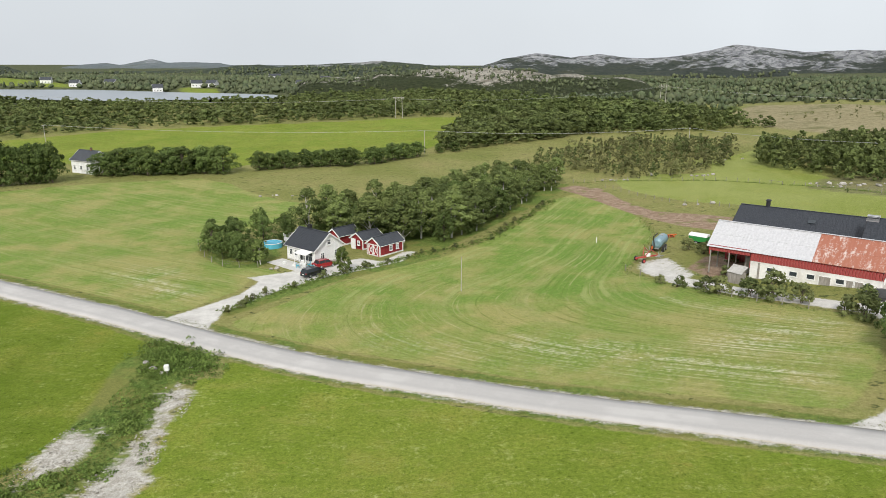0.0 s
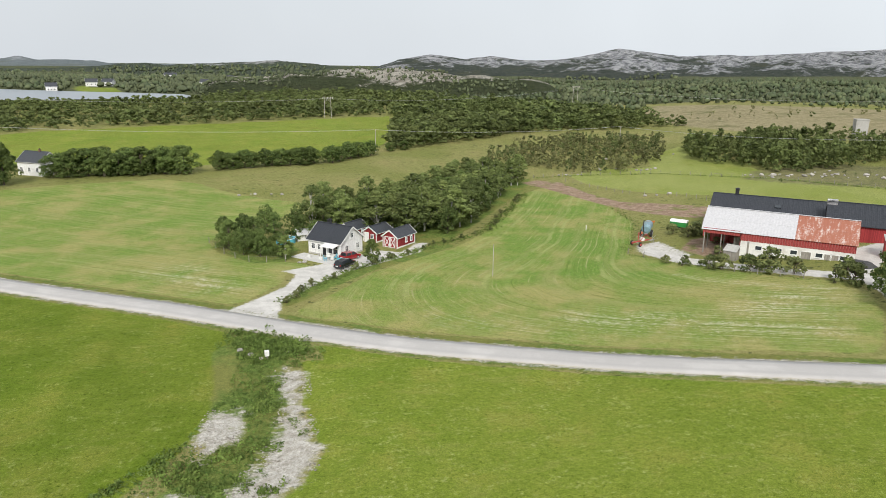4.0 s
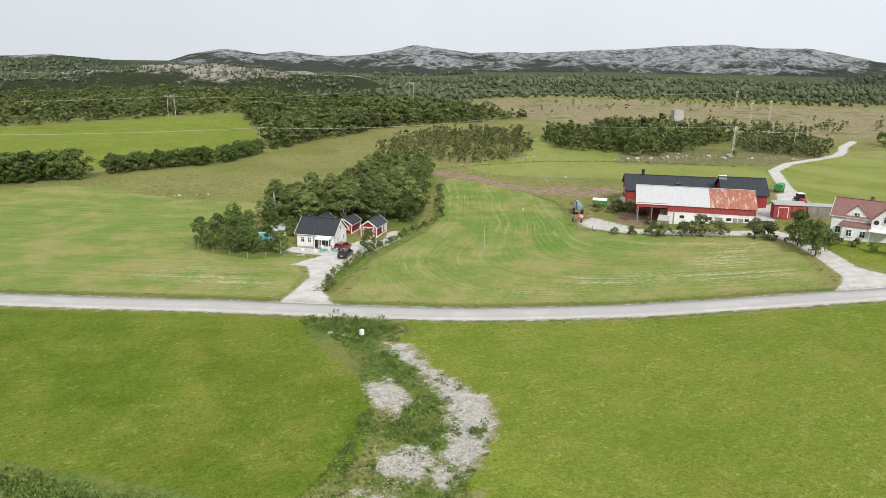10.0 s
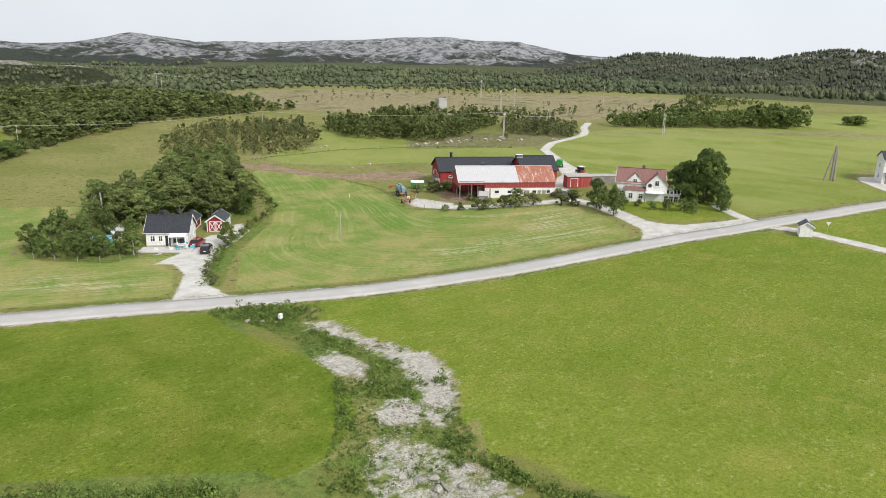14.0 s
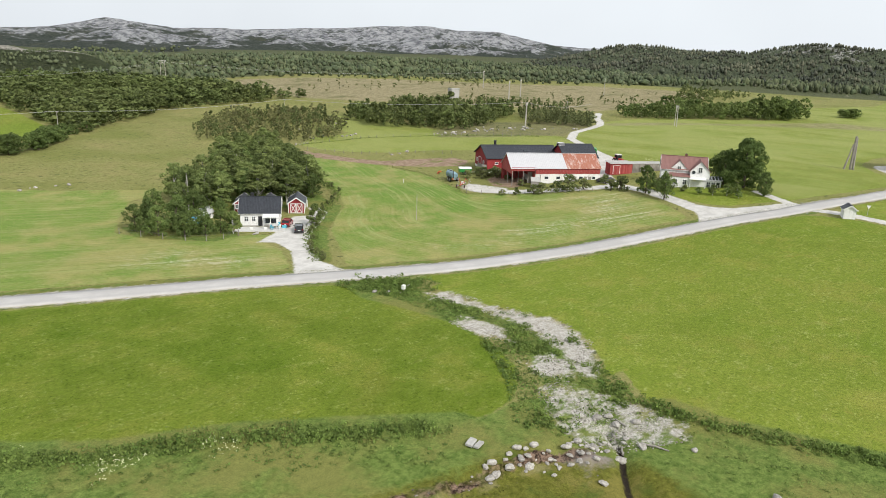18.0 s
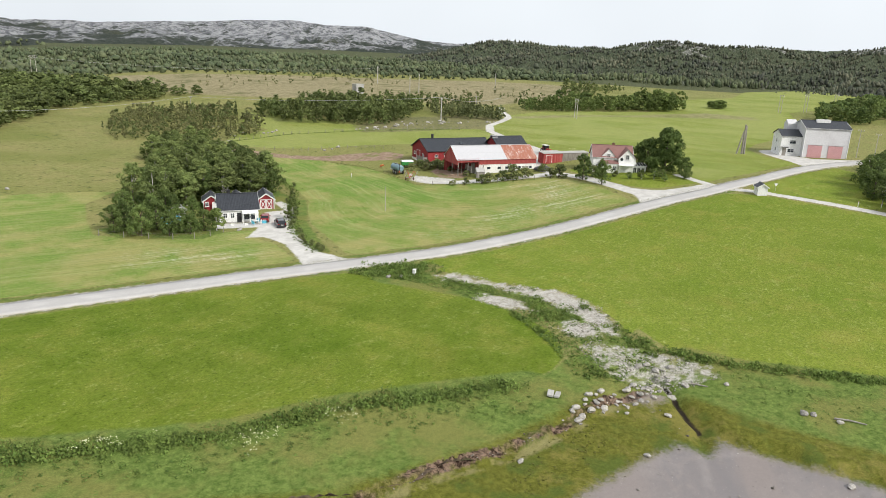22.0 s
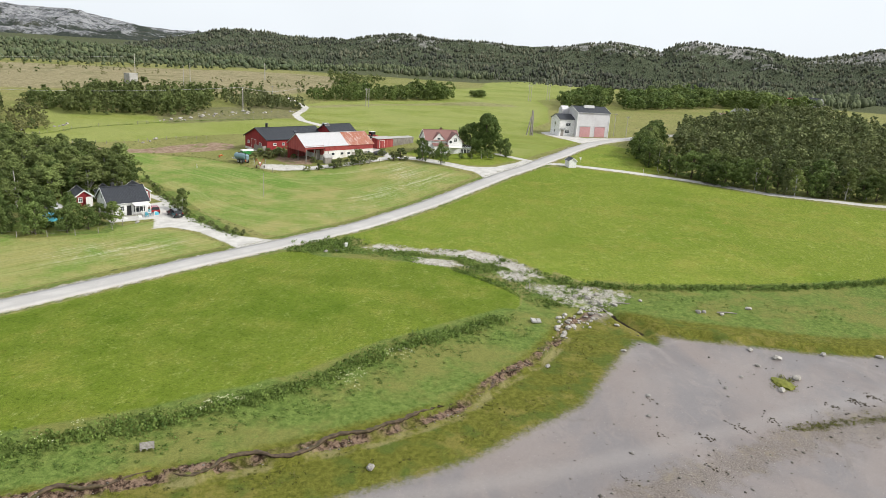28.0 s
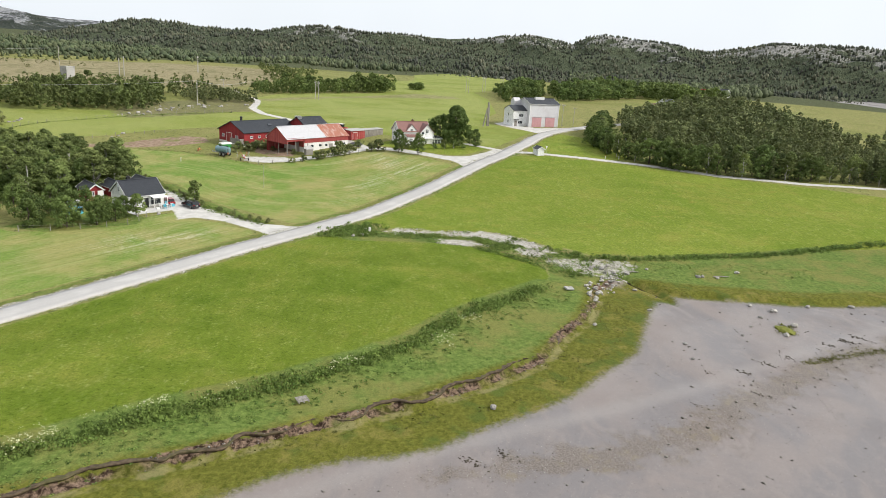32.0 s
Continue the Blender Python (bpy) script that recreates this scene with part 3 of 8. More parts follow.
    on_bar = g.step(g.math("ADD", f2, g.math("MULTIPLY", g.math("SUBTRACT", g.noise(p, 0.35, 6, 0.72), 0.5), 1.3)), 0.42, 0.72)
    speck = g.noise(p, 5.5, 4, 0.8)
    shell = g.mix(g.step(speck, 0.40, 0.60), (0.09, 0.072, 0.058), (0.225, 0.188, 0.158))
    shell = g.mix(g.math("MULTIPLY", g.step(g.noise(p, 0.5, 5, 0.7), 0.52, 0.66), 0.7), shell, (0.21, 0.175, 0.11))
    shell = g.mix(g.step(g.voronoi(p, 2.6), 0.15, 0.07), shell, (0.45, 0.43, 0.40))
    mud = g.mix(g.math("MULTIPLY", on_bar, 0.8), mud, shell)
    mud = g.mix(g.math("MULTIPLY", g.step(g.math("ADD", f3, edge), 0.3, 0.9), 0.4), mud, (0.30, 0.275, 0.262))
    mud = g.mix(g.step(g.voronoi(g.vmul(p, (1.1, 1, 1)), 2.3), 0.10, 0.05), mud, (0.42, 0.40, 0.37))
    col = g.mix(mask(c1, 0.03), col, mud)
    col = g.mix(mask(b1, 0.22, g.math("ADD", fine_edge, g.math("MULTIPLY", edge, 0.6))), col, marsh)
    west = g.split(g.attr("zone_d", "Color"))[2]
    # bare peat and dead seaweed along the scarp
    rim = g.step(g.math("ADD", g.math("ABSOLUTE", g.math("SUBTRACT", c2, 0.47)), g.math("MULTIPLY", fine_edge, 0.36)), 0.095, 0.05)
    rimc = g.mix(g.step(g.noise(p, 1.6, 6, 0.75), 0.40, 0.60), (0.026, 0.016, 0.011), (0.215, 0.15, 0.11))
    gap = g.step(g.noise(p, 0.16, 3, 0.6), 0.40, 0.52, 0.25, 1.0)
    col = g.mix(g.math("MULTIPLY", g.math("MULTIPLY", rim, gap), west), col, rimc)
    tide = g.step(g.math("ADD", g.math("ABSOLUTE", g.math("SUBTRACT", c2, 0.33)), g.math("MULTIPLY", fine_edge, 0.22)), 0.10, 0.03)
    col = g.mix(g.math("MULTIPLY", g.math("MULTIPLY", tide, g.step(g.noise(p, 0.3, 4, 0.65), 0.42, 0.58)), g.math("MULTIPLY", west, 0.6)), col, (0.27, 0.235, 0.115))
    col = g.mix(g.step(g.math("ADD", f1, g.math("MULTIPLY", fine_edge, 0.3)), 0.45, 0.62), col, (0.03, 0.024, 0.018))
    # brown earth
    dirt = g.mix(g.step(g.noise(p, 0.7, 5, 0.65), 0.35, 0.65), (0.22, 0.15, 0.105), (0.32, 0.24, 0.175))
    dirt = g.mix(g.step(g.noise(p, 0.25, 3), 0.55, 0.7), dirt, (0.16, 0.17, 0.055))
    col = g.mix(mask(b2, 0.1), col, dirt)
    # washed-out gravel; pale crushed stone on the drives
    stone = g.mix(g.voronoi(p, 5.0, out="Color"), (0.32, 0.305, 0.27), (0.60, 0.58, 0.54))
    stone = g.mix(0.5, stone, g.mix(g.step(g.noise(p, 1.1, 5, 0.7), 0.35, 0.65), (0.19, 0.165, 0.12), (0.46, 0.44, 0.40)))
    pale = g.mix(g.step(g.noise(p, 0.5, 5, 0.65), 0.3, 0.7), (0.46, 0.445, 0.42), (0.60, 0.585, 0.555))
    gz1, gz2, gz3 = g.split(g.attr("zone_d", "Color"))
    col = g.mix(mask(gz1, 0.18, g.math("ADD", g.math("MULTIPLY", g.math("SUBTRACT", clump, 0.54), 1.5), g.math("MULTIPLY", fine_edge, 0.8))), col, stone)
    drive = mask(gz2, 0.07, g.math("ADD", g.math("MULTIPLY", fine_edge, 0.6), g.math("MULTIPLY", edge, 0.7)))
    col = g.mix(drive, col, pale)
    wet = g.math("MULTIPLY", mask(c1, 0.03), g.math("SUBTRACT", 1.0, mask(b1, 0.1, fine_edge)))
    grain = g.math("ADD", g.math("MULTIPLY", g.noise(p, 2.6, 6, 0.85), 0.35), g.math("MULTIPLY", g.noise(p, 11.0, 3, 0.8), 0.65))
    shade = g.step(grain, 0.35, 0.65, 0.66, 1.36)
    shade = g.math("ADD", 1.0, g.math("MULTIPLY", g.math("SUBTRACT", shade, 1.0), g.math("SUBTRACT", 1.0, g.math("MULTIPLY", g.math("MAXIMUM", wet, drive), 0.72))))
    cs = g.add("ShaderNodeCombineXYZ")
    for i in range(3):
        g.link(shade, cs.inputs[i])
    col = g.mix(1.0, col, cs.outputs[0], "MULTIPLY")
    h = g.math("ADD", g.math("MULTIPLY", blades, 0.5), tuft)
    g.bump(h, g.math("SUBTRACT", 0.55, g.math("MULTIPLY", wet, 0.45)), 0.12)
    return g.done(col, g.math("SUBTRACT", 0.9, g.math("MULTIPLY", wet, g.step(g.noise(p, 0.07, 3), 0.35, 0.6, 0.25, 0.55))), 0, g.math("ADD", 0.06, g.math("MULTIPLY", wet, 0.24)))


def axis(lo, a, b, hi, fine, grow):
    mid = list(np.arange(a, b + 0.01, fine))
    left, right, s = [], [], fine
    v = a
    while v > lo:
        s *= grow
        v -= s
        left.append(v)
    v, s = b, fine
    while v < hi:
        s *= grow
        v += s
        right.append(v)
    return np.array(left[::-1] + mid + right)


GX = axis(-5200, -117, 53, 5200, 0.62, 1.035)
GY = axis(-1500, 19, 132, 5200, 0.62, 1.035)


def build_ground():
    X, Y = np.meshgrid(GX, GY)
    nx, ny = len(GX), len(GY)
    x, y = X.ravel(), Y.ravel()
    z = ground_z(x, y)
    idx = np.arange(nx * ny).reshape(ny, nx)
    faces = np.stack([idx[:-1, :-1].ravel(), idx[:-1, 1:].ravel(), idx[1:, 1:].ravel(), idx[1:, :-1].ravel()], 1)
    ob = from_arrays("ground", np.stack([x, y, z], 1), faces, ground_material(), smooth=True)
    tagged(ob, "gently sloping farmland with mown fields, marsh and tidal mud", "ground", kind="structure")

    def m(*polys, width=4.0):
        sd = np.full(x.shape, -1e9)
        for q in polys:
            sd = np.maximum(sd, area_sd(x, y, q))
        return np.clip(0.5 + sd / width, 0, 1)

    def band(pts, half, width=4.0):
        return np.clip(0.5 + (half - seg_dist(x, y, pts)) / width, 0, 1)

    def color(name, *ch):
        at = ob.data.attributes.new(name, "FLOAT_COLOR", "POINT")
        at.data.foreach_set("color", np.stack([*ch, np.ones_like(x)], 1).astype(np.float32).ravel())

    sd_a, sd_b = area_sd(x, y, MOWN_A), area_sd(x, y, MOWN_B)
    mown = np.clip(0.5 + np.maximum(sd_a, sd_b) / 4, 0, 1)
    lush = m(FIELD_W, FIELD_E, FIELD_R, FIELD_N, FIELD_FAR, FIELD_S, GREEN_D, PASTURE_N, FARM_LAWN, *SHORE_FIELDS)
    lush = np.maximum(lush, m([(-26.6, 74), (-25.9, 70), (-25.8, 62.5), (-24.4, 56), (-23.4, 52.6), (-25.7, 47.2), (-30.2, 42), (-34.5, 39), (-30, 38), (-18, 46), (-16, 60), (-19, 74)]))
    land = np.clip(0.5 + area_sd(x, y, LAND) / 8, 0, 1)
    herb = np.maximum(band([(-136.9, 125.9), (-110.6, 93.1), (-103.1, 84.8), (-96.4, 75.8), (-87.9, 67.1), (-82.6, 62.1), (-72.6, 56.6), (-65, 50.6), (-56.5, 43.5)], 4.0), band([(-36.4, 30.4), (-36.1, 23.9), (-32.6, 14), (-29.4, 4.1), (-25.6, -7.4), (-23.2, -14.1)], 2.0))
    herb = np.maximum(herb, np.maximum(band([(px - 2.4, py) for px, py in STREAM], 4.0), m([(-35.6, 82.9), (-28.1, 79.6), (-28.3, 74.3), (-34.7, 75.4)])))
    herb = np.maximum(herb, band([(-29.8, 95.6), (-24.2, 103.5), (-16.9, 112.5), (-8.6, 119.8), (-0.8, 127.2)], 1.6))
    herb = np.maximum(herb, m([(-36.7, 118), (-31.2, 119), (-28.9, 126.4), (-32.9, 136), (-44.7, 138.3), (-46, 129.8)], [(-22.6, 158.9), (-30.5, 142.3), (-16.7, 134.8), (-0.8, 128.2), (30.1, 185.1), (37.3, 203.3), (14.8, 200.1)]))
    herb = np.maximum(herb, m([(-138.9, 126), (-110.6, 92), (-96.4, 75.3), (-82.6, 61.6), (-65, 50), (-54.4, 42.4), (-53.6, 38.1), (-67.9, 42.6), (-83.1, 49.8), (-97.9, 67.3), (-112.9, 89.9), (-137.2, 119.9)]))
    far = smoothstep(np.hypot(x, y - 50), 480, 560) * (1 - m(MOOR, GREEN_D, FIELD_N, FIELD_FAR, FIELD_S, *SHORE_FIELDS, [(421.5, 85.8), (626.8, 29.6), (559.2, -39.6), (405.4, -13.1), (369.6, 57.9)]))
    strip = np.clip(0.5 - area_sd(x, y, FIELD_E) / 4, 0, 1) * (y < 31) * (x < -10) * (area_sd(x, y, LAND) > -2)
    herb = np.maximum(herb, strip)
    sd_land = area_sd(x, y, LAND)
    herb = np.maximum(herb, np.clip(0.5 + (10 - sd_land) / 4, 0, 1) * (sd_land > -1) * (x < -44) * (1 - m(FIELD_W)))
    d_road, d_hedge = seg_dist(x, y, ROAD), seg_dist(x, y, [(-27.7, 92.4), (-21, 101.9), (-15.8, 110.3), (-8.1, 118.2), (0.2, 125), (8.1, 135.5), (18.3, 155.5), (30.6, 182)])
    turn = 14.0
    soft = -turn * np.log(np.exp(-d_road / turn) + np.exp(-d_hedge / turn) + 1e-12)
    swath = np.where(sd_a > sd_b, d_road, soft)
    wash = m(*WASH, width=14.0)
    wash = np.maximum(wash, 0.45 * np.clip(1 - np.abs(sd_b - 6) / 9, 0, 1) * (x > -10) * (y < 100))
    north = (1 - m(FIELD_W, FIELD_E, FIELD_R)) * (x < 60)
    mown = np.minimum(mown, np.clip(0.5 + (d_road - 5.0) / 2, 0, 1))
    herb = np.maximum(herb, np.clip(0.5 + (4.7 - d_road) / 2, 0, 1) * north * 0.75)
    color("zone_a", mown, lush, herb)
    color("zone_b", m(MARSH, MARSH_E, MARSH_M), np.clip(m(DIRT, DIRT_BARN) - 0.14, 0, 1), np.maximum.reduce([m(MOOR, width=24), m(ROUGH, width=7) * 0.5, m(TAN_BAND, width=14) * 0.54]))
    color("zone_c", 1 - land, land, wash)
    pale = np.maximum.reduce([m(DRIVE, YARD_E, APRON, FARM_FUNNEL), m(YARD_W) * 0.56, band(FARM_DRIVE, 1.9), band(NORTH_TRACK, 1.6), band(EAST_TRACK, 1.5), band(HOUSE_TRACK, 1.2)])
    dense = np.maximum(m(FIELD_W, width=3.0), m(FIELD_E, width=3.0) * 0.25)
    color("zone_e", dense, np.maximum(far, m(ROUGH, width=7) * 0.47), np.maximum(np.where(sd_b > sd_a, smoothstep(y, 92, 104), 0.6 * (sd_a > -4)), m(FIELD_N, FIELD_FAR, FIELD_S, width=12)))
    bar = m(MUD_BAR, width=9.0)
    channel = np.maximum(band(CHANNEL, 1.3, 3.0) * smoothstep(y, -30, 0), band(CHANNEL_E, 0.5, 1.6))
    color("zone_f", band(CREEK, 0.35, 1.3) * smoothstep(x, -60, -52), bar, channel)
    color("zone_d", np.maximum(np.maximum(m(*GRAVEL[:3]), np.minimum(m(GRAVEL[3]), 0.6)), band(ROAD, 3.0, 2.0) * 0.94), pale, smoothstep(y, 29, 34))
    at = ob.data.attributes.new("swath", "FLOAT", "POINT")
    at.data.foreach_set("value", swath.astype(np.float32))
    return ob


ground = build_ground()


# ---- the road ----
def smooth_line(pts, step=1.5):
    """A rounded polyline through pts (Catmull-Rom)."""
    out = []
    p = [np.array(q, float) for q in pts]
    p = [2 * p[0] - p[1]] + p + [2 * p[-1] - p[-2]]
    for i in range(1, len(p) - 2):
        n = max(2, int(np.linalg.norm(p[i + 1] - p[i]) / step))
        for k in range(n):
            t = k / n
            out.append(0.5 * (2 * p[i] + (p[i + 1] - p[i - 1]) * t + (2 * p[i - 1] - 5 * p[i] + 4 * p[i + 1] - p[i + 2]) * t ** 2 + (3 * p[i] - p[i - 1] - 3 * p[i + 1] + p[i + 2]) * t ** 3))
    out.append(p[-2])
    return np.array(out)


def road_material():
    g = Graph("worn_pale_asphalt")
    p = g.position()
    u = g.attr("across")
    col = g.mix(g.step(g.noise(p, 9, 4, 0.7), 0.3, 0.7), (0.39, 0.375, 0.362), (0.475, 0.46, 0.447))
    col = g.mix(g.math("MULTIPLY", g.step(g.noise(p, 0.25, 4, 0.6), 0.45, 0.7), 0.5), col, (0.56, 0.545, 0.525))
    wheel = g.step(g.math("ABSOLUTE", g.math("SUBTRACT", g.math("ABSOLUTE", u), 0.45)), 0.22, 0.05)
    col = g.mix(g.math("MULTIPLY", wheel, 0.45), col, (0.39, 0.38, 0.37))
    rim = g.step(g.math("ADD", g.math("ABSOLUTE", u), g.math("MULTIPLY", g.noise(p, 1.2, 3), 0.25)), 1.0, 1.12)
    col = g.mix(rim, col, (0.40, 0.37, 0.31))
    g.bump(g.noise(p, 30, 3), 0.2, 0.01)
    return g.done(col, 0.85, 0, 0.3)


def build_strip(name, pts, half, lift, material, label, ragged=0.05):
    line = smooth_line(pts)
    d = np.gradient(line, axis=0)
    d /= np.linalg.norm(d, axis=1)[:, None]
    nrm = np.stack([-d[:, 1], d[:, 0]], 1)
    s = np.arange(len(line))
    cols = [-1.0, -0.99, -0.5, 0, 0.5, 0.99, 1.0]
    vs, us = [], []
    for j, c in enumerate(cols):
        wob = ragged * value_noise(s * 0.6, s * 0 + 3.0 * (c > 0), 21) * (abs(c) > 0.9)
        q = line + nrm * (c * half + np.sign(c) * wob)[:, None]
        top = ground_z(q[:, 0], q[:, 1]) * 0 + ground_z(line[:, 0], line[:, 1]) + lift - 0.05 * c * c
        if abs(c) == 1.0:
            top = top - lift - 0.15
        vs.append(np.column_stack([q, top]))
        us.append(np.full(len(line), c))
    n, k = len(line), len(cols)
    verts = np.concatenate(vs)
    idx = np.arange(n * k).reshape(k, n)
    faces = np.stack([idx[:-1, :-1].ravel(), idx[:-1, 1:].ravel(), idx[1:, 1:].ravel(), idx[1:, :-1].ravel()], 1)[:, ::-1]
    ob = from_arrays(name, verts, faces, material)
    at = ob.data.attributes.new("across", "FLOAT", "POINT")
    at.data.foreach_set("value", np.concatenate(us).astype(np.float32))
    return tagged(ob, label, "road", kind="structure")


build_strip("road", ROAD, 2.45, 0.10, road_material(), "pale worn asphalt country road with ragged gravel edges")


# ---- hills and mountains ----
def hill_material(name, wood_a, wood_b, rock_a, rock_b, rock_from, rock_to, scale, relief=16.0):
    """Wood or heath below, bare rock where the ground rises, broken up at three sizes."""
    g = Graph(name)
    p = g.position()
    h = g.attr("rise")
    wood = g.mix(g.step(g.noise(p, scale * 4, 5, 0.75), 0.35, 0.65), wood_a, wood_b)
    wood = g.mix(g.math("MULTIPLY", g.step(g.noise(p, scale * 0.5, 4), 0.5, 0.7), 0.5), wood, (0.10, 0.105, 0.06))
    rock = g.mix(g.step(g.noise(g.vmul(p, (1, 1, 1.4)), scale * 1.7, 9, 0.78, 0.4), 0.40, 0.58), rock_a, rock_b)
    rock = g.mix(g.math("MULTIPLY", g.step(g.noise(p, scale * 0.9, 8, 0.78), 0.54, 0.58), 0.9), rock, wood)
    broad = g.math("MULTIPLY", g.math("SUBTRACT", g.noise(p, scale * 0.16, 4, 0.6), 0.5), 1.5)
    fine = g.math("MULTIPLY", g.math("SUBTRACT", g.noise(p, scale * 0.8, 8, 0.75), 0.5), 1.1)
    col = g.mix(g.step(g.math("ADD", h, g.math("ADD", broad, fine)), rock_from, rock_to), wood, rock)
    g.bump(g.noise(p, scale * 1.6, 8, 0.78), 1.0, relief)
    return g.done(col, 0.95, 0, 0.1)


def build_hill(name, profile, r_ridge, depth, r_foot, material, label, rough=0.1, seed=1, na=260, nr=36, origin=(-52.3, -8.2, 35.7), drop=0.0):
    """A range seen along bearings: profile gives (bearing, elevation in degrees) of its skyline from the flight's middle."""
    az = np.linspace(profile[0][0], profile[-1][0], na)
    el = np.interp(az, [q[0] for q in profile], [q[1] for q in profile])
    el = el - drop + 0.05 * fbm(az * 1.7, az * 0, 4, seed)
    ends = smoothstep(az, az[0], az[0] + 4) * (1 - smoothstep(az, az[-1] - 4, az[-1]))
    vs, rs = [], []
    for j in range(nr):
        t = j / (nr - 4)
        r = r_foot + (r_ridge - r_foot) * t if t <= 1 else r_ridge + depth * (t - 1) * 6
        rr = r * (1 + 0.012 * fbm(az * 0.5, az * 0 + j * 0.2, 3, seed + 7))
        xs, ys = origin[0] + rr * np.sin(np.radians(az)), origin[1] + rr * np.cos(np.radians(az))
        top = origin[2] + rr * np.tan(np.radians(el))
        foot = 3.0 + 0.012 * 200
        shape = smoothstep(np.full_like(az, min(t, 1)), 0, 1.0) ** 1.15
        lump = (0.6 * fbm(xs / 90, ys / 90, 5, seed + 3, 0.6) + 0.8 * fbm(xs / 260, ys / 260, 3, seed + 5, 0.6)) * rough * (top - foot) * (1 - abs(2 * min(t, 1) - 1) ** 3)
        zz = foot + (top - foot) * shape + lump * (1 if t <= 1 else 0)
        zz = np.minimum(zz, top) if t < 1 else (top if t <= 1.0001 else top - 30 * (t - 1) * 6)
        zz = foot - 12 + (zz - foot + 12) * ends
        vs.append(np.column_stack([xs, ys, zz]))
        rs.append(np.clip((zz - foot) / max(20, float(np.max(top) - foot)), 0, 1.2))
    idx = np.arange(na * nr).reshape(nr, na)
    faces = np.stack([idx[:-1, :-1].ravel(), idx[:-1, 1:].ravel(), idx[1:, 1:].ravel(), idx[1:, :-1].ravel()], 1)[:, ::-1]
    ob = from_arrays(name, np.concatenate(vs), faces, material, smooth=True)
    at = ob.data.attributes.new("rise", "FLOAT", "POINT")
    at.data.foreach_set("value", np.concatenate(rs).astype(np.float32))
    HILLS[name] = np.concatenate(vs).reshape(nr, na, 3)
    return tagged(ob, label, "hill", kind="structure")


HILLS = {}
rock_mat = hill_material("mountain_rock_and_heath", (0.048, 0.060, 0.052), (0.085, 0.098, 0.08), (0.15, 0.158, 0.172), (0.47, 0.475, 0.49), 0.32, 0.46, 0.03)
wood_mat = hill_material("wooded_hill", (0.075, 0.096, 0.060), (0.135, 0.155, 0.092), (0.24, 0.24, 0.22), (0.46, 0.45, 0.42), 0.70, 0.84, 0.09, 9.0)
knoll_mat = hill_material("rocky_knoll", (0.05, 0.066, 0.03), (0.10, 0.12, 0.055), (0.40, 0.365, 0.30), (0.74, 0.70, 0.62), 0.50, 0.62, 0.075)
# paler and bluer than the heath itself: distance haze put into the colour
far_mat = hill_material("hazed_far_hill", (0.13, 0.155, 0.165), (0.17, 0.195, 0.20), (0.24, 0.255, 0.27), (0.33, 0.345, 0.36), 0.55, 1.0, 0.009)
ridge_mat = hill_material("wooded_ridge", (0.05, 0.068, 0.048), (0.105, 0.125, 0.085), (0.24, 0.245, 0.24), (0.44, 0.445, 0.44), 0.72, 0.86, 0.03)
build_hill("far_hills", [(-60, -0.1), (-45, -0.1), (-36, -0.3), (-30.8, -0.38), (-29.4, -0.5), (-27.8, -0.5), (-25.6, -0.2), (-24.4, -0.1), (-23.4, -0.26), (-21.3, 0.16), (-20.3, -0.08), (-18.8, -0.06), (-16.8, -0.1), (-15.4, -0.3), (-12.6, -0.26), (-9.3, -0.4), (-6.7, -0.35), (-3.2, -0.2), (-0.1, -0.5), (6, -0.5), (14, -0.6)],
           3600, 300, 2300, far_mat, "low heath hills far beyond the fjord, haze painted into their colour", 0.3, 5)
build_hill("wooded_ridge", [(-48, -0.5), (-40, -0.3), (-33, -0.42), (-31.6, -0.36), (-30.6, -0.15), (-29.7, -0.3), (-28.9, -0.6), (-27, -0.72), (-24, -0.66), (-20, -0.6), (-17, -0.5), (-15.4, -0.34), (-12.7, -0.16), (-11.4, -0.33), (-8.9, -0.18), (-5.5, -0.02), (-3.4, 0.12), (-1.2, -0.08), (1.3, -0.24), (4, -0.5), (7, -0.9), (11, -1.3)],
           1900, 250, 1120, ridge_mat, "dark wooded ridge with bare rock along its top", 0.55, 6, 340, 60, drop=0.07)
build_hill("mountain", [(-6, -0.6), (0.4, -0.45), (3.9, -0.4), (5.6, 0.2), (8.2, 0.66), (11, 0.33), (13, 0.57), (15.2, 0.3), (17, 0.3), (18.8, 0.45), (20.8, 0.8), (22.6, 1.22), (24.7, 0.98), (27, 0.7), (29.6, 0.8), (32, 0.78), (35.6, 0.99), (39.1, 1.16), (42.2, 1.39), (46.1, 1.56), (48.3, 1.3), (51.3, 1.32), (53.5, 0.94), (55.6, 0.48), (58, 0.35), (62, 0.3), (70, 0.3), (85, 0.2)],
           2300, 300, 1150, rock_mat, "bare grey rocky mountain ridge with heath on its slopes", 0.55, 2, 640, 110)
build_hill("wooded_hills", [(46, -1.8), (52, -1.0), (56, -0.2), (58.8, 0.43), (60.1, 0.68), (61.9, 0.89), (64.3, 0.67), (67.4, 0.52), (69.7, 0.44), (72, 0.94), (74.3, 1.22), (77.1, 0.9), (81.3, 1.07), (85.1, 0.94), (88.3, 1.13), (90.6, 1.53), (92.4, 1.72), (94.2, 1.47), (95.6, 1.11), (96.8, 1.75), (98.1, 2.03), (100.3, 1.81), (103.6, 1.57), (106.1, 1.2), (108.7, 1.64), (111.8, 2.08), (120, 2.1), (132, 1.4), (150, 0.8)],
           1350, 200, 620, wood_mat, "dark spruce-clad hills with a few bare rock tops", 0.75, 4, 480, 80, drop=0.13)
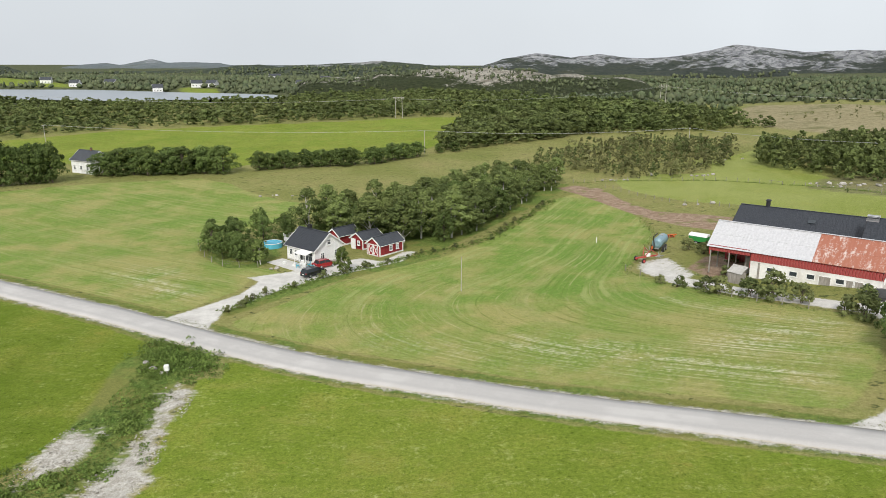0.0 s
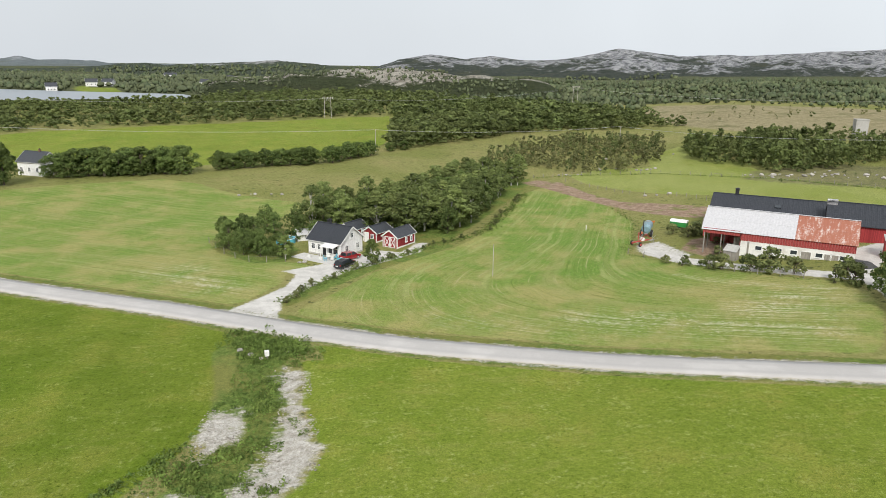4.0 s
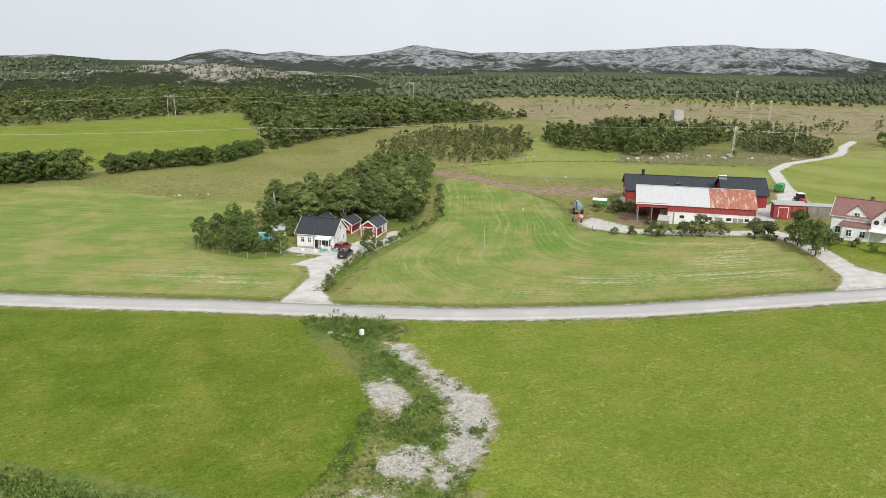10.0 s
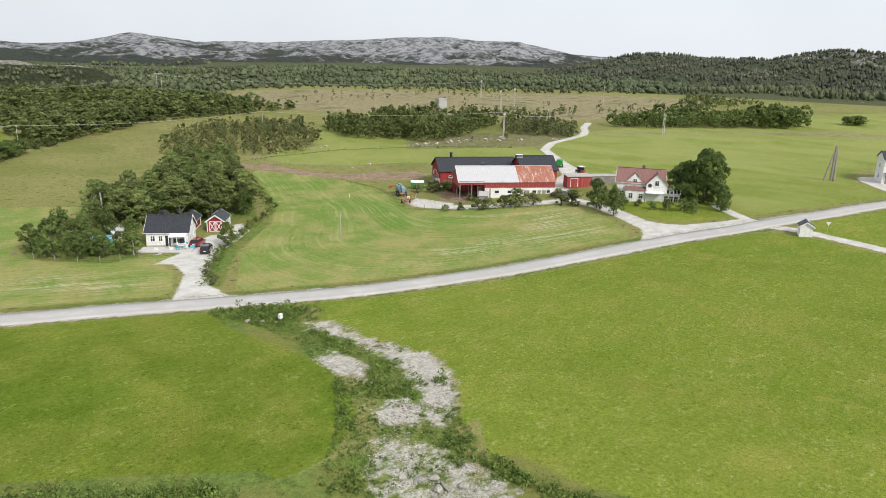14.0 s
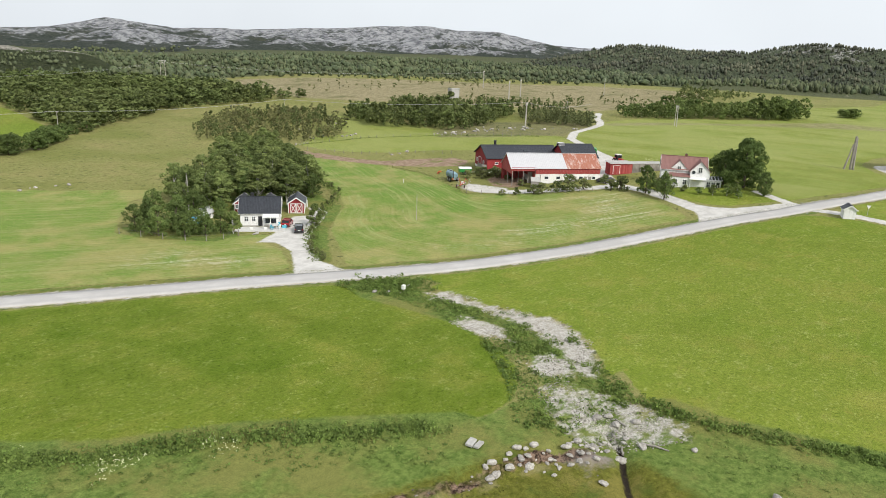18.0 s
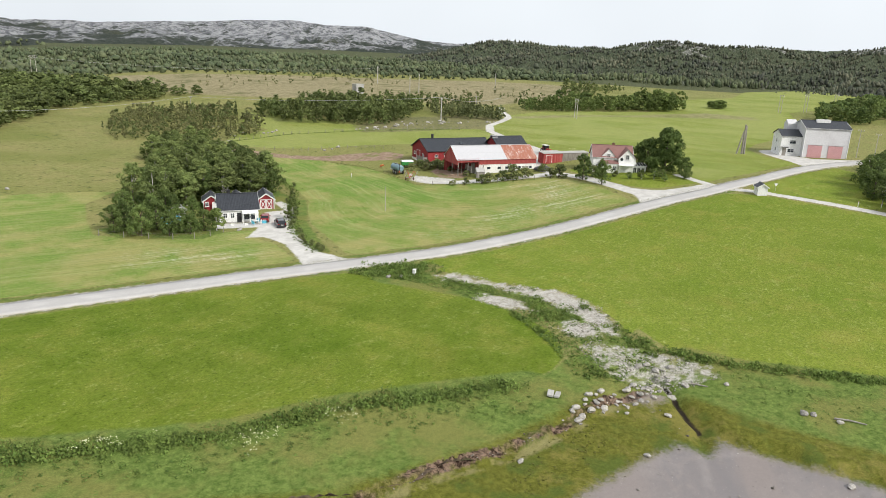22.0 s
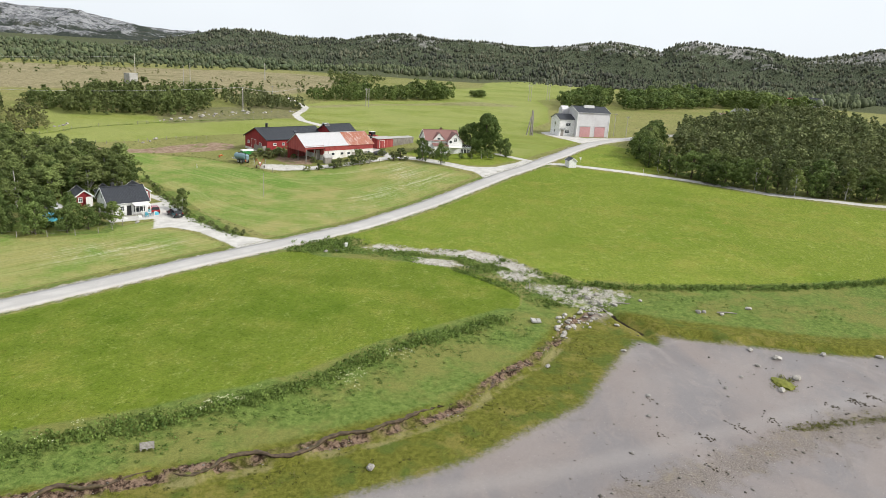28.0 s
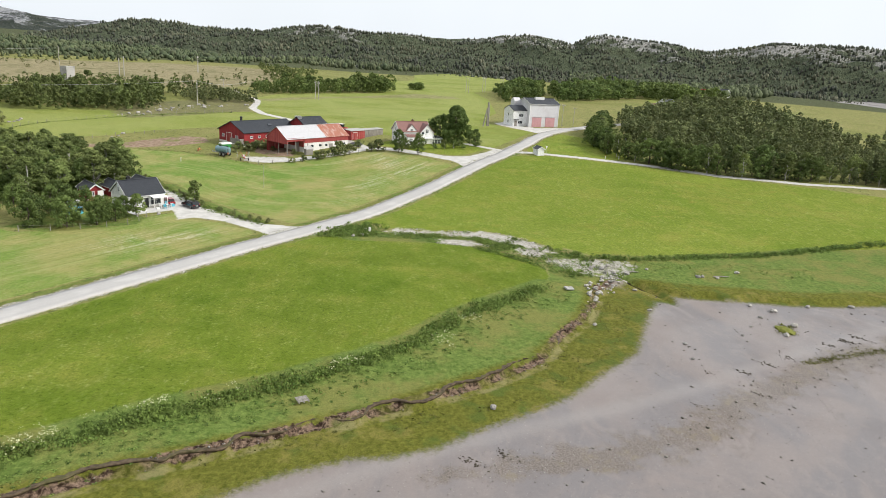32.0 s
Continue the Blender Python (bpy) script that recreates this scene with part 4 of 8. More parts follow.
build_hill("rocky_knoll", [(-14.2, -2.1), (-11.2, -1.45), (-9, -1.1), (-7.2, -1.25), (-5.0, -0.85), (-3.2, -1.0), (-1.5, -0.62), (0.5, -0.42), (1.8, -0.55), (3.7, -0.36), (5.2, -0.62), (6.4, -0.58), (8.6, -0.95), (10.3, -0.82), (12, -1.15), (14.0, -1.1), (18.9, -1.9)],
           800, 140, 540, knoll_mat, "low rocky knoll with pale bare rock and scrub", 0.95, 9, 260, 60, origin=(-4.0, -1.9, 34.8))

# fjord arm behind the western woods
lake_g = Graph("fjord_water")
lake_g.bump(lake_g.noise(lake_g.position(), 0.8, 4), 0.03, 0.05)
lake_mat = lake_g.done((0.22, 0.25, 0.28), 0.3, 0, 0.5)


def build_lake():
    pts = [(-636.9, 519.2), (-416.2, 529.9), (-326.9, 511.1), (-327.5, 528.6), (-272, 513.9), (-232.8, 508.3), (-174.9, 530.4), (-132.8, 541.9), (-129.6, 575.7), (-145.1, 609.8), (-196.8, 636.9), (-245.7, 654.3), (-319.1, 694.2), (-387.8, 723.7), (-480, 784.9), (-540.9, 825.6), (-874.7, 963.9), (-996.2, 568.9)]
    bm = bmesh.new()
    f = bm.faces.new([bm.verts.new((x, y, gz(-233, 526) + 2.6)) for x, y in pts])
    bmesh.ops.triangulate(bm, faces=[f])
    ob = part("water", bm, lake_mat, None)
    return tagged(ob, "calm pale grey arm of the fjord between woods", "water", kind="structure")


build_lake()

# ---- vegetation ----
leaf_birch = leaf_mat("birch_leaves", (0.070, 0.100, 0.032), (0.262, 0.325, 0.108), (0.275, 0.285, 0.098))
leaf_broad = leaf_mat("broad_leaves", (0.046, 0.078, 0.024), (0.182, 0.25, 0.074), (0.205, 0.235, 0.07))
leaf_dark = leaf_mat("maple_leaves", (0.042, 0.076, 0.022), (0.155, 0.222, 0.062), (0.175, 0.21, 0.058))
leaf_wood = leaf_mat("mixed_wood_leaves", (0.046, 0.074, 0.025), (0.180, 0.238, 0.076), (0.20, 0.205, 0.078), 0.45, 0.5)
# duller, flatter greens than leaf_wood: distance haze mixed into the colours
leaf_far = leaf_mat("hazed_wood_leaves", (0.052, 0.074, 0.040), (0.128, 0.162, 0.078), (0.150, 0.152, 0.082), 0.4, 0.3, 0.1, 0.16, 0.15)
leaf_bush = leaf_mat("shrub_leaves", (0.066, 0.094, 0.034), (0.21, 0.25, 0.09), (0.24, 0.205, 0.10), 0.5)
leaf_pine = leaf_mat("conifer_needles", (0.043, 0.067, 0.029), (0.188, 0.237, 0.090), (0.219, 0.206, 0.094), 0.45, 0.6, 0.15)
# greyed needles for the hills, their haze painted into the colour
leaf_spruce = leaf_mat("hazed_conifer_needles", (0.082, 0.100, 0.070), (0.132, 0.152, 0.100), (0.170, 0.158, 0.108), 0.45, 0.12, 0.25, 0.10, 0.30)
leaf_weed = leaf_mat("weed_leaves", (0.055, 0.105, 0.022), (0.185, 0.285, 0.066), (0.235, 0.265, 0.072), 0.4, 0.6)
leaf_grass = leaf_mat("verge_grass_blades", (0.10, 0.13, 0.022), (0.20, 0.215, 0.06), (0.25, 0.22, 0.08))
leaf_marsh = leaf_mat("salt_marsh_blades", (0.055, 0.065, 0.012), (0.14, 0.145, 0.035), (0.17, 0.15, 0.05))
leaf_apple = leaf_mat("garden_leaves", (0.08, 0.13, 0.035), (0.23, 0.30, 0.09), (0.26, 0.25, 0.08))
bark_birch = surf("birch_bark", (0.42, 0.40, 0.37), (0.55, 0.53, 0.5), 3, (0.06, 0.05, 0.045), 0.9, stretch=(1, 1, 0.4))
bark_dark = surf("dark_bark", (0.07, 0.055, 0.04), (0.13, 0.105, 0.08), 5, (0.16, 0.16, 0.12), 0.4, stretch=(1, 1, 0.3))
flower_mat = surf("white_umbels", (0.50, 0.54, 0.27), (0.72, 0.73, 0.50), 20, bump=0)


def profile_radius(t, shape):
    if shape == "cone":
        return (1 - t) ** 0.85 * (0.75 + 0.25 * np.sin(t * 40))
    if shape == "ovoid":
        return np.sin(np.pi * np.clip(t, 0.02, 0.98) ** 0.75) ** 0.7
    if shape == "pine":
        return np.where(t < 0.35, 0.45 + t * 1.5, np.sqrt(np.clip(1 - ((t - 0.35) / 0.65) ** 2, 0, 1)))
    return np.sqrt(np.clip(1 - (np.clip(t - 0.2, 0, 1) / 0.8) ** 2, 0, 1)) * np.clip(0.55 + t * 2.2, 0, 1)


def leaf_quads(rng, cen, size):
    """Little leaf sprays, one quad each, at the centres given."""
    n = len(cen)
    a = rng.normal(size=(n, 3))
    a /= np.linalg.norm(a, axis=1)[:, None]
    b = np.cross(a, rng.normal(size=(n, 3)))
    b /= np.linalg.norm(b, axis=1)[:, None] + 1e-9
    s = (size * rng.uniform(0.55, 1.25, n))[:, None]
    a, b = a * s, b * s * rng.uniform(0.5, 0.9, n)[:, None]
    return np.stack([cen - a * 0.5, cen + b * 0.5, cen + a * 0.6, cen - b * 0.5], 1).reshape(-1, 3), np.arange(n * 4).reshape(n, 4)


def puff_leaves(rng, cen, puff, leaves, size, jitter=0.45):
    """Leaf sprays over the upper and outer side of each clump, turned outwards, so that a crown is lit on top and dark beneath."""
    n = len(cen)
    r = np.repeat(puff * rng.uniform(0.6, 1.35, n), leaves)[:, None]
    d = rng.normal(size=(n * leaves, 3))
    out = np.repeat(cen * np.array([1, 1, 0]), leaves, 0)
    out /= np.linalg.norm(out, axis=1)[:, None] + 1e-6
    d += 0.45 * out + np.array([0, 0, 0.35])
    d /= np.linalg.norm(d, axis=1)[:, None]
    pos = np.repeat(cen, leaves, 0) + d * r * rng.uniform(0.6, 1.1, (n * leaves, 1)) * np.array([1, 1, 0.8])
    nrm = d + jitter * rng.normal(size=d.shape)
    nrm /= np.linalg.norm(nrm, axis=1)[:, None]
    a = np.cross(nrm, rng.normal(size=d.shape))
    a /= np.linalg.norm(a, axis=1)[:, None] + 1e-9
    b = np.cross(nrm, a)
    s = (size * rng.uniform(0.55, 1.25, n * leaves))[:, None]
    a, b = a * s, b * s * rng.uniform(0.55, 0.95, (n * leaves, 1))
    return np.stack([pos - a * 0.5, pos + b * 0.5 - nrm * s * 0.12, pos + a * 0.6, pos - b * 0.5 - nrm * s * 0.12], 1).reshape(-1, 3), np.arange(n * leaves * 4).reshape(n * leaves, 4)


def crown_clumps(rng, base, top, rad, clumps, shape):
    """Middles of the leaf clumps of one crown: lobed, thinner inside, a few reaching out."""
    t = rng.uniform(0, 1, clumps) ** 0.85
    ang = rng.uniform(0, 2 * np.pi, clumps)
    lobe = 1 + 0.26 * np.sin(3 * ang + rng.uniform(0, 6) + 4 * t) + 0.18 * np.sin(5 * ang + rng.uniform(0, 6) - 5 * t)
    r = profile_radius(t, shape) * rad * lobe * rng.uniform(0.2, 1, clumps) ** 0.5
    return np.stack([r * np.cos(ang), r * np.sin(ang), base + (top - base) * t], 1)


PROTO = {}


def make_proto(kind, i, h, base, rad, clumps, leaves, spread, leaf, shape, trunk_r, stems=1):
    rng = np.random.default_rng(100 * i + len(kind))
    cen = crown_clumps(rng, base, h - spread * 0.6, rad - spread * 0.5, clumps, shape)
    v, f = puff_leaves(rng, cen, spread, leaves, leaf)
    v[:, 2] = np.maximum(v[:, 2], 0.1)
    crown = bpy.data.meshes.new(kind + "_crown")
    crown.from_pydata(v.tolist(), [], f.tolist())
    bm = bmesh.new()
    for s in range(stems):
        a0 = rng.uniform(0, 6.28)
        lean = (0.04 if stems == 1 else 0.22) * h
        p = Vector((0.12 * (stems - 1) * math.cos(a0), 0.12 * (stems - 1) * math.sin(a0), -0.15))
        segs = 5
        for k in range(segs):
            q = Vector((math.cos(a0) * lean * ((k + 1) / segs) ** 2 + rng.normal() * 0.06, math.sin(a0) * lean * ((k + 1) / segs) ** 2 + rng.normal() * 0.06, h * 0.86 * (k + 1) / segs))
            tube(bm, p, q, trunk_r * (1 - 0.8 * k / segs), trunk_r * (1 - 0.8 * (k + 1) / segs), 7, k == segs - 1)
            p = q
    order = rng.choice(len(cen), min(len(cen), 12), replace=False)
    for k in order:
        c = Vector(cen[k].tolist())
        z0 = max(base * 0.7, c.z - 0.35 * (h - base))
        tube(bm, (0, 0, z0), c, trunk_r * 0.32, trunk_r * 0.08, 5, False)
    trunk = bpy.data.meshes.new(kind + "_trunk")
    bm.to_mesh(trunk)
    bm.free()
    PROTO.setdefault(kind, []).append((trunk, crown, h))


for i in range(6):
    make_proto("birch", i, 9.0, 1.3, 2.25, 56, 54, 0.68, 0.36, "ovoid", 0.14)
for i in range(5):
    make_proto("broad", i, 7.0, 0.45, 2.9, 62, 44, 0.72, 0.38, "dome", 0.17)
for i in range(3):
    make_proto("shrub", i, 2.0, 0.2, 1.1, 20, 26, 0.34, 0.27, "dome", 0.04, 3)
for i in range(3):
    make_proto("conifer", i, 8.0, 0.5, 2.0, 80, 20, 0.42, 0.42, "cone", 0.13)
for i in range(2):
    make_proto("garden_tree", i, 5.0, 0.9, 1.35, 34, 38, 0.48, 0.34, "ovoid", 0.09)
make_proto("great_tree", 0, 10.5, 0.5, 4.7, 160, 110, 0.95, 0.42, "dome", 0.34)
KIND = {"birch": (leaf_birch, bark_birch), "broad": (leaf_broad, bark_dark), "shrub": (leaf_bush, bark_dark), "conifer": (leaf_pine, bark_dark), "garden_tree": (leaf_apple, bark_birch), "great_tree": (leaf_dark, bark_dark)}
NAMES = {"birch": "birch_tree", "broad": "broadleaf_tree", "shrub": "shrub", "conifer": "conifer_tree", "garden_tree": "garden_tree", "great_tree": "great_tree"}
tree_rng = random.Random(5)


def plant(kind, x, y, h, label, group="", wide=1.0, which=None):
    """One tree: trunk and crown under an Empty at its foot."""
    trunk, crown, ph = PROTO[kind][tree_rng.randrange(len(PROTO[kind])) if which is None else which]
    root = new(NAMES[kind])
    s = h / ph
    root.matrix_world = pose(x, y, gz(x, y) - 0.05, 0, 0, tree_rng.uniform(0, 360)) @ Matrix.Diagonal((s * wide, s * wide, s, 1))
    link_mesh("trunk", trunk, KIND[kind][1], root)
    link_mesh("crown", crown, KIND[kind][0], root)
    return tagged(root, label, "shrub" if kind == "shrub" else "tree", group)


def scatter(poly, gap, seed, margin=0.0):
    """Jittered places inside a polygon, about gap apart."""
    rng = np.random.default_rng(seed)
    xs, ys = [p[0] for p in poly], [p[1] for p in poly]
    X, Y = np.meshgrid(np.arange(min(xs), max(xs), gap), np.arange(min(ys), max(ys), gap * 0.9))
    X = X + (np.arange(X.shape[0]) % 2 * gap / 2)[:, None] + rng.uniform(-0.38, 0.38, X.shape) * gap
    Y = Y + rng.uniform(-0.38, 0.38, Y.shape) * gap
    x, y = X.ravel(), Y.ravel()
    keep = area_sd(x, y, poly) > margin
    return x[keep], y[keep]


# the birch wood behind the white cottage
WOOD = [(-3.9, 132), (5, 140.9), (15, 159.5), (26.6, 184.9), (34.9, 202.1), (26.6, 210.4), (13.7, 200.2), (0.4, 181.6), (-9.6, 163), (-22.6, 158.9), (-30.4, 147.6), (-27.4, 139.1), (-19.9, 139), (-10.3, 134.7)]
for x, y in zip(*scatter(WOOD, 4.6, 3)):
    k = tree_rng.random()
    back = (y - 130) / 75
    if k < 0.72:
        plant("birch", x, y, tree_rng.uniform(7.4, 10.2) - 2.0 * back, "tall slender birch in dense summer leaf", "trees of the birch wood", tree_rng.uniform(1.2, 1.6))
    else:
        plant("broad", x, y, tree_rng.uniform(6.0, 8.0) - 1.5 * back, "leafy dark green deciduous tree among birches", "trees of the birch wood", tree_rng.uniform(0.9, 1.2))
# the clump beside the cottage
for x, y, h, wd in ((-42.3, 128.2, 5.8, 1.06), (-39.2, 124.4, 5.0, 1.01), (-36, 122.5, 4.7, 0.95), (-32.9, 122.4, 4.4, 0.90), (-37.9, 129.7, 6.1, 1.01), (-44, 134, 5.3, 1.01), (-40.5, 135.6, 5.5, 1.01), (-34.5, 135.5, 5.7, 0.90), (-30.2, 136.5, 6.2, 0.90), (-36.5, 141.3, 6.2, 0.90), (-26.4, 133.2, 4.4, 0.9), (-29.6, 135.2, 5.0, 0.9)):
    plant("broad", x, y, h, "low bushy deciduous tree with a rounded crown", "trees beside the cottage", wd)
plant("garden_tree", -31.3, 120.6, 4.6, "small fruit tree on the cottage lawn", wide=1.35)
plant("broad", -36.6, 125.0, 5.0, "spreading fruit tree in the cottage garden", wide=1.0)
plant("garden_tree", -16.0, 115.2, 4.8, "small light green tree beside the drive", wide=1.1)
hedge_rng = random.Random(8)
HEDGE = [(-30.4, 96.3), (-25.4, 104.2), (-18.2, 113.4), (-9.8, 121.1), (-2.2, 128.4), (7.6, 136.6), (17.7, 156), (28.8, 179.8)]
for q in smooth_line(HEDGE, 2.2)[:-1]:
    if hedge_rng.random() < 0.6:
        x, y = q[0] + hedge_rng.uniform(-0.9, 0.9), q[1] + hedge_rng.uniform(-0.9, 0.9)
        plant("shrub", x, y, hedge_rng.uniform(0.5, 1.4), "wild shrub in the strip along the drive", "shrubs along the drive", hedge_rng.uniform(0.9, 1.4))
# lines of trees out in the fields
for a, b, n, h0, h1, grp in (((-155.8, 192), (-124.1, 196.7), 12, 11.5, 15.0, "trees of the western row"), ((-122, 198.8), (-112.8, 204.4), 5, 10.5, 12.5, "trees of the western row"), ((-102.3, 214.9), (-68.1, 220.8), 15, 6.5, 9, "trees of the western row"), ((-59.8, 226.9), (-20.6, 241), 17, 4.8, 6.4, "trees of the field hedge"), ((-18.5, 248.2), (-9.1, 257.2), 5, 4.5, 6.2, "trees of the field hedge"), ((-1.7, 268.4), (4.5, 270.3), 2, 3.5, 4, "trees of the field hedge")):
    for k in range(n):
        t = (k + hedge_rng.uniform(-0.3, 0.3)) / max(1, n - 1)
        plant("broad", a[0] + (b[0] - a[0]) * t + hedge_rng.uniform(-1, 1), a[1] + (b[1] - a[1]) * t + hedge_rng.uniform(-1.5, 1.5), hedge_rng.uniform(h0, h1), "rounded dark green tree in a row between fields", grp, hedge_rng.uniform(0.75, 0.95) if h0 > 10 else hedge_rng.uniform(1.15, 1.6))
# farm garden
plant("broad", 72.6, 66.6, 8.8, "dark leafy tree close behind the farmhouse", wide=0.85)
plant("great_tree", 72.3, 61.6, 12.0, "huge old maple with a dense dark crown", wide=0.86)
plant("broad", 74.5, 69.6, 7.4, "dark leafy tree beside the farmhouse", wide=0.9)
plant("broad", 66.2, 54.8, 5.6, "leafy tree beside the garden path", wide=0.85)
plant("broad", 70.2, 56.7, 5.0, "leafy tree beside the garden path", wide=0.85)
plant("broad", 54.8, 78.4, 6.9, "slim dark young tree beside the farm drive", "trees by the farm drive", 0.8)
plant("broad", 51.6, 72.2, 6.6, "slim dark young tree beside the farm drive", "trees by the farm drive", 0.8)
for x, y, h in ((60.9, 64.6, 2.6), (62, 61.7, 3.0), (63.6, 60, 2.6), (60.1, 67.7, 1.9), (61, 58.7, 1.8)):
    plant("garden_tree", x, y, h, "bushy light green fruit tree on the lawn", "fruit trees of the garden", 1.7)
for x, y, h in ((54.5, 84.8, 2.8), (53.1, 86.6, 2.2), (58.8, 77, 2.4), (59.7, 74.9, 1.8), (61.3, 71.7, 1.2), (37.2, 104, 1.5), (40.2, 100.6, 1.9), (41.7, 99.2, 2.1), (35.4, 106.7, 1.2), (47.8, 95.6, 3.0), (45.2, 97.1, 2.2), (50.5, 92.9, 2.2), (58.8, 91.5, 1.8), (46.2, 108.7, 1.3), (50.1, 124.2, 2.0), (47.9, 123, 1.8), (51.8, 121.6, 2.2), (53.4, 118.4, 1.6), (46.3, 126.8, 1.8)):
    plant("shrub", x, y, h * 1.3, "green shrub growing beside the farm track", "shrubs of the farmyard", 1.2)
for x, y, h in ((51.5, 127, 2.2), (51, 123.5, 1.8), (52.5, 121.5, 2.4), (50.5, 119, 1.6), (53.5, 118, 2.0), (54.5, 120.5, 2.6), (50, 116, 1.4)):
    plant("shrub", x, y, h, "rank green bush in front of the red barn", "shrubs of the farmyard", 1.4)
# front edge of the eastern wood
EDGE_E = [(126, 6), (108, 9), (92, 12), (78, 13), (66, 12), (57, 8), (48, 0), (40, -11), (36, -28), (37, -48), (36, -72)]
for q in smooth_line(EDGE_E, 3.4):
    for off in (0.0, 4.0):
        kind = hedge_rng.choice(("broad", "birch", "birch", "broad", "conifer"))
        plant(kind, q[0] + off + hedge_rng.uniform(-0.8, 0.8), q[1] - off * 0.7 + hedge_rng.uniform(-0.8, 0.8), hedge_rng.uniform(4.8, 7.6) + 0.35 * off, "dark conifer at the edge of the eastern wood" if kind == "conifer" else "leafy tree at the edge of the eastern wood", "trees at the wood edge", hedge_rng.uniform(1.0, 1.4))
plant("broad", 83.1, 13.7, 8.2, "large spreading tree at the corner of the wood", wide=1.1)


# ---- woods too large to count ----
def low_tree(rng, shape, quads, leaf):
    rad = {"cone": 0.2, "pine": 0.24, "ovoid": 0.26, "dome": 0.40}[shape]
    puff = rad * 0.36
    cen = crown_clumps(rng, 0.06 + puff * 0.5, 1.0 - puff * 0.6, rad - puff * 0.5, max(4, quads // 12), shape)
    return puff_leaves(rng, cen, puff, 12, leaf)


def solid_tree(rng, shape):
    """A far tree as one closed body: tiers of drooping boughs for a spruce, bulging lumps for a broad crown."""
    n = 5
    if shape in ("cone", "pine"):
        rows = [(0.06, 0.03)]
        tiers = 2
        for k in range(tiers):
            z0 = 0.10 + 0.80 * k / tiers
            w = (0.21 if shape == "cone" else 0.24) * (1 - k / tiers) ** 0.8 + 0.035
            rows += [(z0, w), (z0 + 0.7 / tiers, w * 0.5)]
        rows.append((1.0, 0.004))
    else:
        rows = [(0.05, 0.12), (0.18, 0.33), (0.40, 0.42), (0.62, 0.37), (0.82, 0.26), (0.95, 0.10), (1.0, 0.01)]
        if shape == "ovoid":
            rows = [(z, w * 0.68) for z, w in rows]
    v = []
    for z, w in rows:
        a0 = rng.uniform(0, 1)
        for k in range(n):
            a = 2 * np.pi * (k + a0 * 0.5) / n
            q = w * rng.uniform(0.72, 1.3)
            v.append((q * np.cos(a), q * np.sin(a), z + rng.normal() * 0.02))
    m = len(rows)
    f = [(i * n + k, i * n + (k + 1) % n, (i + 1) * n + (k + 1) % n, (i + 1) * n + k) for i in range(m - 1) for k in range(n)]
    return np.array(v), np.array(f)


def forest(name, poly, gap, h0, h1, shapes, quads, leaf, material, label, seed, thin=0.0, area=None, hill=None, wide=1.0):
    """Many small trees joined into one mesh, each with its own tone."""
    rng = np.random.default_rng(seed)
    if hill is not None:
        grid, n, lo, hi = HILLS[hill], area[0], area[1], area[2]
        u, w = rng.uniform(lo, hi, n) * (grid.shape[0] - 5), rng.uniform(0.02, 0.98, n) * (grid.shape[1] - 2)
        i, j, fu, fw = u.astype(int), w.astype(int), (u % 1)[:, None], (w % 1)[:, None]
        p = (grid[i, j] * (1 - fw) + grid[i, j + 1] * fw) * (1 - fu) + (grid[i + 1, j] * (1 - fw) + grid[i + 1, j + 1] * fw) * fu
        p = p[fbm(p[:, 0] / 60, p[:, 1] / 60, 3, seed) > thin * 2 - 1]
        x, y, z = p[:, 0], p[:, 1], p[:, 2]
    else:
        x, y = scatter(poly, gap, seed)
        keep = fbm(x / 28, y / 28, 3, seed) > thin * 2 - 1
        for q in (*SHORE_FIELDS, FIELD_FAR):
            keep &= area_sd(x, y, q) < -4
        x, y = x[keep], y[keep]
        z = ground_z(x, y)
    protos = [low_tree(rng, shapes[i % len(shapes)], quads, leaf) if quads else solid_tree(rng, shapes[i % len(shapes)]) for i in range(8)]
    vs, fs, tones, off = [], [], [], 0
    which = rng.integers(0, 8, len(x))
    h = rng.uniform(h0, h1, len(x)) * (1 + 0.4 * fbm(x / 14, y / 14, 3, seed + 1) + 0.35 * fbm(x / 55, y / 55, 2, seed + 4))
    ang, tone = rng.uniform(0, 6.28, len(x)), 0.45 * rng.uniform(0, 1, len(x)) + 0.27 * (1 + fbm(x / 32, y / 32, 3, seed + 2))
    for k in range(8):
        sel = np.nonzero(which == k)[0]
        if len(sel) == 0:
            continue
        v, f = protos[k]
        c, s = np.cos(ang[sel])[:, None], np.sin(ang[sel])[:, None]
        wd = h[sel][:, None] * wide * rng.uniform(0.85, 1.3, len(sel))[:, None]
        vx, vy = (v[:, 0][None] * c - v[:, 1][None] * s) * wd + x[sel][:, None], (v[:, 0][None] * s + v[:, 1][None] * c) * wd + y[sel][:, None]
        vz = v[:, 2][None] * h[sel][:, None] + z[sel][:, None]
        vs.append(np.stack([vx, vy, vz], 2).reshape(-1, 3))
        fs.append((f[None] + (np.arange(len(sel)) * len(v))[:, None, None] + off).reshape(-1, 4))
        tones.append(np.repeat(tone[sel], len(v)))
        off += len(sel) * len(v)
    ob = from_arrays(name, np.concatenate(vs), np.concatenate(fs), material)
    at = ob.data.attributes.new("tone", "FLOAT", "POINT")
    at.data.foreach_set("value", np.concatenate(tones).astype(np.float32))
    return tagged(ob, label, "wood", kind="stuff")


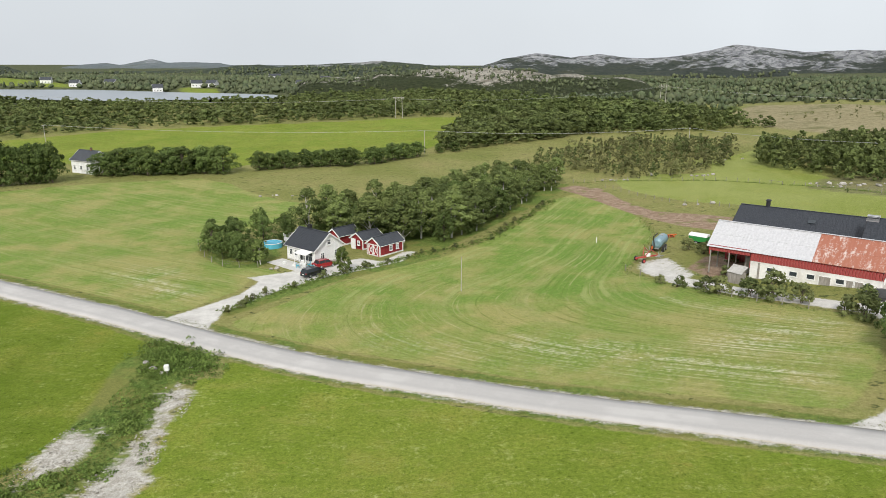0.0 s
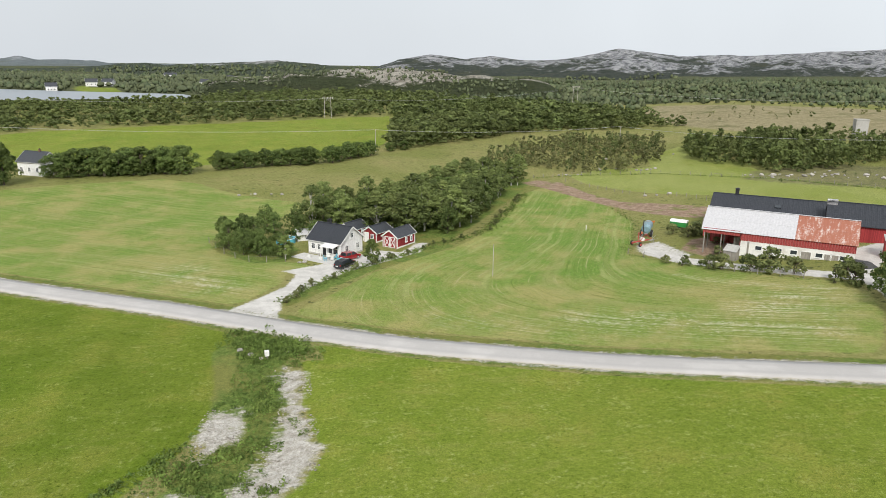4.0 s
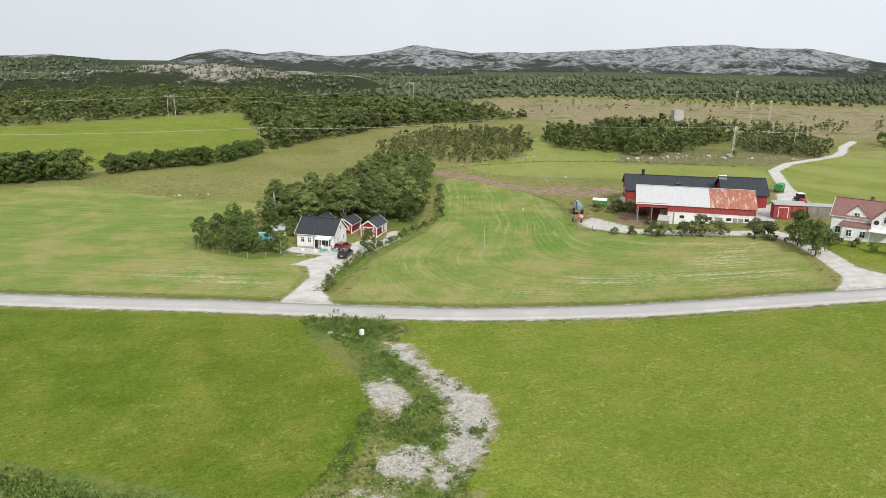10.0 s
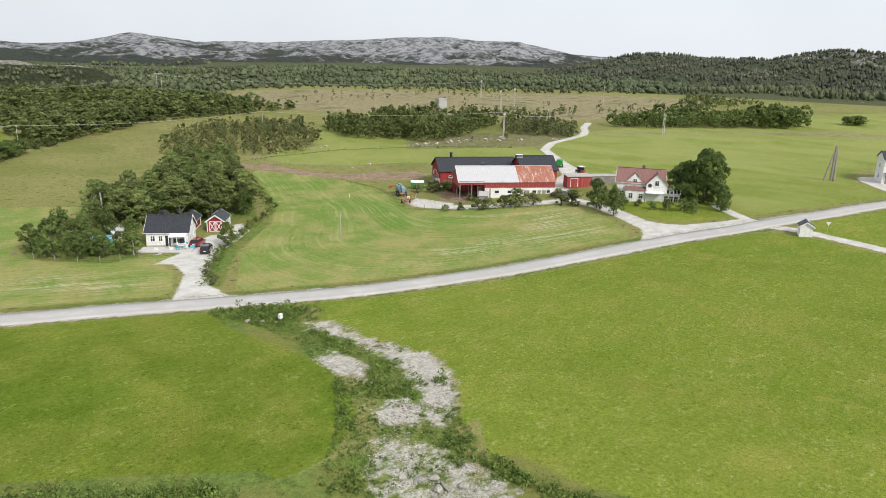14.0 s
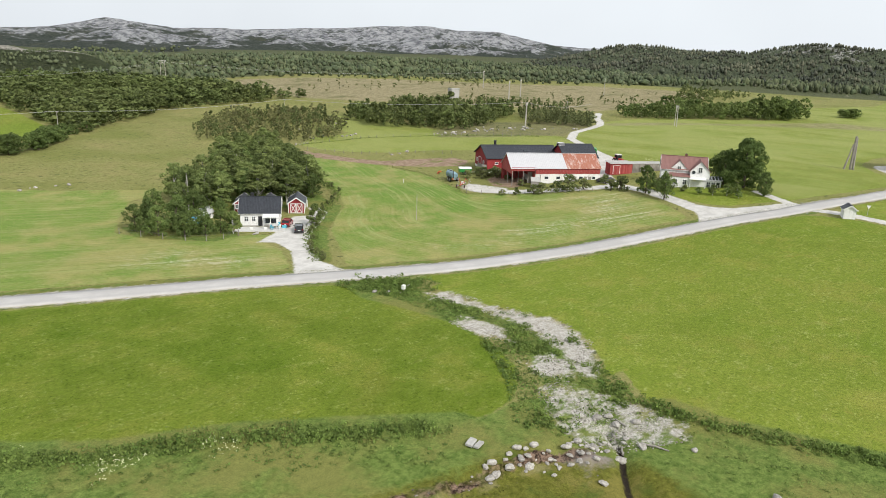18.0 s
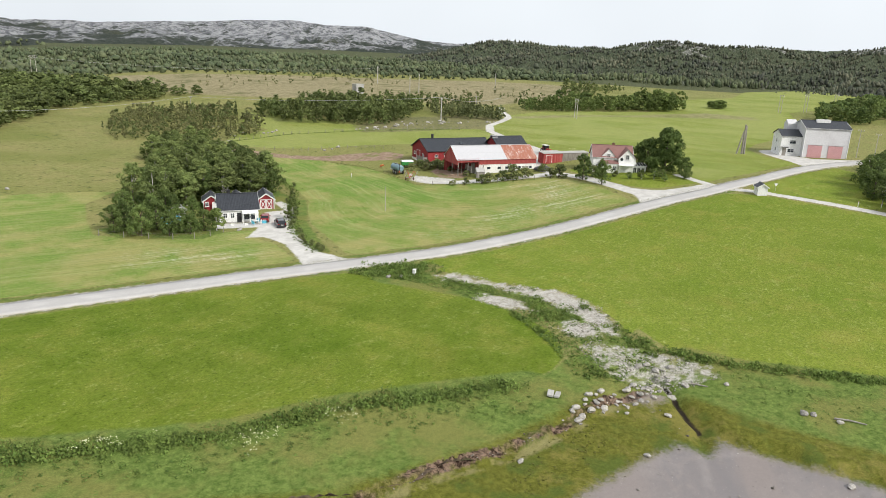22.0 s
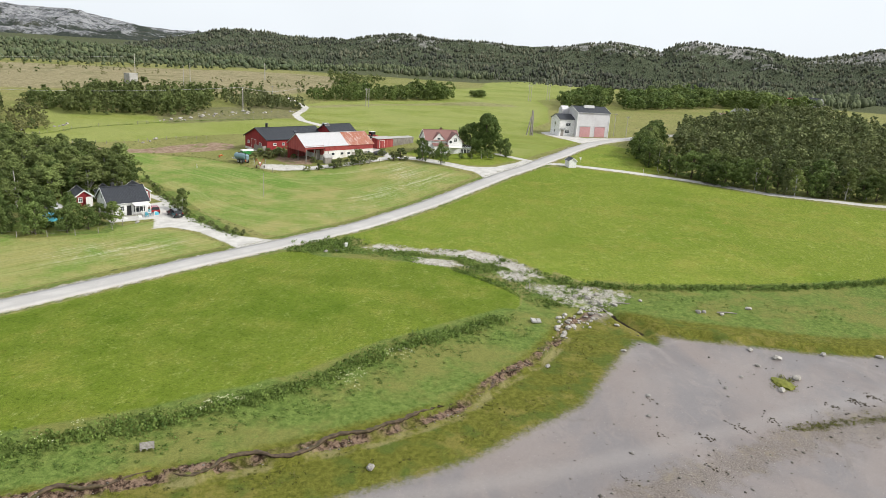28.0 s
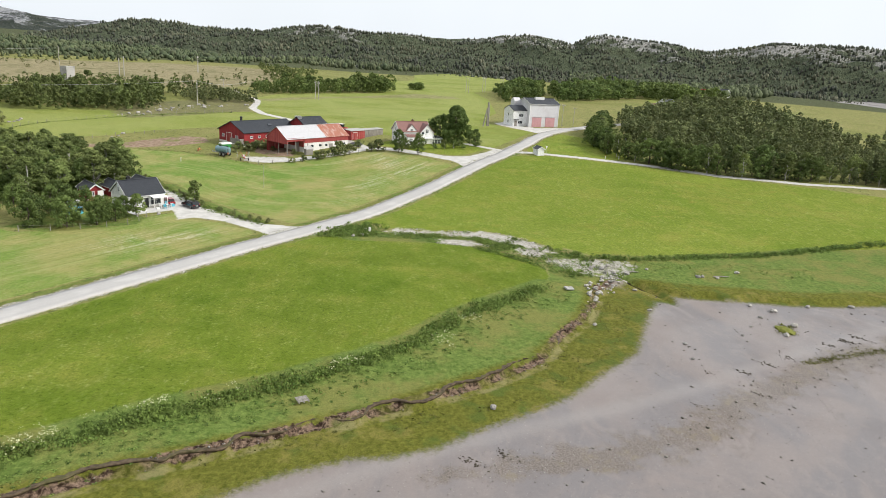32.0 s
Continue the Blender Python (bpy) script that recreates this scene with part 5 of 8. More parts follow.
forest("wood", [(-1.8, 266.3), (10.7, 277.3), (34, 300.3), (65, 325.3), (102.1, 341.2), (137.3, 346.6), (159.2, 338.5), (148.1, 432.5), (108.6, 477), (67.1, 539), (14.8, 437.1), (6.2, 342.9), (0.6, 292.7)], 5.6, 4.5, 8.5, ("dome", "ovoid", "dome", "pine"), 156, 0.15, leaf_wood, "dense deciduous wood along the back of the fields", 11, wide=1.35)
forest("scrub", [(26.4, 232), (44.2, 223), (54.4, 213), (71.1, 212), (90.2, 226), (111.0, 267.0), (106, 300.8), (76, 296), (40, 262)], 3.4, 1.8, 6.0, ("dome", "ovoid", "pine", "cone"), 132, 0.135, leaf_bush, "brownish green scrub and young birch", 12, 0.3)
forest("wood", [(100, 222), (104, 207), (107, 193), (112, 181), (127.3, 181), (148.3, 193.0), (168, 200), (186.3, 178.1), (193.1, 183.5), (160.4, 222), (143.5, 250), (129.1, 266.1), (112, 257.1)], 3.9, 4.5, 8.6, ("pine", "dome", "cone", "ovoid"), 180, 0.125, leaf_wood, "mixed wood of pine and birch on rocky ground", 13, 0.2)
forest("scrub", [(131.6, 166), (134, 152), (150, 152), (164.5, 155), (190, 174), (189.4, 190), (161.4, 192)], 3.4, 2.6, 5.4, ("pine", "dome", "cone", "ovoid"), 144, 0.13, leaf_pine, "low dark pine scrub on the stony slope", 31, 0.38)
forest("scrub", ROUGH, 5.0, 0.8, 2.0, ("dome", "dome", "cone"), 96, 0.14, leaf_bush, "low bushes among stones on the cleared slope", 32, 0.5)
forest("wood", [(203, 166), (211, 150), (230.3, 136.6), (263.6, 105), (281, 103), (291, 112), (252, 152.8), (222, 174)], 3.8, 5.0, 8.4, ("ovoid", "dome", "pine"), 168, 0.13, leaf_broad, "narrow shelter belt of trees between fields", 14)
forest("wood", [(304, 93), (310, 87), (316, 90), (309, 97)], 2.2, 4.2, 5.6, ("dome",), 216, 0.13, leaf_broad, "round clump of bushes in the open field", 33, wide=1.3)
forest("wood", [(-422.3, 334.4), (-302.8, 288.2), (-192.3, 308.1), (-158.1, 346.3), (-108.4, 372.1), (-53.4, 397), (-21.2, 415.6), (10.7, 430.3), (65, 538.6), (75.4, 618.6), (-61.4, 668), (-121.1, 631.7), (-125.5, 549.7), (-174.9, 521.9), (-232.7, 499.6), (-329.7, 518.9), (-416.8, 517.9), (-557.9, 484.5)], 7.2, 3.6, 6.4, ("dome", "ovoid", "dome"), 60, 0.24, leaf_wood, "broad belt of leafy wood down to the fjord", 15, wide=1.5)
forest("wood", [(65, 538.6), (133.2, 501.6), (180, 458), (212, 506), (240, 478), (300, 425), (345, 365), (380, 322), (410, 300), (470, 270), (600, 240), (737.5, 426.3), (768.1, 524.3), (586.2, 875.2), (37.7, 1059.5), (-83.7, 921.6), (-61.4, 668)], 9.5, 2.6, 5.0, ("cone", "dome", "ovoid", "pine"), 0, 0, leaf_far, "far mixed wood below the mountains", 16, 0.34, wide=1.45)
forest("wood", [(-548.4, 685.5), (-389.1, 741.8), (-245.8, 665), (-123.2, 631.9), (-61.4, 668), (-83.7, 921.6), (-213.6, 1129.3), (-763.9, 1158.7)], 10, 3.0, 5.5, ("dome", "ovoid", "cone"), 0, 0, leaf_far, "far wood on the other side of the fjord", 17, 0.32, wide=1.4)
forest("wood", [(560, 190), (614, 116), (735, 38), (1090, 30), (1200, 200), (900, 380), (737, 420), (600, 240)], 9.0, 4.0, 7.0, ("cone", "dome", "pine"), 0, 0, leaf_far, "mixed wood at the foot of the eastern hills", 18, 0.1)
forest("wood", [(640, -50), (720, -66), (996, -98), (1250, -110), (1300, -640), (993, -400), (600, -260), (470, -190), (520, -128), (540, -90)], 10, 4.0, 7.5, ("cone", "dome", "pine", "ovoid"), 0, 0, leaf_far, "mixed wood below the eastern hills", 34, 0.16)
forest("wood", [(246, 37), (262, 20), (279, 13), (402, 2), (400, 26), (316, 40)], 5.0, 5.5, 8.5, ("dome", "ovoid", "dome", "pine"), 168, 0.135, leaf_broad, "leafy grove of trees behind the warehouse", 27, 0.1, wide=1.1)
forest("wood", [(271, 2), (300, -22), (330, -44), (357, -62), (489, -87), (470, -50), (396, -8), (330, 2)], 5.2, 6.0, 9.5, ("dome", "ovoid", "pine", "dome"), 168, 0.135, leaf_broad, "long dense row of trees between the eastern fields", 28, 0.06, wide=1.1)
forest("wood", [(362, -66), (359, -96), (400, -140), (470, -150), (548, -140), (520, -98), (440, -84)], 6.0, 7.0, 10.5, ("dome", "ovoid", "dome", "pine"), 168, 0.135, leaf_broad, "leafy trees round the far red farm", 35, 0.25, wide=1.2)
forest("conifer_wood", [(136.1, -7), (111.8, -1.2), (81.3, 1.8), (65.7, -4.3), (58.5, -17.2), (50.4, -34.9), (43, -62.2), (42.1, -88.0), (162.1, -100.0), (300, -110.0), (260, -62), (170.3, -10.3)], 4.0, 6.2, 9.8, ("pine", "cone", "ovoid", "pine"), 204, 0.085, leaf_pine, "dense dark pine and spruce plantation", 19)
forest("scrub", [(150, 262), (185, 240), (225, 205), (300, 200), (300, 212), (235, 222), (200, 255), (165, 285)], 5.0, 2.0, 5.0, ("dome", "pine", "ovoid"), 96, 0.13, leaf_wood, "dark scrub along the front of the moor", 29, 0.4)
forest("scrub", MOOR, 12, 1.5, 4.0, ("dome", "pine"), 84, 0.14, leaf_bush, "scattered low bushes on the moor", 20, 0.62)
forest("scrub", [(217.7, 187.7), (293.6, 184.4), (425.7, 228.8), (453.9, 196.3), (427.2, 179.8), (292.8, 164.8), (229.4, 172.3)], 6.0, 2.5, 6.0, ("dome", "pine", "ovoid"), 96, 0.14, leaf_wood, "strip of bushes along the moor's edge", 23, 0.4)

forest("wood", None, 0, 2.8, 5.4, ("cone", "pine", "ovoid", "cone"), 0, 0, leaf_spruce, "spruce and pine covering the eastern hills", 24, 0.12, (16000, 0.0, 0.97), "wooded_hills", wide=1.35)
forest("scrub", None, 0, 1.5, 3.4, ("cone", "dome", "ovoid"), 0, 0, leaf_far, "scrub and small pines on the rocky knoll", 25, 0.55, (3000, 0.0, 0.92), "rocky_knoll", wide=1.1)
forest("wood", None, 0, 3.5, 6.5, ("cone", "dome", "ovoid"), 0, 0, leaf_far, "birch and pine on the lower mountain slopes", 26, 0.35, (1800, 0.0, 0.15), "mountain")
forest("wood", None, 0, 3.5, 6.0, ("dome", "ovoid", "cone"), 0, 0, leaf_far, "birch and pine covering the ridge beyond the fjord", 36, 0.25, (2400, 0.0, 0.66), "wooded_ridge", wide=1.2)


def tufts(name, places, h0, h1, blades, material, label, seed, spread=0.3, leaf=0.17):
    """Low plants joined into one mesh, each a leafy mound of its own height."""
    rng = np.random.default_rng(seed)
    x, y = places
    n = len(x)
    z = ground_z(x, y)
    h = rng.uniform(h0, h1, n) * (1 + 0.45 * fbm(x / 4, y / 4, 2, seed))
    v, f = puff_leaves(rng, np.zeros((n, 3)), np.maximum(h * 0.62, spread), blades, leaf)
    at_x, at_y, at_z = (np.repeat(q, blades * 4) for q in (x, y, z))
    up = np.repeat(h / np.maximum(h * 0.62, spread) / 1.3, blades * 4)
    v = np.stack([v[:, 0] + at_x, v[:, 1] + at_y, np.maximum(v[:, 2] * up, -0.02) + at_z + np.repeat(h * 0.12, blades * 4)], 1)
    ob = from_arrays(name, v, f, material)
    at = ob.data.attributes.new("tone", "FLOAT", "POINT")
    at.data.foreach_set("value", np.repeat(0.5 * rng.uniform(0, 1, n) + 0.25 * (1 + fbm(x / 6, y / 6, 2, seed + 3)), blades * 4).astype(np.float32))
    return tagged(ob, label, "plants", kind="stuff")


def along(line, half, per_m, seed):
    rng = np.random.default_rng(seed)
    pts = smooth_line(line, 0.5)
    n = int(len(pts) * 0.5 * per_m * half * 2)
    q = pts[rng.integers(0, len(pts), n)]
    return q[:, 0] + rng.normal(size=n) * half * 0.55, q[:, 1] + rng.normal(size=n) * half * 0.55


HERB_W = [(-138.7, 129), (-110.6, 94.1), (-103.1, 85.9), (-96.4, 76.9), (-87.9, 68.1), (-82.6, 63.2), (-72.6, 57.7), (-64.9, 51.6), (-57.4, 45.1)]
HERB_E = [(-37.4, 32.5), (-36.8, 25), (-33.1, 15.1), (-30, 5.2), (-25.9, -6.4), (-23.4, -13.2), (-17.6, -29.9)]
tufts("weeds", along(HERB_W, 1.5, 4.2, 31), 0.3, 1.25, 22, leaf_weed, "tall green weeds along the shore side of the field", 31, 0.4, 0.24)
tufts("weeds", along([(p[0] - 2.2, p[1] - 2.6) for p in HERB_W], 2.6, 1.3, 32), 0.08, 0.35, 14, leaf_weed, "long rank grass above the shore bank", 32, 0.35, 0.2)
tufts("weeds", along(HERB_E, 1.1, 4.6, 33), 0.3, 1.2, 22, leaf_weed, "dark bushy weeds along the field edge", 33, 0.4, 0.24)
tufts("weeds", along([(-40.8, 28.3), (-41.2, 20.6), (-39.4, 9.8), (-38.5, -5.6)], 4.5, 0.8, 34), 0.1, 0.4, 10, leaf_weed, "rank grass between field and shore", 34)
sx, sy = scatter([(-35, 82.9), (-27, 80.1), (-26.6, 74.2), (-26, 70), (-25.5, 59.2), (-24, 52), (-27.4, 46), (-32.5, 40), (-36.9, 33), (-41.9, 28.8), (-48.3, 32.7), (-50.8, 40.2), (-43.2, 47.1), (-37, 55.6), (-33.9, 65.8), (-34.2, 75.4)], 0.62, 35)
bare = np.zeros(len(sx), bool)
for q in GRAVEL:
    bare |= area_sd(sx, sy, q) > -0.25 + 0.6 * value_noise(sx * 0.9, sy * 0.9, 4)
bare &= ~(fbm(sx / 2.2 + 40, sy / 2.2, 3, 9) > 0.36)
bare &= ~((sx < -38) & (sy < 43) & (fbm(sx / 1.8, sy / 1.8, 3, 19) > 0.12))
tufts("weeds", (sx[~bare], sy[~bare]), 0.1, 0.5, 16, leaf_weed, "weeds and willow shoots in the stream bed", 35, 0.36, 0.21)
bush = ~bare & (fbm(sx / 3, sy / 3, 2, 6) > 0.15)
tufts("weeds", (sx[bush], sy[bush]), 0.4, 1.0, 24, leaf_weed, "low dark bushes in the stream bed", 36, 0.45, 0.24)
tufts("weeds", along([(-34.5, 82.3), (-30.3, 79.1), (-26, 76.4)], 2.6, 5.0, 37), 0.4, 1.3, 24, leaf_weed, "dark bushes round the culvert mouth", 37, 0.5, 0.25)
for i, (dx, dy) in enumerate(((1.45, 2.9), (-1.45, -2.9))):
    tufts("verge_grass", along([(p[0] + dx, p[1] + dy) for p in ROAD[3:17]], 0.9, 5.0, 40 + i), 0.02, 0.12, 6, leaf_grass, "unmown grass along the road verge", 40 + i, leaf=0.15)
tufts("verge_grass", along([(p[0], p[1]) for p in MOWN_B[9:17]], 1.2, 3.0, 43), 0.12, 0.45, 6, leaf_weed, "unmown grass round the farmyard", 43)
tufts("verge_grass", along(HEDGE, 1.4, 4.5, 44), 0.1, 0.5, 18, leaf_weed, "long grass under the shrubs along the drive", 44)
mx, my = scatter([(-113.1, 86.7), (-98, 64), (-83.2, 46.6), (-68, 39.4), (-57.2, 34.9), (-60.6, 31.2), (-76.9, 36.8), (-90, 46.2), (-98.4, 57.2), (-105.7, 71.3)], 0.8, 45)
keep = fbm(mx / 3, my / 3, 3, 9) > -0.05
tufts("salt_marsh_grass", (mx[keep], my[keep]), 0.08, 0.28, 5, leaf_marsh, "tussocky salt marsh grass below the bank", 45, leaf=0.22)


def umbels(line, half, n, seed):
    rng = np.random.default_rng(seed)
    pts = smooth_line(line, 0.5)
    q = pts[rng.integers(0, len(pts), n)] + rng.normal(size=(n, 2)) * half
    keep = fbm(q[:, 0] / 3.5, q[:, 1] / 3.5, 2, seed) > 0.02
    q = q[keep]
    cen = np.repeat(np.column_stack([q, ground_z(q[:, 0], q[:, 1]) + rng.uniform(0.6, 1.0, len(q))]), 4, 0) + rng.normal(size=(4 * len(q), 3)) * (0.14, 0.14, 0.04)
    v, f = leaf_quads(rng, cen, 0.13)
    return tagged(from_arrays("cow_parsley", v, f, flower_mat), "white flower heads of cow parsley among weeds", "flowers", kind="stuff")


umbels([(-110.9, 95.5), (-103, 87), (-96.3, 78.5), (-91.1, 71.9), (-84.7, 64.9)], 0.6, 520, 51)
umbels([(-91.3, 65.5), (-80.5, 58.9), (-71.6, 54.5)], 1.0, 220, 52)
umbels([(80.5, 99.9), (85.8, 96), (91.1, 94.9)], 1.0, 160, 53)

# ---- building materials ----
def board_mat(name, a, b, dirt, pitch=0.14, axis_i=0, rough=0.75):
    """Painted vertical boards: thin shadow gaps, each board a little different, weathering."""
    g = Graph(name)
    co = g.coord()
    sp = g.add("ShaderNodeSeparateXYZ")
    g.link(co, sp.inputs[0])
    u = g.math("ADD", g.math("MULTIPLY", sp.outputs[0], 1.0), g.math("MULTIPLY", sp.outputs[1], 1.0))
    q = g.math("DIVIDE", u, pitch)
    cell = g.math("FLOOR", q)
    fr = g.math("FRACT", q)
    wn = g.add("ShaderNodeTexWhiteNoise")
    wn.noise_dimensions = "1D"
    g.link(cell, wn.inputs["W"])
    col = g.mix(wn.outputs[0], a, b)
    streak = g.noise(g.vmul(co, (5, 5, 0.5)), 1.0, 5, 0.7)
    col = g.mix(g.math("MULTIPLY", g.step(streak, 0.5, 0.75), 0.6), col, dirt)
    gap = g.step(g.math("ABSOLUTE", g.math("SUBTRACT", fr, 0.5)), 0.43, 0.49)
    col = g.mix(g.math("MULTIPLY", gap, 0.6), col, (0.03, 0.012, 0.01))
    g.bump(g.math("SUBTRACT", 1.0, gap), 0.5, 0.02)
    return g.done(col, rough, 0, 0.3)


def sheet_mat(name, a, b, rust, rust_amount, ribs=0.25, rough=0.6):
    """Corrugated sheet roofing with rust and stains that run down the slope."""
    g = Graph(name)
    co = g.coord()
    n1 = g.noise(g.vmul(co, (1.6, 0.5, 0.5)), 1.0, 6, 0.75)
    n2 = g.noise(co, 3.0, 5, 0.7)
    col = g.mix(g.step(n2, 0.3, 0.7), a, b)
    f = g.step(g.math("ADD", g.math("MULTIPLY", n1, 0.6), g.math("MULTIPLY", n2, 0.4)), 0.62 - rust_amount * 0.3, 0.72 - rust_amount * 0.25)
    col = g.mix(f, col, rust)
    sp = g.add("ShaderNodeSeparateXYZ")
    g.link(co, sp.inputs[0])
    wv = g.math("SINE", g.math("MULTIPLY", sp.outputs[0], 2 * math.pi / ribs))
    g.bump(wv, 0.35, 0.03)
    return g.done(col, rough, 0, 0.35)


white_wood = board_mat("white_painted_boards", (0.74, 0.74, 0.735), (0.82, 0.82, 0.81), (0.50, 0.50, 0.48))
red_wood = board_mat("red_painted_boards", (0.23, 0.022, 0.026), (0.33, 0.04, 0.042), (0.16, 0.03, 0.03))
red_old = board_mat("faded_red_boards", (0.27, 0.035, 0.035), (0.40, 0.09, 0.08), (0.45, 0.22, 0.2), 0.34)
pale_wall = surf("pale_grey_render", (0.55, 0.545, 0.56), (0.63, 0.62, 0.635), 2, (0.45, 0.43, 0.44), 0.5)
white_wall = surf("whitewashed_wall", (0.70, 0.695, 0.675), (0.80, 0.79, 0.77), 2.5, (0.42, 0.38, 0.33), 0.6)
white_trim = surf("white_trim_paint", (0.70, 0.70, 0.69), (0.80, 0.80, 0.79), 8, (0.5, 0.5, 0.48), 0.3, bump=0.05)
black_roof = sheet_mat("dark_slate_roofing", (0.022, 0.025, 0.032), (0.045, 0.05, 0.06), (0.075, 0.078, 0.08), 0.1, 0.3, 0.55)
grey_roof = sheet_mat("dark_grey_roofing", (0.04, 0.045, 0.055), (0.065, 0.07, 0.08), (0.10, 0.105, 0.105), 0.15, 0.3, 0.6)
white_sheet = sheet_mat("bleached_white_roof_sheet", (0.44, 0.44, 0.46), (0.55, 0.55, 0.57), (0.38, 0.33, 0.30), 0.12, 0.5)
rust_sheet = sheet_mat("rusty_red_roof_sheet", (0.56, 0.46, 0.42), (0.62, 0.54, 0.50), (0.33, 0.125, 0.08), 0.84, 0.5)
brown_tile = sheet_mat("brown_red_roof_tile", (0.20, 0.10, 0.088), (0.27, 0.145, 0.13), (0.14, 0.085, 0.075), 0.3, 0.3)
pink_door = surf("faded_pink_door", (0.50, 0.27, 0.28), (0.58, 0.33, 0.34), 3, (0.42, 0.25, 0.25), 0.4)
concrete = surf("weathered_concrete", (0.36, 0.35, 0.33), (0.46, 0.45, 0.43), 3, (0.25, 0.24, 0.22), 0.6)
patio_stone = surf("pale_paving", (0.52, 0.51, 0.49), (0.60, 0.59, 0.57), 3, (0.42, 0.41, 0.38), 0.5)
old_wood = surf("weathered_grey_wood", (0.22, 0.20, 0.175), (0.33, 0.31, 0.28), 4, (0.14, 0.12, 0.1), 0.5, stretch=(1, 1, 0.2))
brown_wood = surf("brown_stained_wood", (0.16, 0.09, 0.06), (0.23, 0.14, 0.095), 4, (0.1, 0.06, 0.045), 0.4, stretch=(1, 1, 0.3))
black_paint = surf("black_painted_metal", (0.02, 0.02, 0.022), (0.035, 0.035, 0.038), 12, rough=0.5, bump=0.03)
steel = surf("galvanised_steel", (0.42, 0.43, 0.44), (0.52, 0.53, 0.54), 8, (0.3, 0.28, 0.25), 0.4, rough=0.45, metal=0.7, bump=0.05)
rubber = surf("tyre_rubber", (0.02, 0.02, 0.02), (0.035, 0.034, 0.033), 12, (0.1, 0.09, 0.075), 0.4, rough=0.9)
inside_shade = surf("painted_inside_shade", (0.02, 0.019, 0.018), (0.035, 0.033, 0.03), 3, bump=0)
glass_g = Graph("window_glass")
glass_mat = glass_g.done(glass_g.mix(glass_g.noise(glass_g.coord(), 0.8, 2), (0.02, 0.025, 0.03), (0.05, 0.06, 0.07)), 0.08, 0, 0.6)


def thing(name, x, y, yaw, label, category, group="", z=None):
    root = new(name)
    root.matrix_world = pose(x, y, gz(x, y) if z is None else z, 0, 0, yaw)
    return tagged(root, label, category, group)


def prism(length, width, eave, ridge, low=-0.4, lift=0.0):
    """A gabled body: ridge along x, closed below."""
    bm = bmesh.new()
    a, b = length / 2, width / 2
    rings = []
    for x in (-a, a):
        rings.append([bm.verts.new(p) for p in ((x, -b, low), (x, b, low), (x, b, eave), (x, 0, ridge), (x, -b, eave))])
    bm.faces.new(rings[0][::-1])
    bm.faces.new(rings[1])
    for i in range(5):
        j = (i + 1) % 5
        bm.faces.new((rings[0][i], rings[0][j], rings[1][j], rings[1][i]))
    return bm


def slab(x0, x1, y0, z0, y1, z1, thick):
    """A roof slope from the ridge (y0, z0) to the eave (y1, z1)."""
    bm = bmesh.new()
    vs = [bm.verts.new(p) for p in ((x0, y0, z0), (x1, y0, z0), (x1, y1, z1), (x0, y1, z1), (x0, y0, z0 + thick), (x1, y0, z0 + thick), (x1, y1, z1 + thick), (x0, y1, z1 + thick))]
    for f in ((3, 2, 1, 0), (4, 5, 6, 7), (0, 1, 5, 4), (1, 2, 6, 5), (2, 3, 7, 6), (3, 0, 4, 7)):
        bm.faces.new([vs[i] for i in f])
    return bm


def gable_roof(root, length, width, eave, ridge, material, over=0.35, gable_over=0.3, trim=None, ribs=0.0, x_shift=0.0):
    slope = (ridge - eave) / (width / 2)
    for side in (-1, 1):
        y1 = side * (width / 2 + over)
        s = part("roof_slope", slab(-length / 2 - gable_over + x_shift, length / 2 + gable_over + x_shift, 0, ridge + 0.02, y1, eave - slope * over + 0.02, 0.09), material, root)
        if ribs:
            bm = bmesh.new()
            n = int((length + 2 * gable_over) / ribs)
            for k in range(1, n):
                x = -length / 2 - gable_over + x_shift + k * ribs
                tube(bm, (x, 0, ridge + 0.12), (x, y1, eave - slope * over + 0.12), 0.025, None, 4, False)
            part("roof_ribs", bm, material, s)
        g = bmesh.new()
        tube(g, (-length / 2 - gable_over + x_shift, y1, eave - slope * over), (length / 2 + gable_over + x_shift, y1, eave - slope * over), 0.05, None, 6)
        part("gutter", g, trim or material, root)
    part("ridge_cap", boxes(((x_shift, 0, ridge + 0.13), (length + 2 * gable_over, 0.34, 0.06))), material, root)
    if trim:
        for e in (-1, 1):
            for side in (-1, 1):
                a = Vector((e * (length / 2 + gable_over + 0.03) + x_shift, 0, ridge + 0.02))
                b = Vector((a.x, side * (width / 2 + over), eave - slope * over + 0.02))
                d = b - a
                ang = math.degrees(math.atan2(d.z, d.y))
                part("bargeboard", boxes(((a + b) / 2 + Vector((0, 0, 0)), (0.05, d.length, 0.2), 0, ang)), trim, root) if False else part("bargeboard", box(bmesh.new(), tuple((a + b) / 2), (0.05, d.length, 0.22), 0, ang), trim, root)


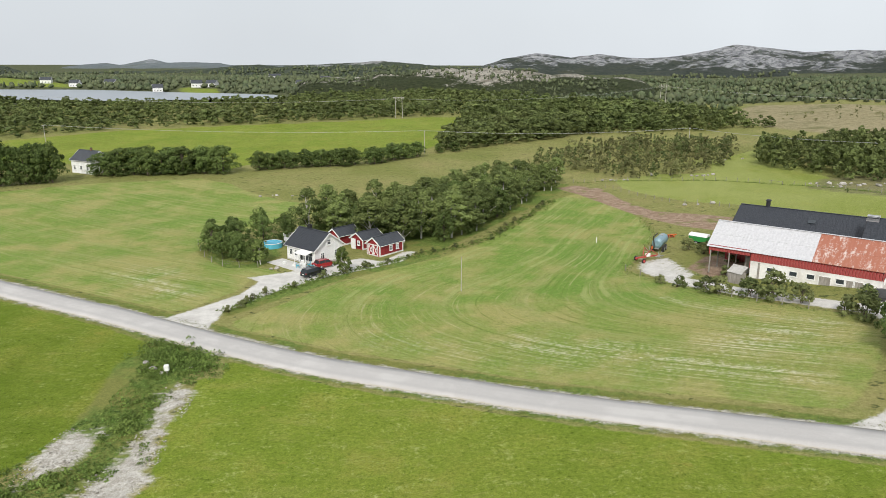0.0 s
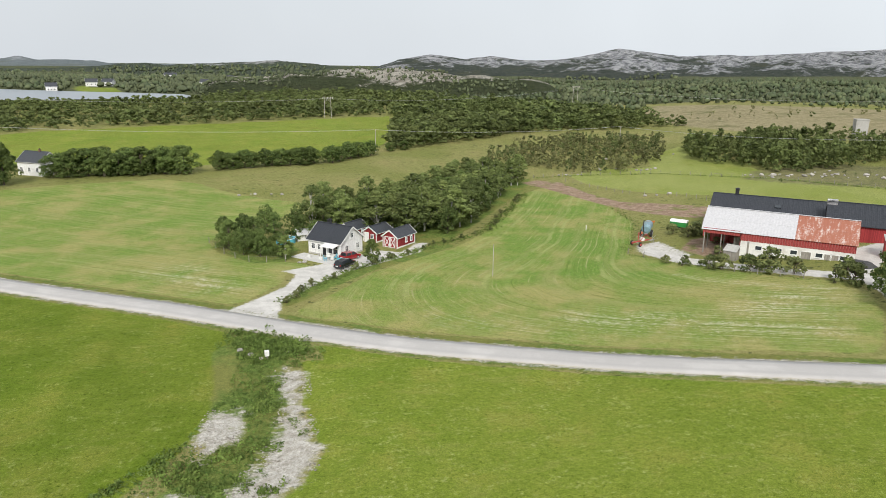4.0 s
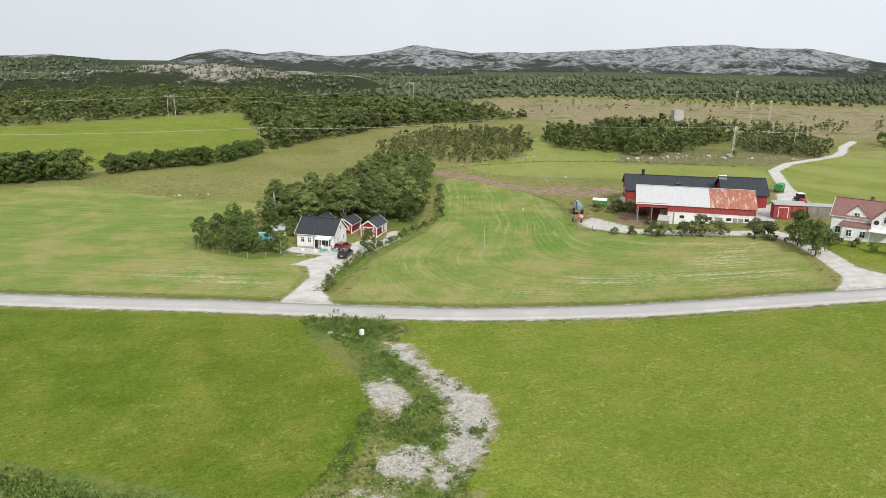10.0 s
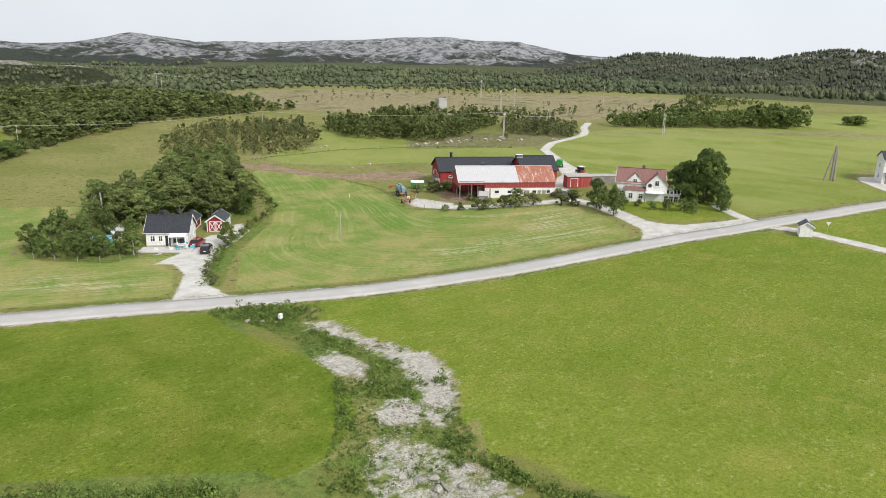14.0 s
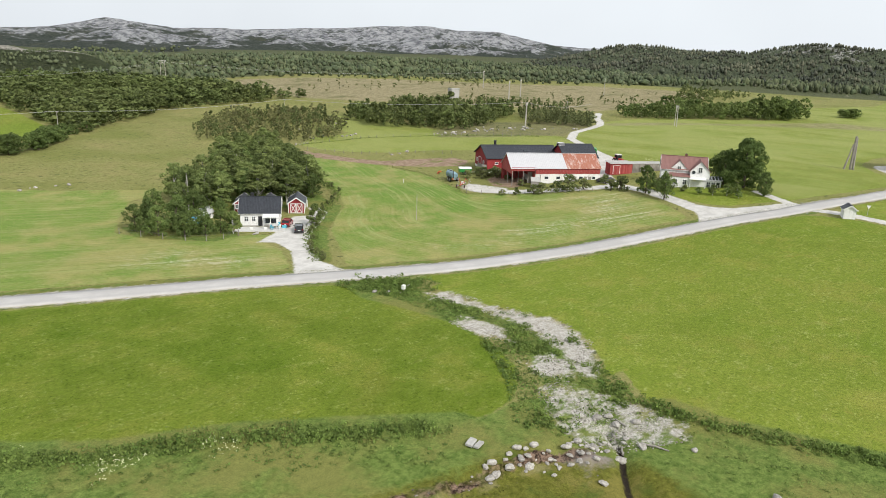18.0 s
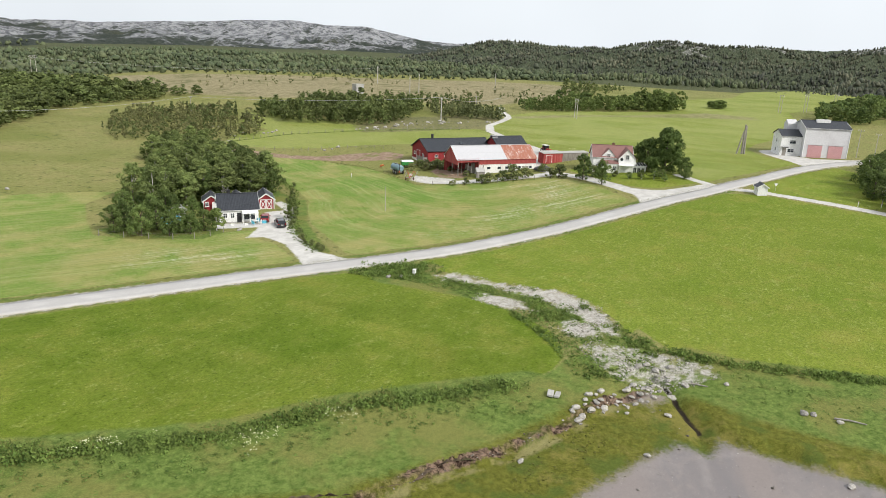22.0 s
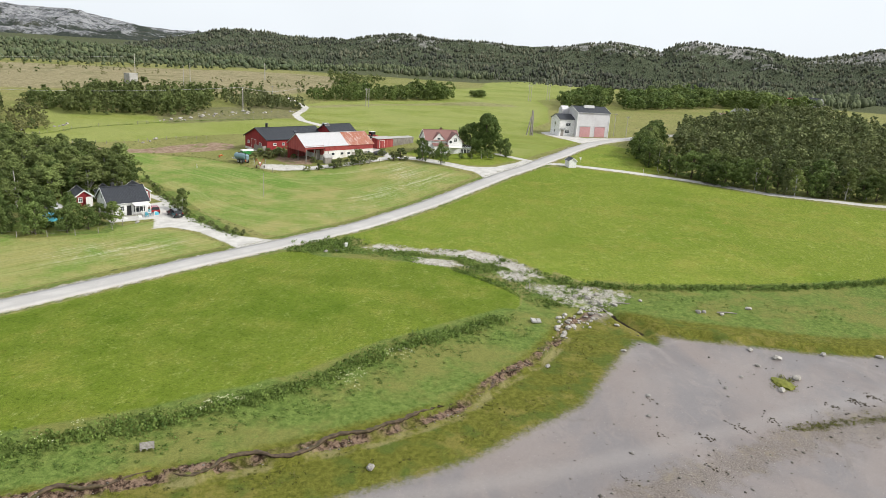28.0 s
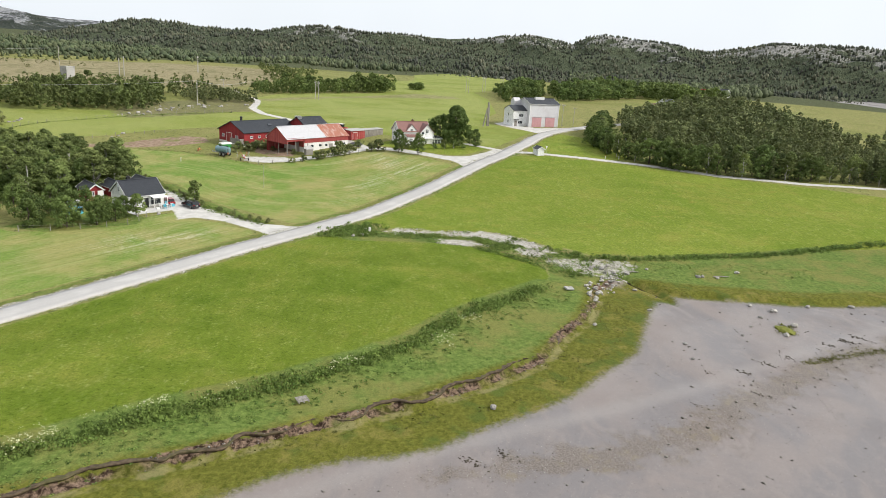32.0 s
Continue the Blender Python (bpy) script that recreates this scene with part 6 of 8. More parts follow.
def window(root, x, y, z, w, h, face="front", cross=True, trim=None, name="window"):
    """A framed window standing a little proud of the wall, with panes and sill. face: the side of the house it is in."""
    turn = {"front": 0, "back": 180, "right": 90, "left": -90}[face]
    fr = bmesh.new()
    t = 0.09
    for c, s in (((0, 0, h / 2), (w + 2 * t, 0.1, t)), ((0, 0, -h / 2), (w + 2 * t, 0.1, t)), ((-w / 2, 0, 0), (t, 0.1, h)), ((w / 2, 0, 0), (t, 0.1, h))):
        box(fr, c, s)
    if cross:
        box(fr, (0, 0, 0), (0.06, 0.09, h))
        box(fr, (0, 0, h * 0.12), (w, 0.09, 0.05))
    ob = part(name, fr, trim or white_trim, root)
    ob.matrix_local = pose(x, y, z, 0, 0, turn)
    part("pane", boxes(((0, 0.005, 0), (w, 0.05, h))), glass_mat, ob)
    part("sill", boxes(((0, -0.06, -h / 2 - 0.07), (w + 0.25, 0.16, 0.05))), trim or white_trim, ob)
    return ob


def door(root, x, y, z, w, h, material, face="front", trim=None, name="door"):
    turn = {"front": 0, "back": 180, "right": 90, "left": -90}[face]
    ob = part(name, boxes(((0, 0, h / 2), (w, 0.07, h))), material, root)
    ob.matrix_local = pose(x, y, z, 0, 0, turn)
    f = bmesh.new()
    for c, s in (((-w / 2 - 0.05, 0, h / 2), (0.1, 0.1, h)), ((w / 2 + 0.05, 0, h / 2), (0.1, 0.1, h)), ((0, 0, h + 0.05), (w + 0.2, 0.1, 0.1))):
        box(f, c, s)
    part("door_frame", f, trim or white_trim, ob)
    hb = bmesh.new()
    tube(hb, (w * 0.36, -0.05, h * 0.5), (w * 0.36, -0.12, h * 0.5), 0.02)
    part("handle", hb, steel, ob)
    return ob


def chimney(root, x, y, z, h, material, w=0.5):
    ob = part("chimney", boxes(((x, y, z + h / 2), (w, w, h)), ((x, y, z + h - 0.05), (w + 0.12, w + 0.12, 0.1))), material, root)
    part("flue", boxes(((x, y, z + h + 0.08), (w * 0.5, w * 0.5, 0.16))), black_paint, ob)


# ---- white cottage and its sheds ----
def cottage():
    r = thing("cottage", -22.3, 124.5, -38.6, "white wooden cottage with a black roof and open porch", "house")
    L, W, E, R = 7.6, 6.6, 2.95, 5.35
    part("wall", prism(L, W, E, R), white_wood, r)
    gable_roof(r, L, W, E, R, black_roof, 0.4, 0.35, white_trim, 0.55)
    chimney(r, -1.6, 0.4, 4.9, 1.15, black_paint, 0.62)
    part("plinth", boxes(((0, 0, 0.05), (L + 0.06, W + 0.06, 0.5))), concrete, r)
    window(r, -2.6, -W / 2 - 0.04, 1.6, 0.8, 1.0)
    window(r, -1.2, -W / 2 - 0.04, 1.6, 0.7, 1.0)
    door(r, 0.1, -W / 2 - 0.04, 0.15, 0.9, 2.0, black_paint)
    window(r, 2.1, -W / 2 - 0.04, 1.45, 2.2, 1.6, cross=True)
    window(r, L / 2 + 0.04, 0.0, 3.75, 0.8, 0.9, "right")
    window(r, L / 2 + 0.04, -1.6, 1.55, 0.8, 1.0, "right")
    window(r, L / 2 + 0.04, 1.7, 1.55, 0.8, 1.0, "right")
    window(r, -L / 2 - 0.04, 0.0, 3.75, 0.8, 0.9, "left")
    window(r, -L / 2 - 0.04, 1.0, 1.55, 1.0, 1.0, "left")
    window(r, -1.5, W / 2 + 0.04, 1.6, 1.0, 1.0, "back")
    c = part("porch_roof", slab(0.6, 3.7, -W / 2, 2.62, -W / 2 - 2.1, 2.3, 0.07), white_trim, r)
    for x in (0.7, 2.15, 3.6):
        p = bmesh.new()
        box(p, (x, -W / 2 - 2.0, 1.2), (0.1, 0.1, 2.3))
        part("porch_post", p, white_trim, r)
    part("porch_rail", boxes(((3.65, -W / 2 - 1.0, 0.95), (0.06, 2.0, 0.06)), ((3.65, -W / 2 - 1.0, 0.5), (0.06, 2.0, 0.06))), white_trim, r)
    return r


cottage()
patio = part("patio", boxes(((0, 0, 0.0), (9.6, 3.4, 0.16))), patio_stone, None)
patio.matrix_world = pose(-25.7, 119.9, gz(-25.7, 119.9) + 0.06, 0, 0, -40.5)
tagged(patio, "pale concrete terrace in front of the cottage", "terrace", kind="structure")


def shed(name, x, y, yaw, L, W, E, R, label, cross_doors=True, roof=None, wall=None):
    r = thing(name, x, y, yaw, label, "shed")
    wall = wall or red_wood
    part("wall", prism(L, W, E, R), wall, r)
    gable_roof(r, L, W, E, R, roof or grey_roof, 0.35, 0.3, white_trim, 0.0)
    for sx in (-1, 1):
        for sy in (-1, 1):
            part("corner_board", boxes(((sx * (L / 2 + 0.02), sy * (W / 2 + 0.02), E / 2), (0.16, 0.16, E))), white_trim, r)
    part("base_board", boxes(((0, -W / 2 - 0.03, 0.12), (L, 0.05, 0.3))), white_trim, r)
    if cross_doors:
        for s in (-1, 1):
            w, h = 1.25, 2.15
            d = part("door", boxes(((0, 0, h / 2), (0.06, w, h))), red_wood, r)
            d.matrix_local = pose(-L / 2 - 0.05, s * (w / 2 + 0.03), 0.05)
            tb = bmesh.new()
            for c, sz in (((-0.05, 0, 0.08), (0.05, w, 0.16)), ((-0.05, 0, h - 0.08), (0.05, w, 0.16)), ((-0.05, -w / 2 + 0.07, h / 2), (0.05, 0.14, h)), ((-0.05, w / 2 - 0.07, h / 2), (0.05, 0.14, h))):
                box(tb, c, sz)
            ang = math.degrees(math.atan2(h - 0.2, w - 0.15))
            for a in (ang, -ang):
                box(tb, (-0.055, 0, h / 2), (0.04, math.hypot(h - 0.2, w - 0.15), 0.13), 0, a)
            part("cross_frame", tb, white_trim, d)
    return r


g1 = shed("garage", -9.9, 129.0, 49.8, 6.0, 3.3, 2.3, 3.45, "red wooden garage with white crossed double doors")
for x in (-0.6, 1.1):
    window(g1, x, -2.14, 1.45, 0.6, 0.9)
g2 = shed("shed", -13.9, 133.6, 49.8, 5.0, 3.2, 2.1, 3.1, "red wooden shed with white corners and grey roof", False)
door(g2, -3.05, 0.4, 0.05, 0.9, 1.95, white_trim, "left")
window(g2, -3.04, -1.0, 1.4, 0.6, 0.8, "left")
g3 = shed("shed", -18.8, 136.2, 49.7, 5.0, 3.1, 2.2, 3.3, "red wooden outhouse with a white window in its gable", False)
window(g3, -3.29, 0.9, 1.6, 0.7, 0.9, "left")
door(g3, -3.3, -0.7, 0.05, 0.9, 1.95, white_trim, "left")
window(g3, 0.5, -2.14, 1.4, 0.7, 0.9)


def footing(r, L, W, x=0.0):
    """Masonry base that takes up the slope of the yard."""
    part("foundation", boxes(((x, 0, -0.85), (L - 0.04, W - 0.04, 1.9))), white_wall, r, "pale masonry foundation")


# ---- far houses ----
def far_house(x, y, yaw, L, W, E, R, wall, roof, label, group=""):
    r = thing("house", x, y, yaw, label, "house", group)
    part("wall", prism(L, W, E, R), wall, r)
    gable_roof(r, L, W, E, R, roof, 0.4, 0.35, white_trim)
    chimney(r, L * 0.2, 0.3, R - 0.5, 1.1, concrete)
    for k in range(3):
        window(r, (k - 1) * L * 0.28, -W / 2 - 0.04, 1.5, 1.0, 1.1)
    for face, sgn in (("left", -1), ("right", 1)):
        window(r, sgn * (L / 2 + 0.04), 0.0, 1.5, 1.0, 1.1, face)
    return r


for x, y, yaw, L in ((-246, 1040, 10, 16), (-249, 770, -10, 11), (-268, 672, 20, 9), (-395, 770, 0, 10), (-470, 850, 15, 12), (-150, 900, 5, 12)):
    far_house(x, y, yaw, L, 8.0, 4.2, 7.2, white_wood, grey_roof, "white wooden house by the far shore", "houses beyond the fjord")
far_house(466, -140, 55, 24, 9, 4.0, 7.0, red_wood, red_wood, "long red farm building among far trees")
far_house(500, -172, 40, 11, 8, 4.2, 7.2, white_wood, grey_roof, "white farmhouse among far trees")


# ---- the old barn with the long white and rusty roof ----
def old_barn():
    r = thing("barn", 56.3, 106.7, -37.5, "long barn with white walls, red boards and half rusted roof", "barn", z=2.6)
    L, W, E, R = 24.2, 9.6, 4.3, 7.4
    footing(r, L - 6.2, W, 3.1)
    xw = -5.6  # west end of the closed part
    bm = bmesh.new()
    for c, s in ((((xw + L / 2) / 2, -W / 2 + 0.15, 1.15), (L / 2 - xw, 0.3, 3.3)), (((xw + L / 2) / 2, W / 2 - 0.15, 1.15), (L / 2 - xw, 0.3, 3.3)), ((L / 2 - 0.15, 0, 1.15), (0.3, W - 0.6, 3.3)), ((xw + 0.15, 0, 1.15), (0.3, W - 0.6, 3.3))):
        box(bm, c, s)
    part("white_wall", bm, white_wall, r, "whitewashed masonry wall")
    board = bpy.data.meshes.new("board")
    bb = boxes(((0, 0, 0), (0.39, 0.06, 1.55)))
    bb.to_mesh(board)
    bb.free()
    short = bpy.data.meshes.new("board")
    bb = boxes(((0, 0, 0), (0.39, 0.06, 0.95)))
    bb.to_mesh(short)
    bb.free()
    for k in range(int((L / 2 - xw) / 0.42)):
        for side in (-1, 1):
            o = link_mesh("board", board, red_old, r)
            o.location = (xw + 0.2 + 0.42 * k, side * (W / 2 + 0.02), 3.55)
    for k in range(int((xw + L / 2) / 0.42)):
        o = link_mesh("board", short, red_old, r)
        o.location = (-L / 2 + 0.2 + 0.42 * k, -W / 2 - 0.02, 3.95)
    for x in (-L / 2 + 0.06, L / 2 - 0.02):
        up = bmesh.new()
        vs = [up.verts.new(p) for p in ((x, -W / 2, 2.75), (x, W / 2, 2.75), (x, W / 2, E), (x, 0, R), (x, -W / 2, E), (x + 0.12, -W / 2, 2.75), (x + 0.12, W / 2, 2.75), (x + 0.12, W / 2, E), (x + 0.12, 0, R), (x + 0.12, -W / 2, E))]
        up.faces.new(vs[4::-1])
        up.faces.new(vs[5:])
        for i in range(5):
            j = (i + 1) % 5
            up.faces.new((vs[i], vs[j], vs[j + 5], vs[i + 5]))
        part("gable", up, red_old, r)
    part("inner_wall", boxes(((xw - 0.1, 0, 3.0), (0.12, W - 0.4, 3.0))), red_old, r)
    part("back_boards", boxes(((-L / 2 + (xw + L / 2) / 2, W / 2 - 0.05, 2.0), (xw + L / 2, 0.1, 4.4))), red_old, r)
    slope, over = (R - E) / (W / 2), 0.3
    x_split = 2.9
    n = 0
    for x0, x1, m in ((-L / 2 - 0.3, x_split, white_sheet), (x_split, L / 2 + 0.3, rust_sheet)):
        k = max(1, round((x1 - x0) / 1.1))
        for i in range(k):
            a, b = x0 + (x1 - x0) * i / k, x0 + (x1 - x0) * (i + 1) / k
            for side in (-1, 1):
                for (f0, f1), lift in (((0, 0.52), 0.03), ((0.5, 1.0), 0.0)):
                    y0, y1 = side * (W / 2 + over) * f0, side * (W / 2 + over) * f1
                    mm = m
                    part("roof_sheet", slab(a + 0.01, b + 0.02, y0, R - slope * abs(y0) + lift + 0.004 * (n % 2), y1, R - slope * abs(y1) + lift + 0.004 * (n % 2), 0.05), mm, r)
                    n += 1
    part("ridge_cap", boxes(((0, 0, R + 0.1), (L + 0.6, 0.4, 0.06))), white_sheet, r)
    for x in (-L / 2 + 0.3, -L / 2 + 0.3 + 2.9):
        for y in (-W / 2 + 0.1, -0.5):
            p = bmesh.new()
            tube(p, (x, y, -0.3), (x, y, 4.2), 0.12, 0.1, 8)
            part("post", p, old_wood, r)
    for i, x in enumerate((-2.6, 0.6, 3.0, 6.9, 10.4)):
        window(r, x, -W / 2 - 0.01, 1.75, 1.1, 0.75, cross=False)
    for x, w in ((4.9, 1.5), (8.2, 1.0), (9.3, 1.3)):
        door(r, x, -W / 2 - 0.02, -0.2, w, 2.3, old_wood)
    part("entrance_post", boxes(((xw + 1.3, -W / 2 - 0.02, 1.3), (0.3, 0.12, 2.6))), old_wood, r)
    part("entrance_panel", boxes(((xw - 0.6, -2.5, 1.4), (1.6, 0.1, 2.8))), old_wood, r)
    window(r, L / 2 + 0.02, -1.5, 1.7, 0.9, 0.8, "right")
    door(r, L / 2 + 0.02, 1.5, -0.2, 2.2, 2.5, red_old, "right")
    return r


old_barn()


def black_barn():
    r = thing("barn", 66.2, 124.9, -35.5, "wide red barn with a low black roof", "barn")
    L, W, E, R = 21.5, 12.6, 3.3, 6.1
    part("wall", prism(L, W, E, R, -0.1), red_wood, r)
    footing(r, L, W)
    gable_roof(r, L, W, E, R, black_roof, 0.4, 0.4, black_paint, 0.9)
    door(r, -L / 2 - 0.03, -2.6, -0.3, 1.2, 2.2, old_wood, "left")
    door(r, -L / 2 - 0.03, 1.2, -0.3, 2.6, 2.8, red_old, "left")
    window(r, -L / 2 - 0.03, 4.2, 1.5, 1.0, 0.8, "left")
    for x in (-8, -5, -2, 1):
        window(r, x, -W / 2 - 0.03, 1.8, 0.9, 0.6, cross=False)
    v = bmesh.new()
    tube(v, (-6.6, 0.6, 5.8), (-6.6, 0.6, 7.2), 0.38, 0.38, 12)
    tube(v, (-6.6, 0.6, 7.2), (-6.6, 0.6, 7.45), 0.55, 0.3, 12)
    part("vent", v, black_paint, r, "black round roof ventilator")
    part("skylight", box(bmesh.new(), (1.5, -3.2, 4.95), (1.2, 1.0, 0.12), 0, 24), glass_mat, r)
    part("fence", boxes(((-L / 2 - 1.3, -3.5, 0.6), (0.08, 5.0, 1.6)), ((-L / 2 - 0.7, -6.0, 0.6), (1.3, 0.08, 1.6))), old_wood, r)
    return r


black_barn()


def barn_wing():
    r = thing("barn", 74.9, 110.9, -36, "tall red barn wing with a black roof", "barn", z=3.6)
    L, W, E, R = 9.6, 10.5, 4.0, 7.0
    part("wall", prism(L, W, E, R, -0.1), red_wood, r)
    footing(r, L, W)
    gable_roof(r, L, W, E, R, black_roof, 0.4, 0.4, black_paint, 0.9)
    door(r, L / 2 + 0.03, -1.5, -0.4, 3.2, 3.2, red_old, "right")
    window(r, L / 2 + 0.03, 2.6, 1.8, 1.0, 0.9, "right")
    window(r, 0, -W / 2 - 0.03, 2.0, 1.0, 0.8)
    vb = bmesh.new()
    for k in range(9):
        a = math.pi * k / 8
        box(vb, (-L / 2 + 0.4, -0.9 * math.cos(a), R - 0.5 + 0.9 * math.sin(a)), (1.8, 0.38, 0.08), 0, math.degrees(a) + 90)
    part("roof_hood", vb, steel, r, "curved pale metal hood on the ridge")
    return r


barn_wing()


def yard_shed():
    r = thing("shed", 74.6, 92.6, -36, "low row of faded red and grey yard sheds", "shed")
    part("red_wall", boxes(((-3.6, 0, 1.1), (6.4, 3.0, 3.0))), red_old, r)
    part("grey_wall", boxes(((4.4, 0.3, 1.1), (9.0, 2.6, 2.7))), old_wood, r)
    bm = bmesh.new()
    for k in range(30):
        box(bm, (0.05 + 0.3 * k, -1.05, 1.15), (0.24, 0.06, 2.5))
    part("paling", bm, old_wood, r)
    part("red_roof", slab(-7.0, -0.3, 1.8, 2.9, -1.8, 2.55, 0.07), concrete, r)
    part("grey_roof", slab(-0.2, 9.1, 1.8, 2.65, -1.2, 2.5, 0.07), concrete, r)
    door(r, -5.0, -1.52, -0.2, 1.8, 2.2, red_old)
    return r


yard_shed()


# ---- farmhouse ----
def farmhouse():
    r = thing("farmhouse", 69.6, 76.0, -63, "white two-storey farmhouse with brown-red roof and glazed porch", "house", z=4.75)
    L, W, E, R = 10.6, 6.8, 4.4, 7.1
    part("wall", prism(L, W, E, R, -0.1), white_wood, r)
    footing(r, L, W)
    gable_roof(r, L, W, E, R, brown_tile, 0.35, 0.3, white_trim, 0.0)
    chimney(r, 0.4, 0.2, 6.4, 1.3, brown_wood, 0.65)
    for x, hw, top, eave in ((-1.2, 2.1, 6.5, 4.3),):
        g = part("dormer_wall", prism(3.6, 2 * hw, eave, top, 3.6), white_wood, r)
        g.matrix_local = pose(x, -W / 2 + 1.75, 0, 0, 0, 90)
        for side in (-1, 1):
            s = part("dormer_roof", slab(-2.0, 2.4, 0, top + 0.03, side * (hw + 0.3), eave - 0.3, 0.08), brown_tile, r)
            s.matrix_local = pose(x, -W / 2 + 1.75, 0, 0, 0, 90)
        window(r, x, -W / 2 - 0.1, 4.55, 0.9, 1.1)
    # gabled wing towards the garden
    w2 = part("wing_wall", prism(5.4, 4.6, 4.3, 6.7, -0.8), white_wood, r)
    w2.matrix_local = pose(3.7, -2.0, 0, 0, 0, 90)
    for side in (-1, 1):
        s = part("wing_roof", slab(-3.0, 3.2, 0, 6.75, side * 2.65, 3.97, 0.09), brown_tile, r)
        s.matrix_local = pose(3.7, -2.0, 0, 0, 0, 90)
    window(r, 3.7, -4.75, 4.6, 0.9, 1.2)
    ow = bmesh.new()
    bmesh.ops.create_cone(ow, cap_ends=True, segments=16, radius1=0.42, radius2=0.42, depth=0.1, matrix=pose(2.2, -4.74, 4.0, 90))
    part("round_window", ow, glass_mat, r)
    part("porch_roof", slab(-3.4, 1.5, -W / 2, 3.35, -W / 2 - 1.9, 2.75, 0.09), brown_tile, r)
    part("porch_wall", boxes(((-0.95, -W / 2 - 0.85, 1.0), (4.4, 1.7, 3.6))), white_wood, r)
    window(r, -1.9, -W / 2 - 1.74, 1.5, 0.9, 1.2)
    window(r, 0.3, -W / 2 - 1.74, 1.5, 0.9, 1.2)
    window(r, -4.0, -W / 2 - 0.04, 1.6, 0.9, 1.2)
    for y in (-1.3, 1.4):
        window(r, -L / 2 - 0.04, y, 1.7, 0.9, 1.2, "left")
    window(r, -L / 2 - 0.04, 0, 4.7, 0.9, 1.1, "left")
    for y in (-3.0, 0.8):
        window(r, L / 2 + 1.24 if y < -1 else L / 2 + 0.04, y, 4.0, 0.8, 1.0, "right") if y > -1 else None
    window(r, 1.5, W / 2 + 0.04, 1.8, 1.0, 1.2, "back")
    # glazed garden room
    part("garden_room", boxes(((7.0, -3.0, 0.75), (3.6, 3.6, 3.2))), white_wood, r)
    part("garden_room_roof", slab(5.0, 9.1, -1.0, 2.75, -5.1, 2.35, 0.08), white_trim, r)
    for k in range(5):
        part("roof_pane", box(bmesh.new(), (5.5 + 0.78 * k, -3.1, 2.66), (0.55, 3.3, 0.03), 0, 5.6), glass_mat, r)
    for x in (5.9, 7.0, 8.1):
        window(r, x, -4.84, 1.2, 0.85, 1.4, cross=True)
    for y in (-4.0, -2.4):
        window(r, 8.84, y, 1.2, 1.2, 1.4, "right")
    part("veranda_roof", slab(1.3, 5.2, -4.6, 2.75, -6.4, 2.45, 0.06), white_trim, r)
    for x in (1.5, 5.0):
        part("veranda_post", boxes(((x, -6.2, 1.0), (0.12, 0.12, 2.9))), white_trim, r)
    return r


farmhouse()


# ---- pale warehouse by the road ----
def warehouse():
    r = thing("warehouse", 137.52, 28.75, -66, "tall pale pink-grey warehouse with two pink doors", "warehouse")
    L, W, E, R = 13.4, 11.0, 9.3, 11.2
    part("wall", prism(L, W, E, R, -0.1), pale_wall, r)
    footing(r, L, W)
    gable_roof(r, L, W, E, R, black_roof, 0.4, 0.3, white_trim, 0.0)
    for x in (-3.2, 3.0):
        d = part("sliding_door", boxes(((x, -W / 2 - 0.06, 1.9), (4.3, 0.1, 3.9))), pink_door, r)
        bm = bmesh.new()
        for k in range(1, 8):
            box(bm, (x - 2.15 + 4.3 * k / 8, -W / 2 - 0.12, 1.9), (0.05, 0.03, 3.9))
        part("door_ribs", bm, pink_door, d)
        part("door_rail", boxes(((x, -W / 2 - 0.1, 3.95), (4.8, 0.12, 0.12))), steel, d)
    part("roof_vent", boxes(((-0.4, -1.2, R - 0.1), (4.2, 1.0, 1.2))), white_trim, r, "long white ridge ventilator")
    for sx in (-1, 1):
        part("corner_trim", boxes(((sx * (L / 2 + 0.02), -W / 2 - 0.02, E / 2), (0.2, 0.2, E))), white_trim, r)
    a = part("annex_wall", prism(6.2, 8.2, 6.3, 7.9, -0.8), white_wood, r)
    a.matrix_local = pose(-L / 2 - 3.1, 0.9, 0)
    for side in (-1, 1):
        s = part("annex_roof", slab(-3.4, 3.1, 0, 7.95, side * 4.5, 6.15, 0.09), black_roof, r)
        s.matrix_local = pose(-L / 2 - 3.1, 0.9, 0)
    yf = 0.9 - 4.1
    window(r, -L / 2 - 2.6, yf - 0.04, 4.3, 1.9, 1.1)
    window(r, -L / 2 - 2.9, yf - 0.04, 1.5, 1.9, 1.1)
    part("door_canopy", boxes(((-L / 2 - 4.9, yf - 0.5, 2.6), (2.0, 1.0, 0.12))), black_paint, r)
    door(r, -L / 2 - 4.9, yf - 0.03, -0.2, 1.2, 2.4, old_wood)
    window(r, -L / 2 - 6.24, 0.9, 4.3, 1.0, 1.1, "left")
    window(r, -L / 2 - 6.24, 0.9, 1.5, 1.0, 1.1, "left")
    part("stair_tower", prism(3.0, 3.4, 9.6, 10.9, -0.8), pale_wall, r).matrix_local = pose(-L / 2 - 1.5, 4.5, 0, 0, 0, 0)
    part("sign_board", boxes(((-L / 2 - 1.2, yf - 0.06, 2.9), (1.4, 0.05, 0.5))), white_trim, r)
    return r


warehouse()


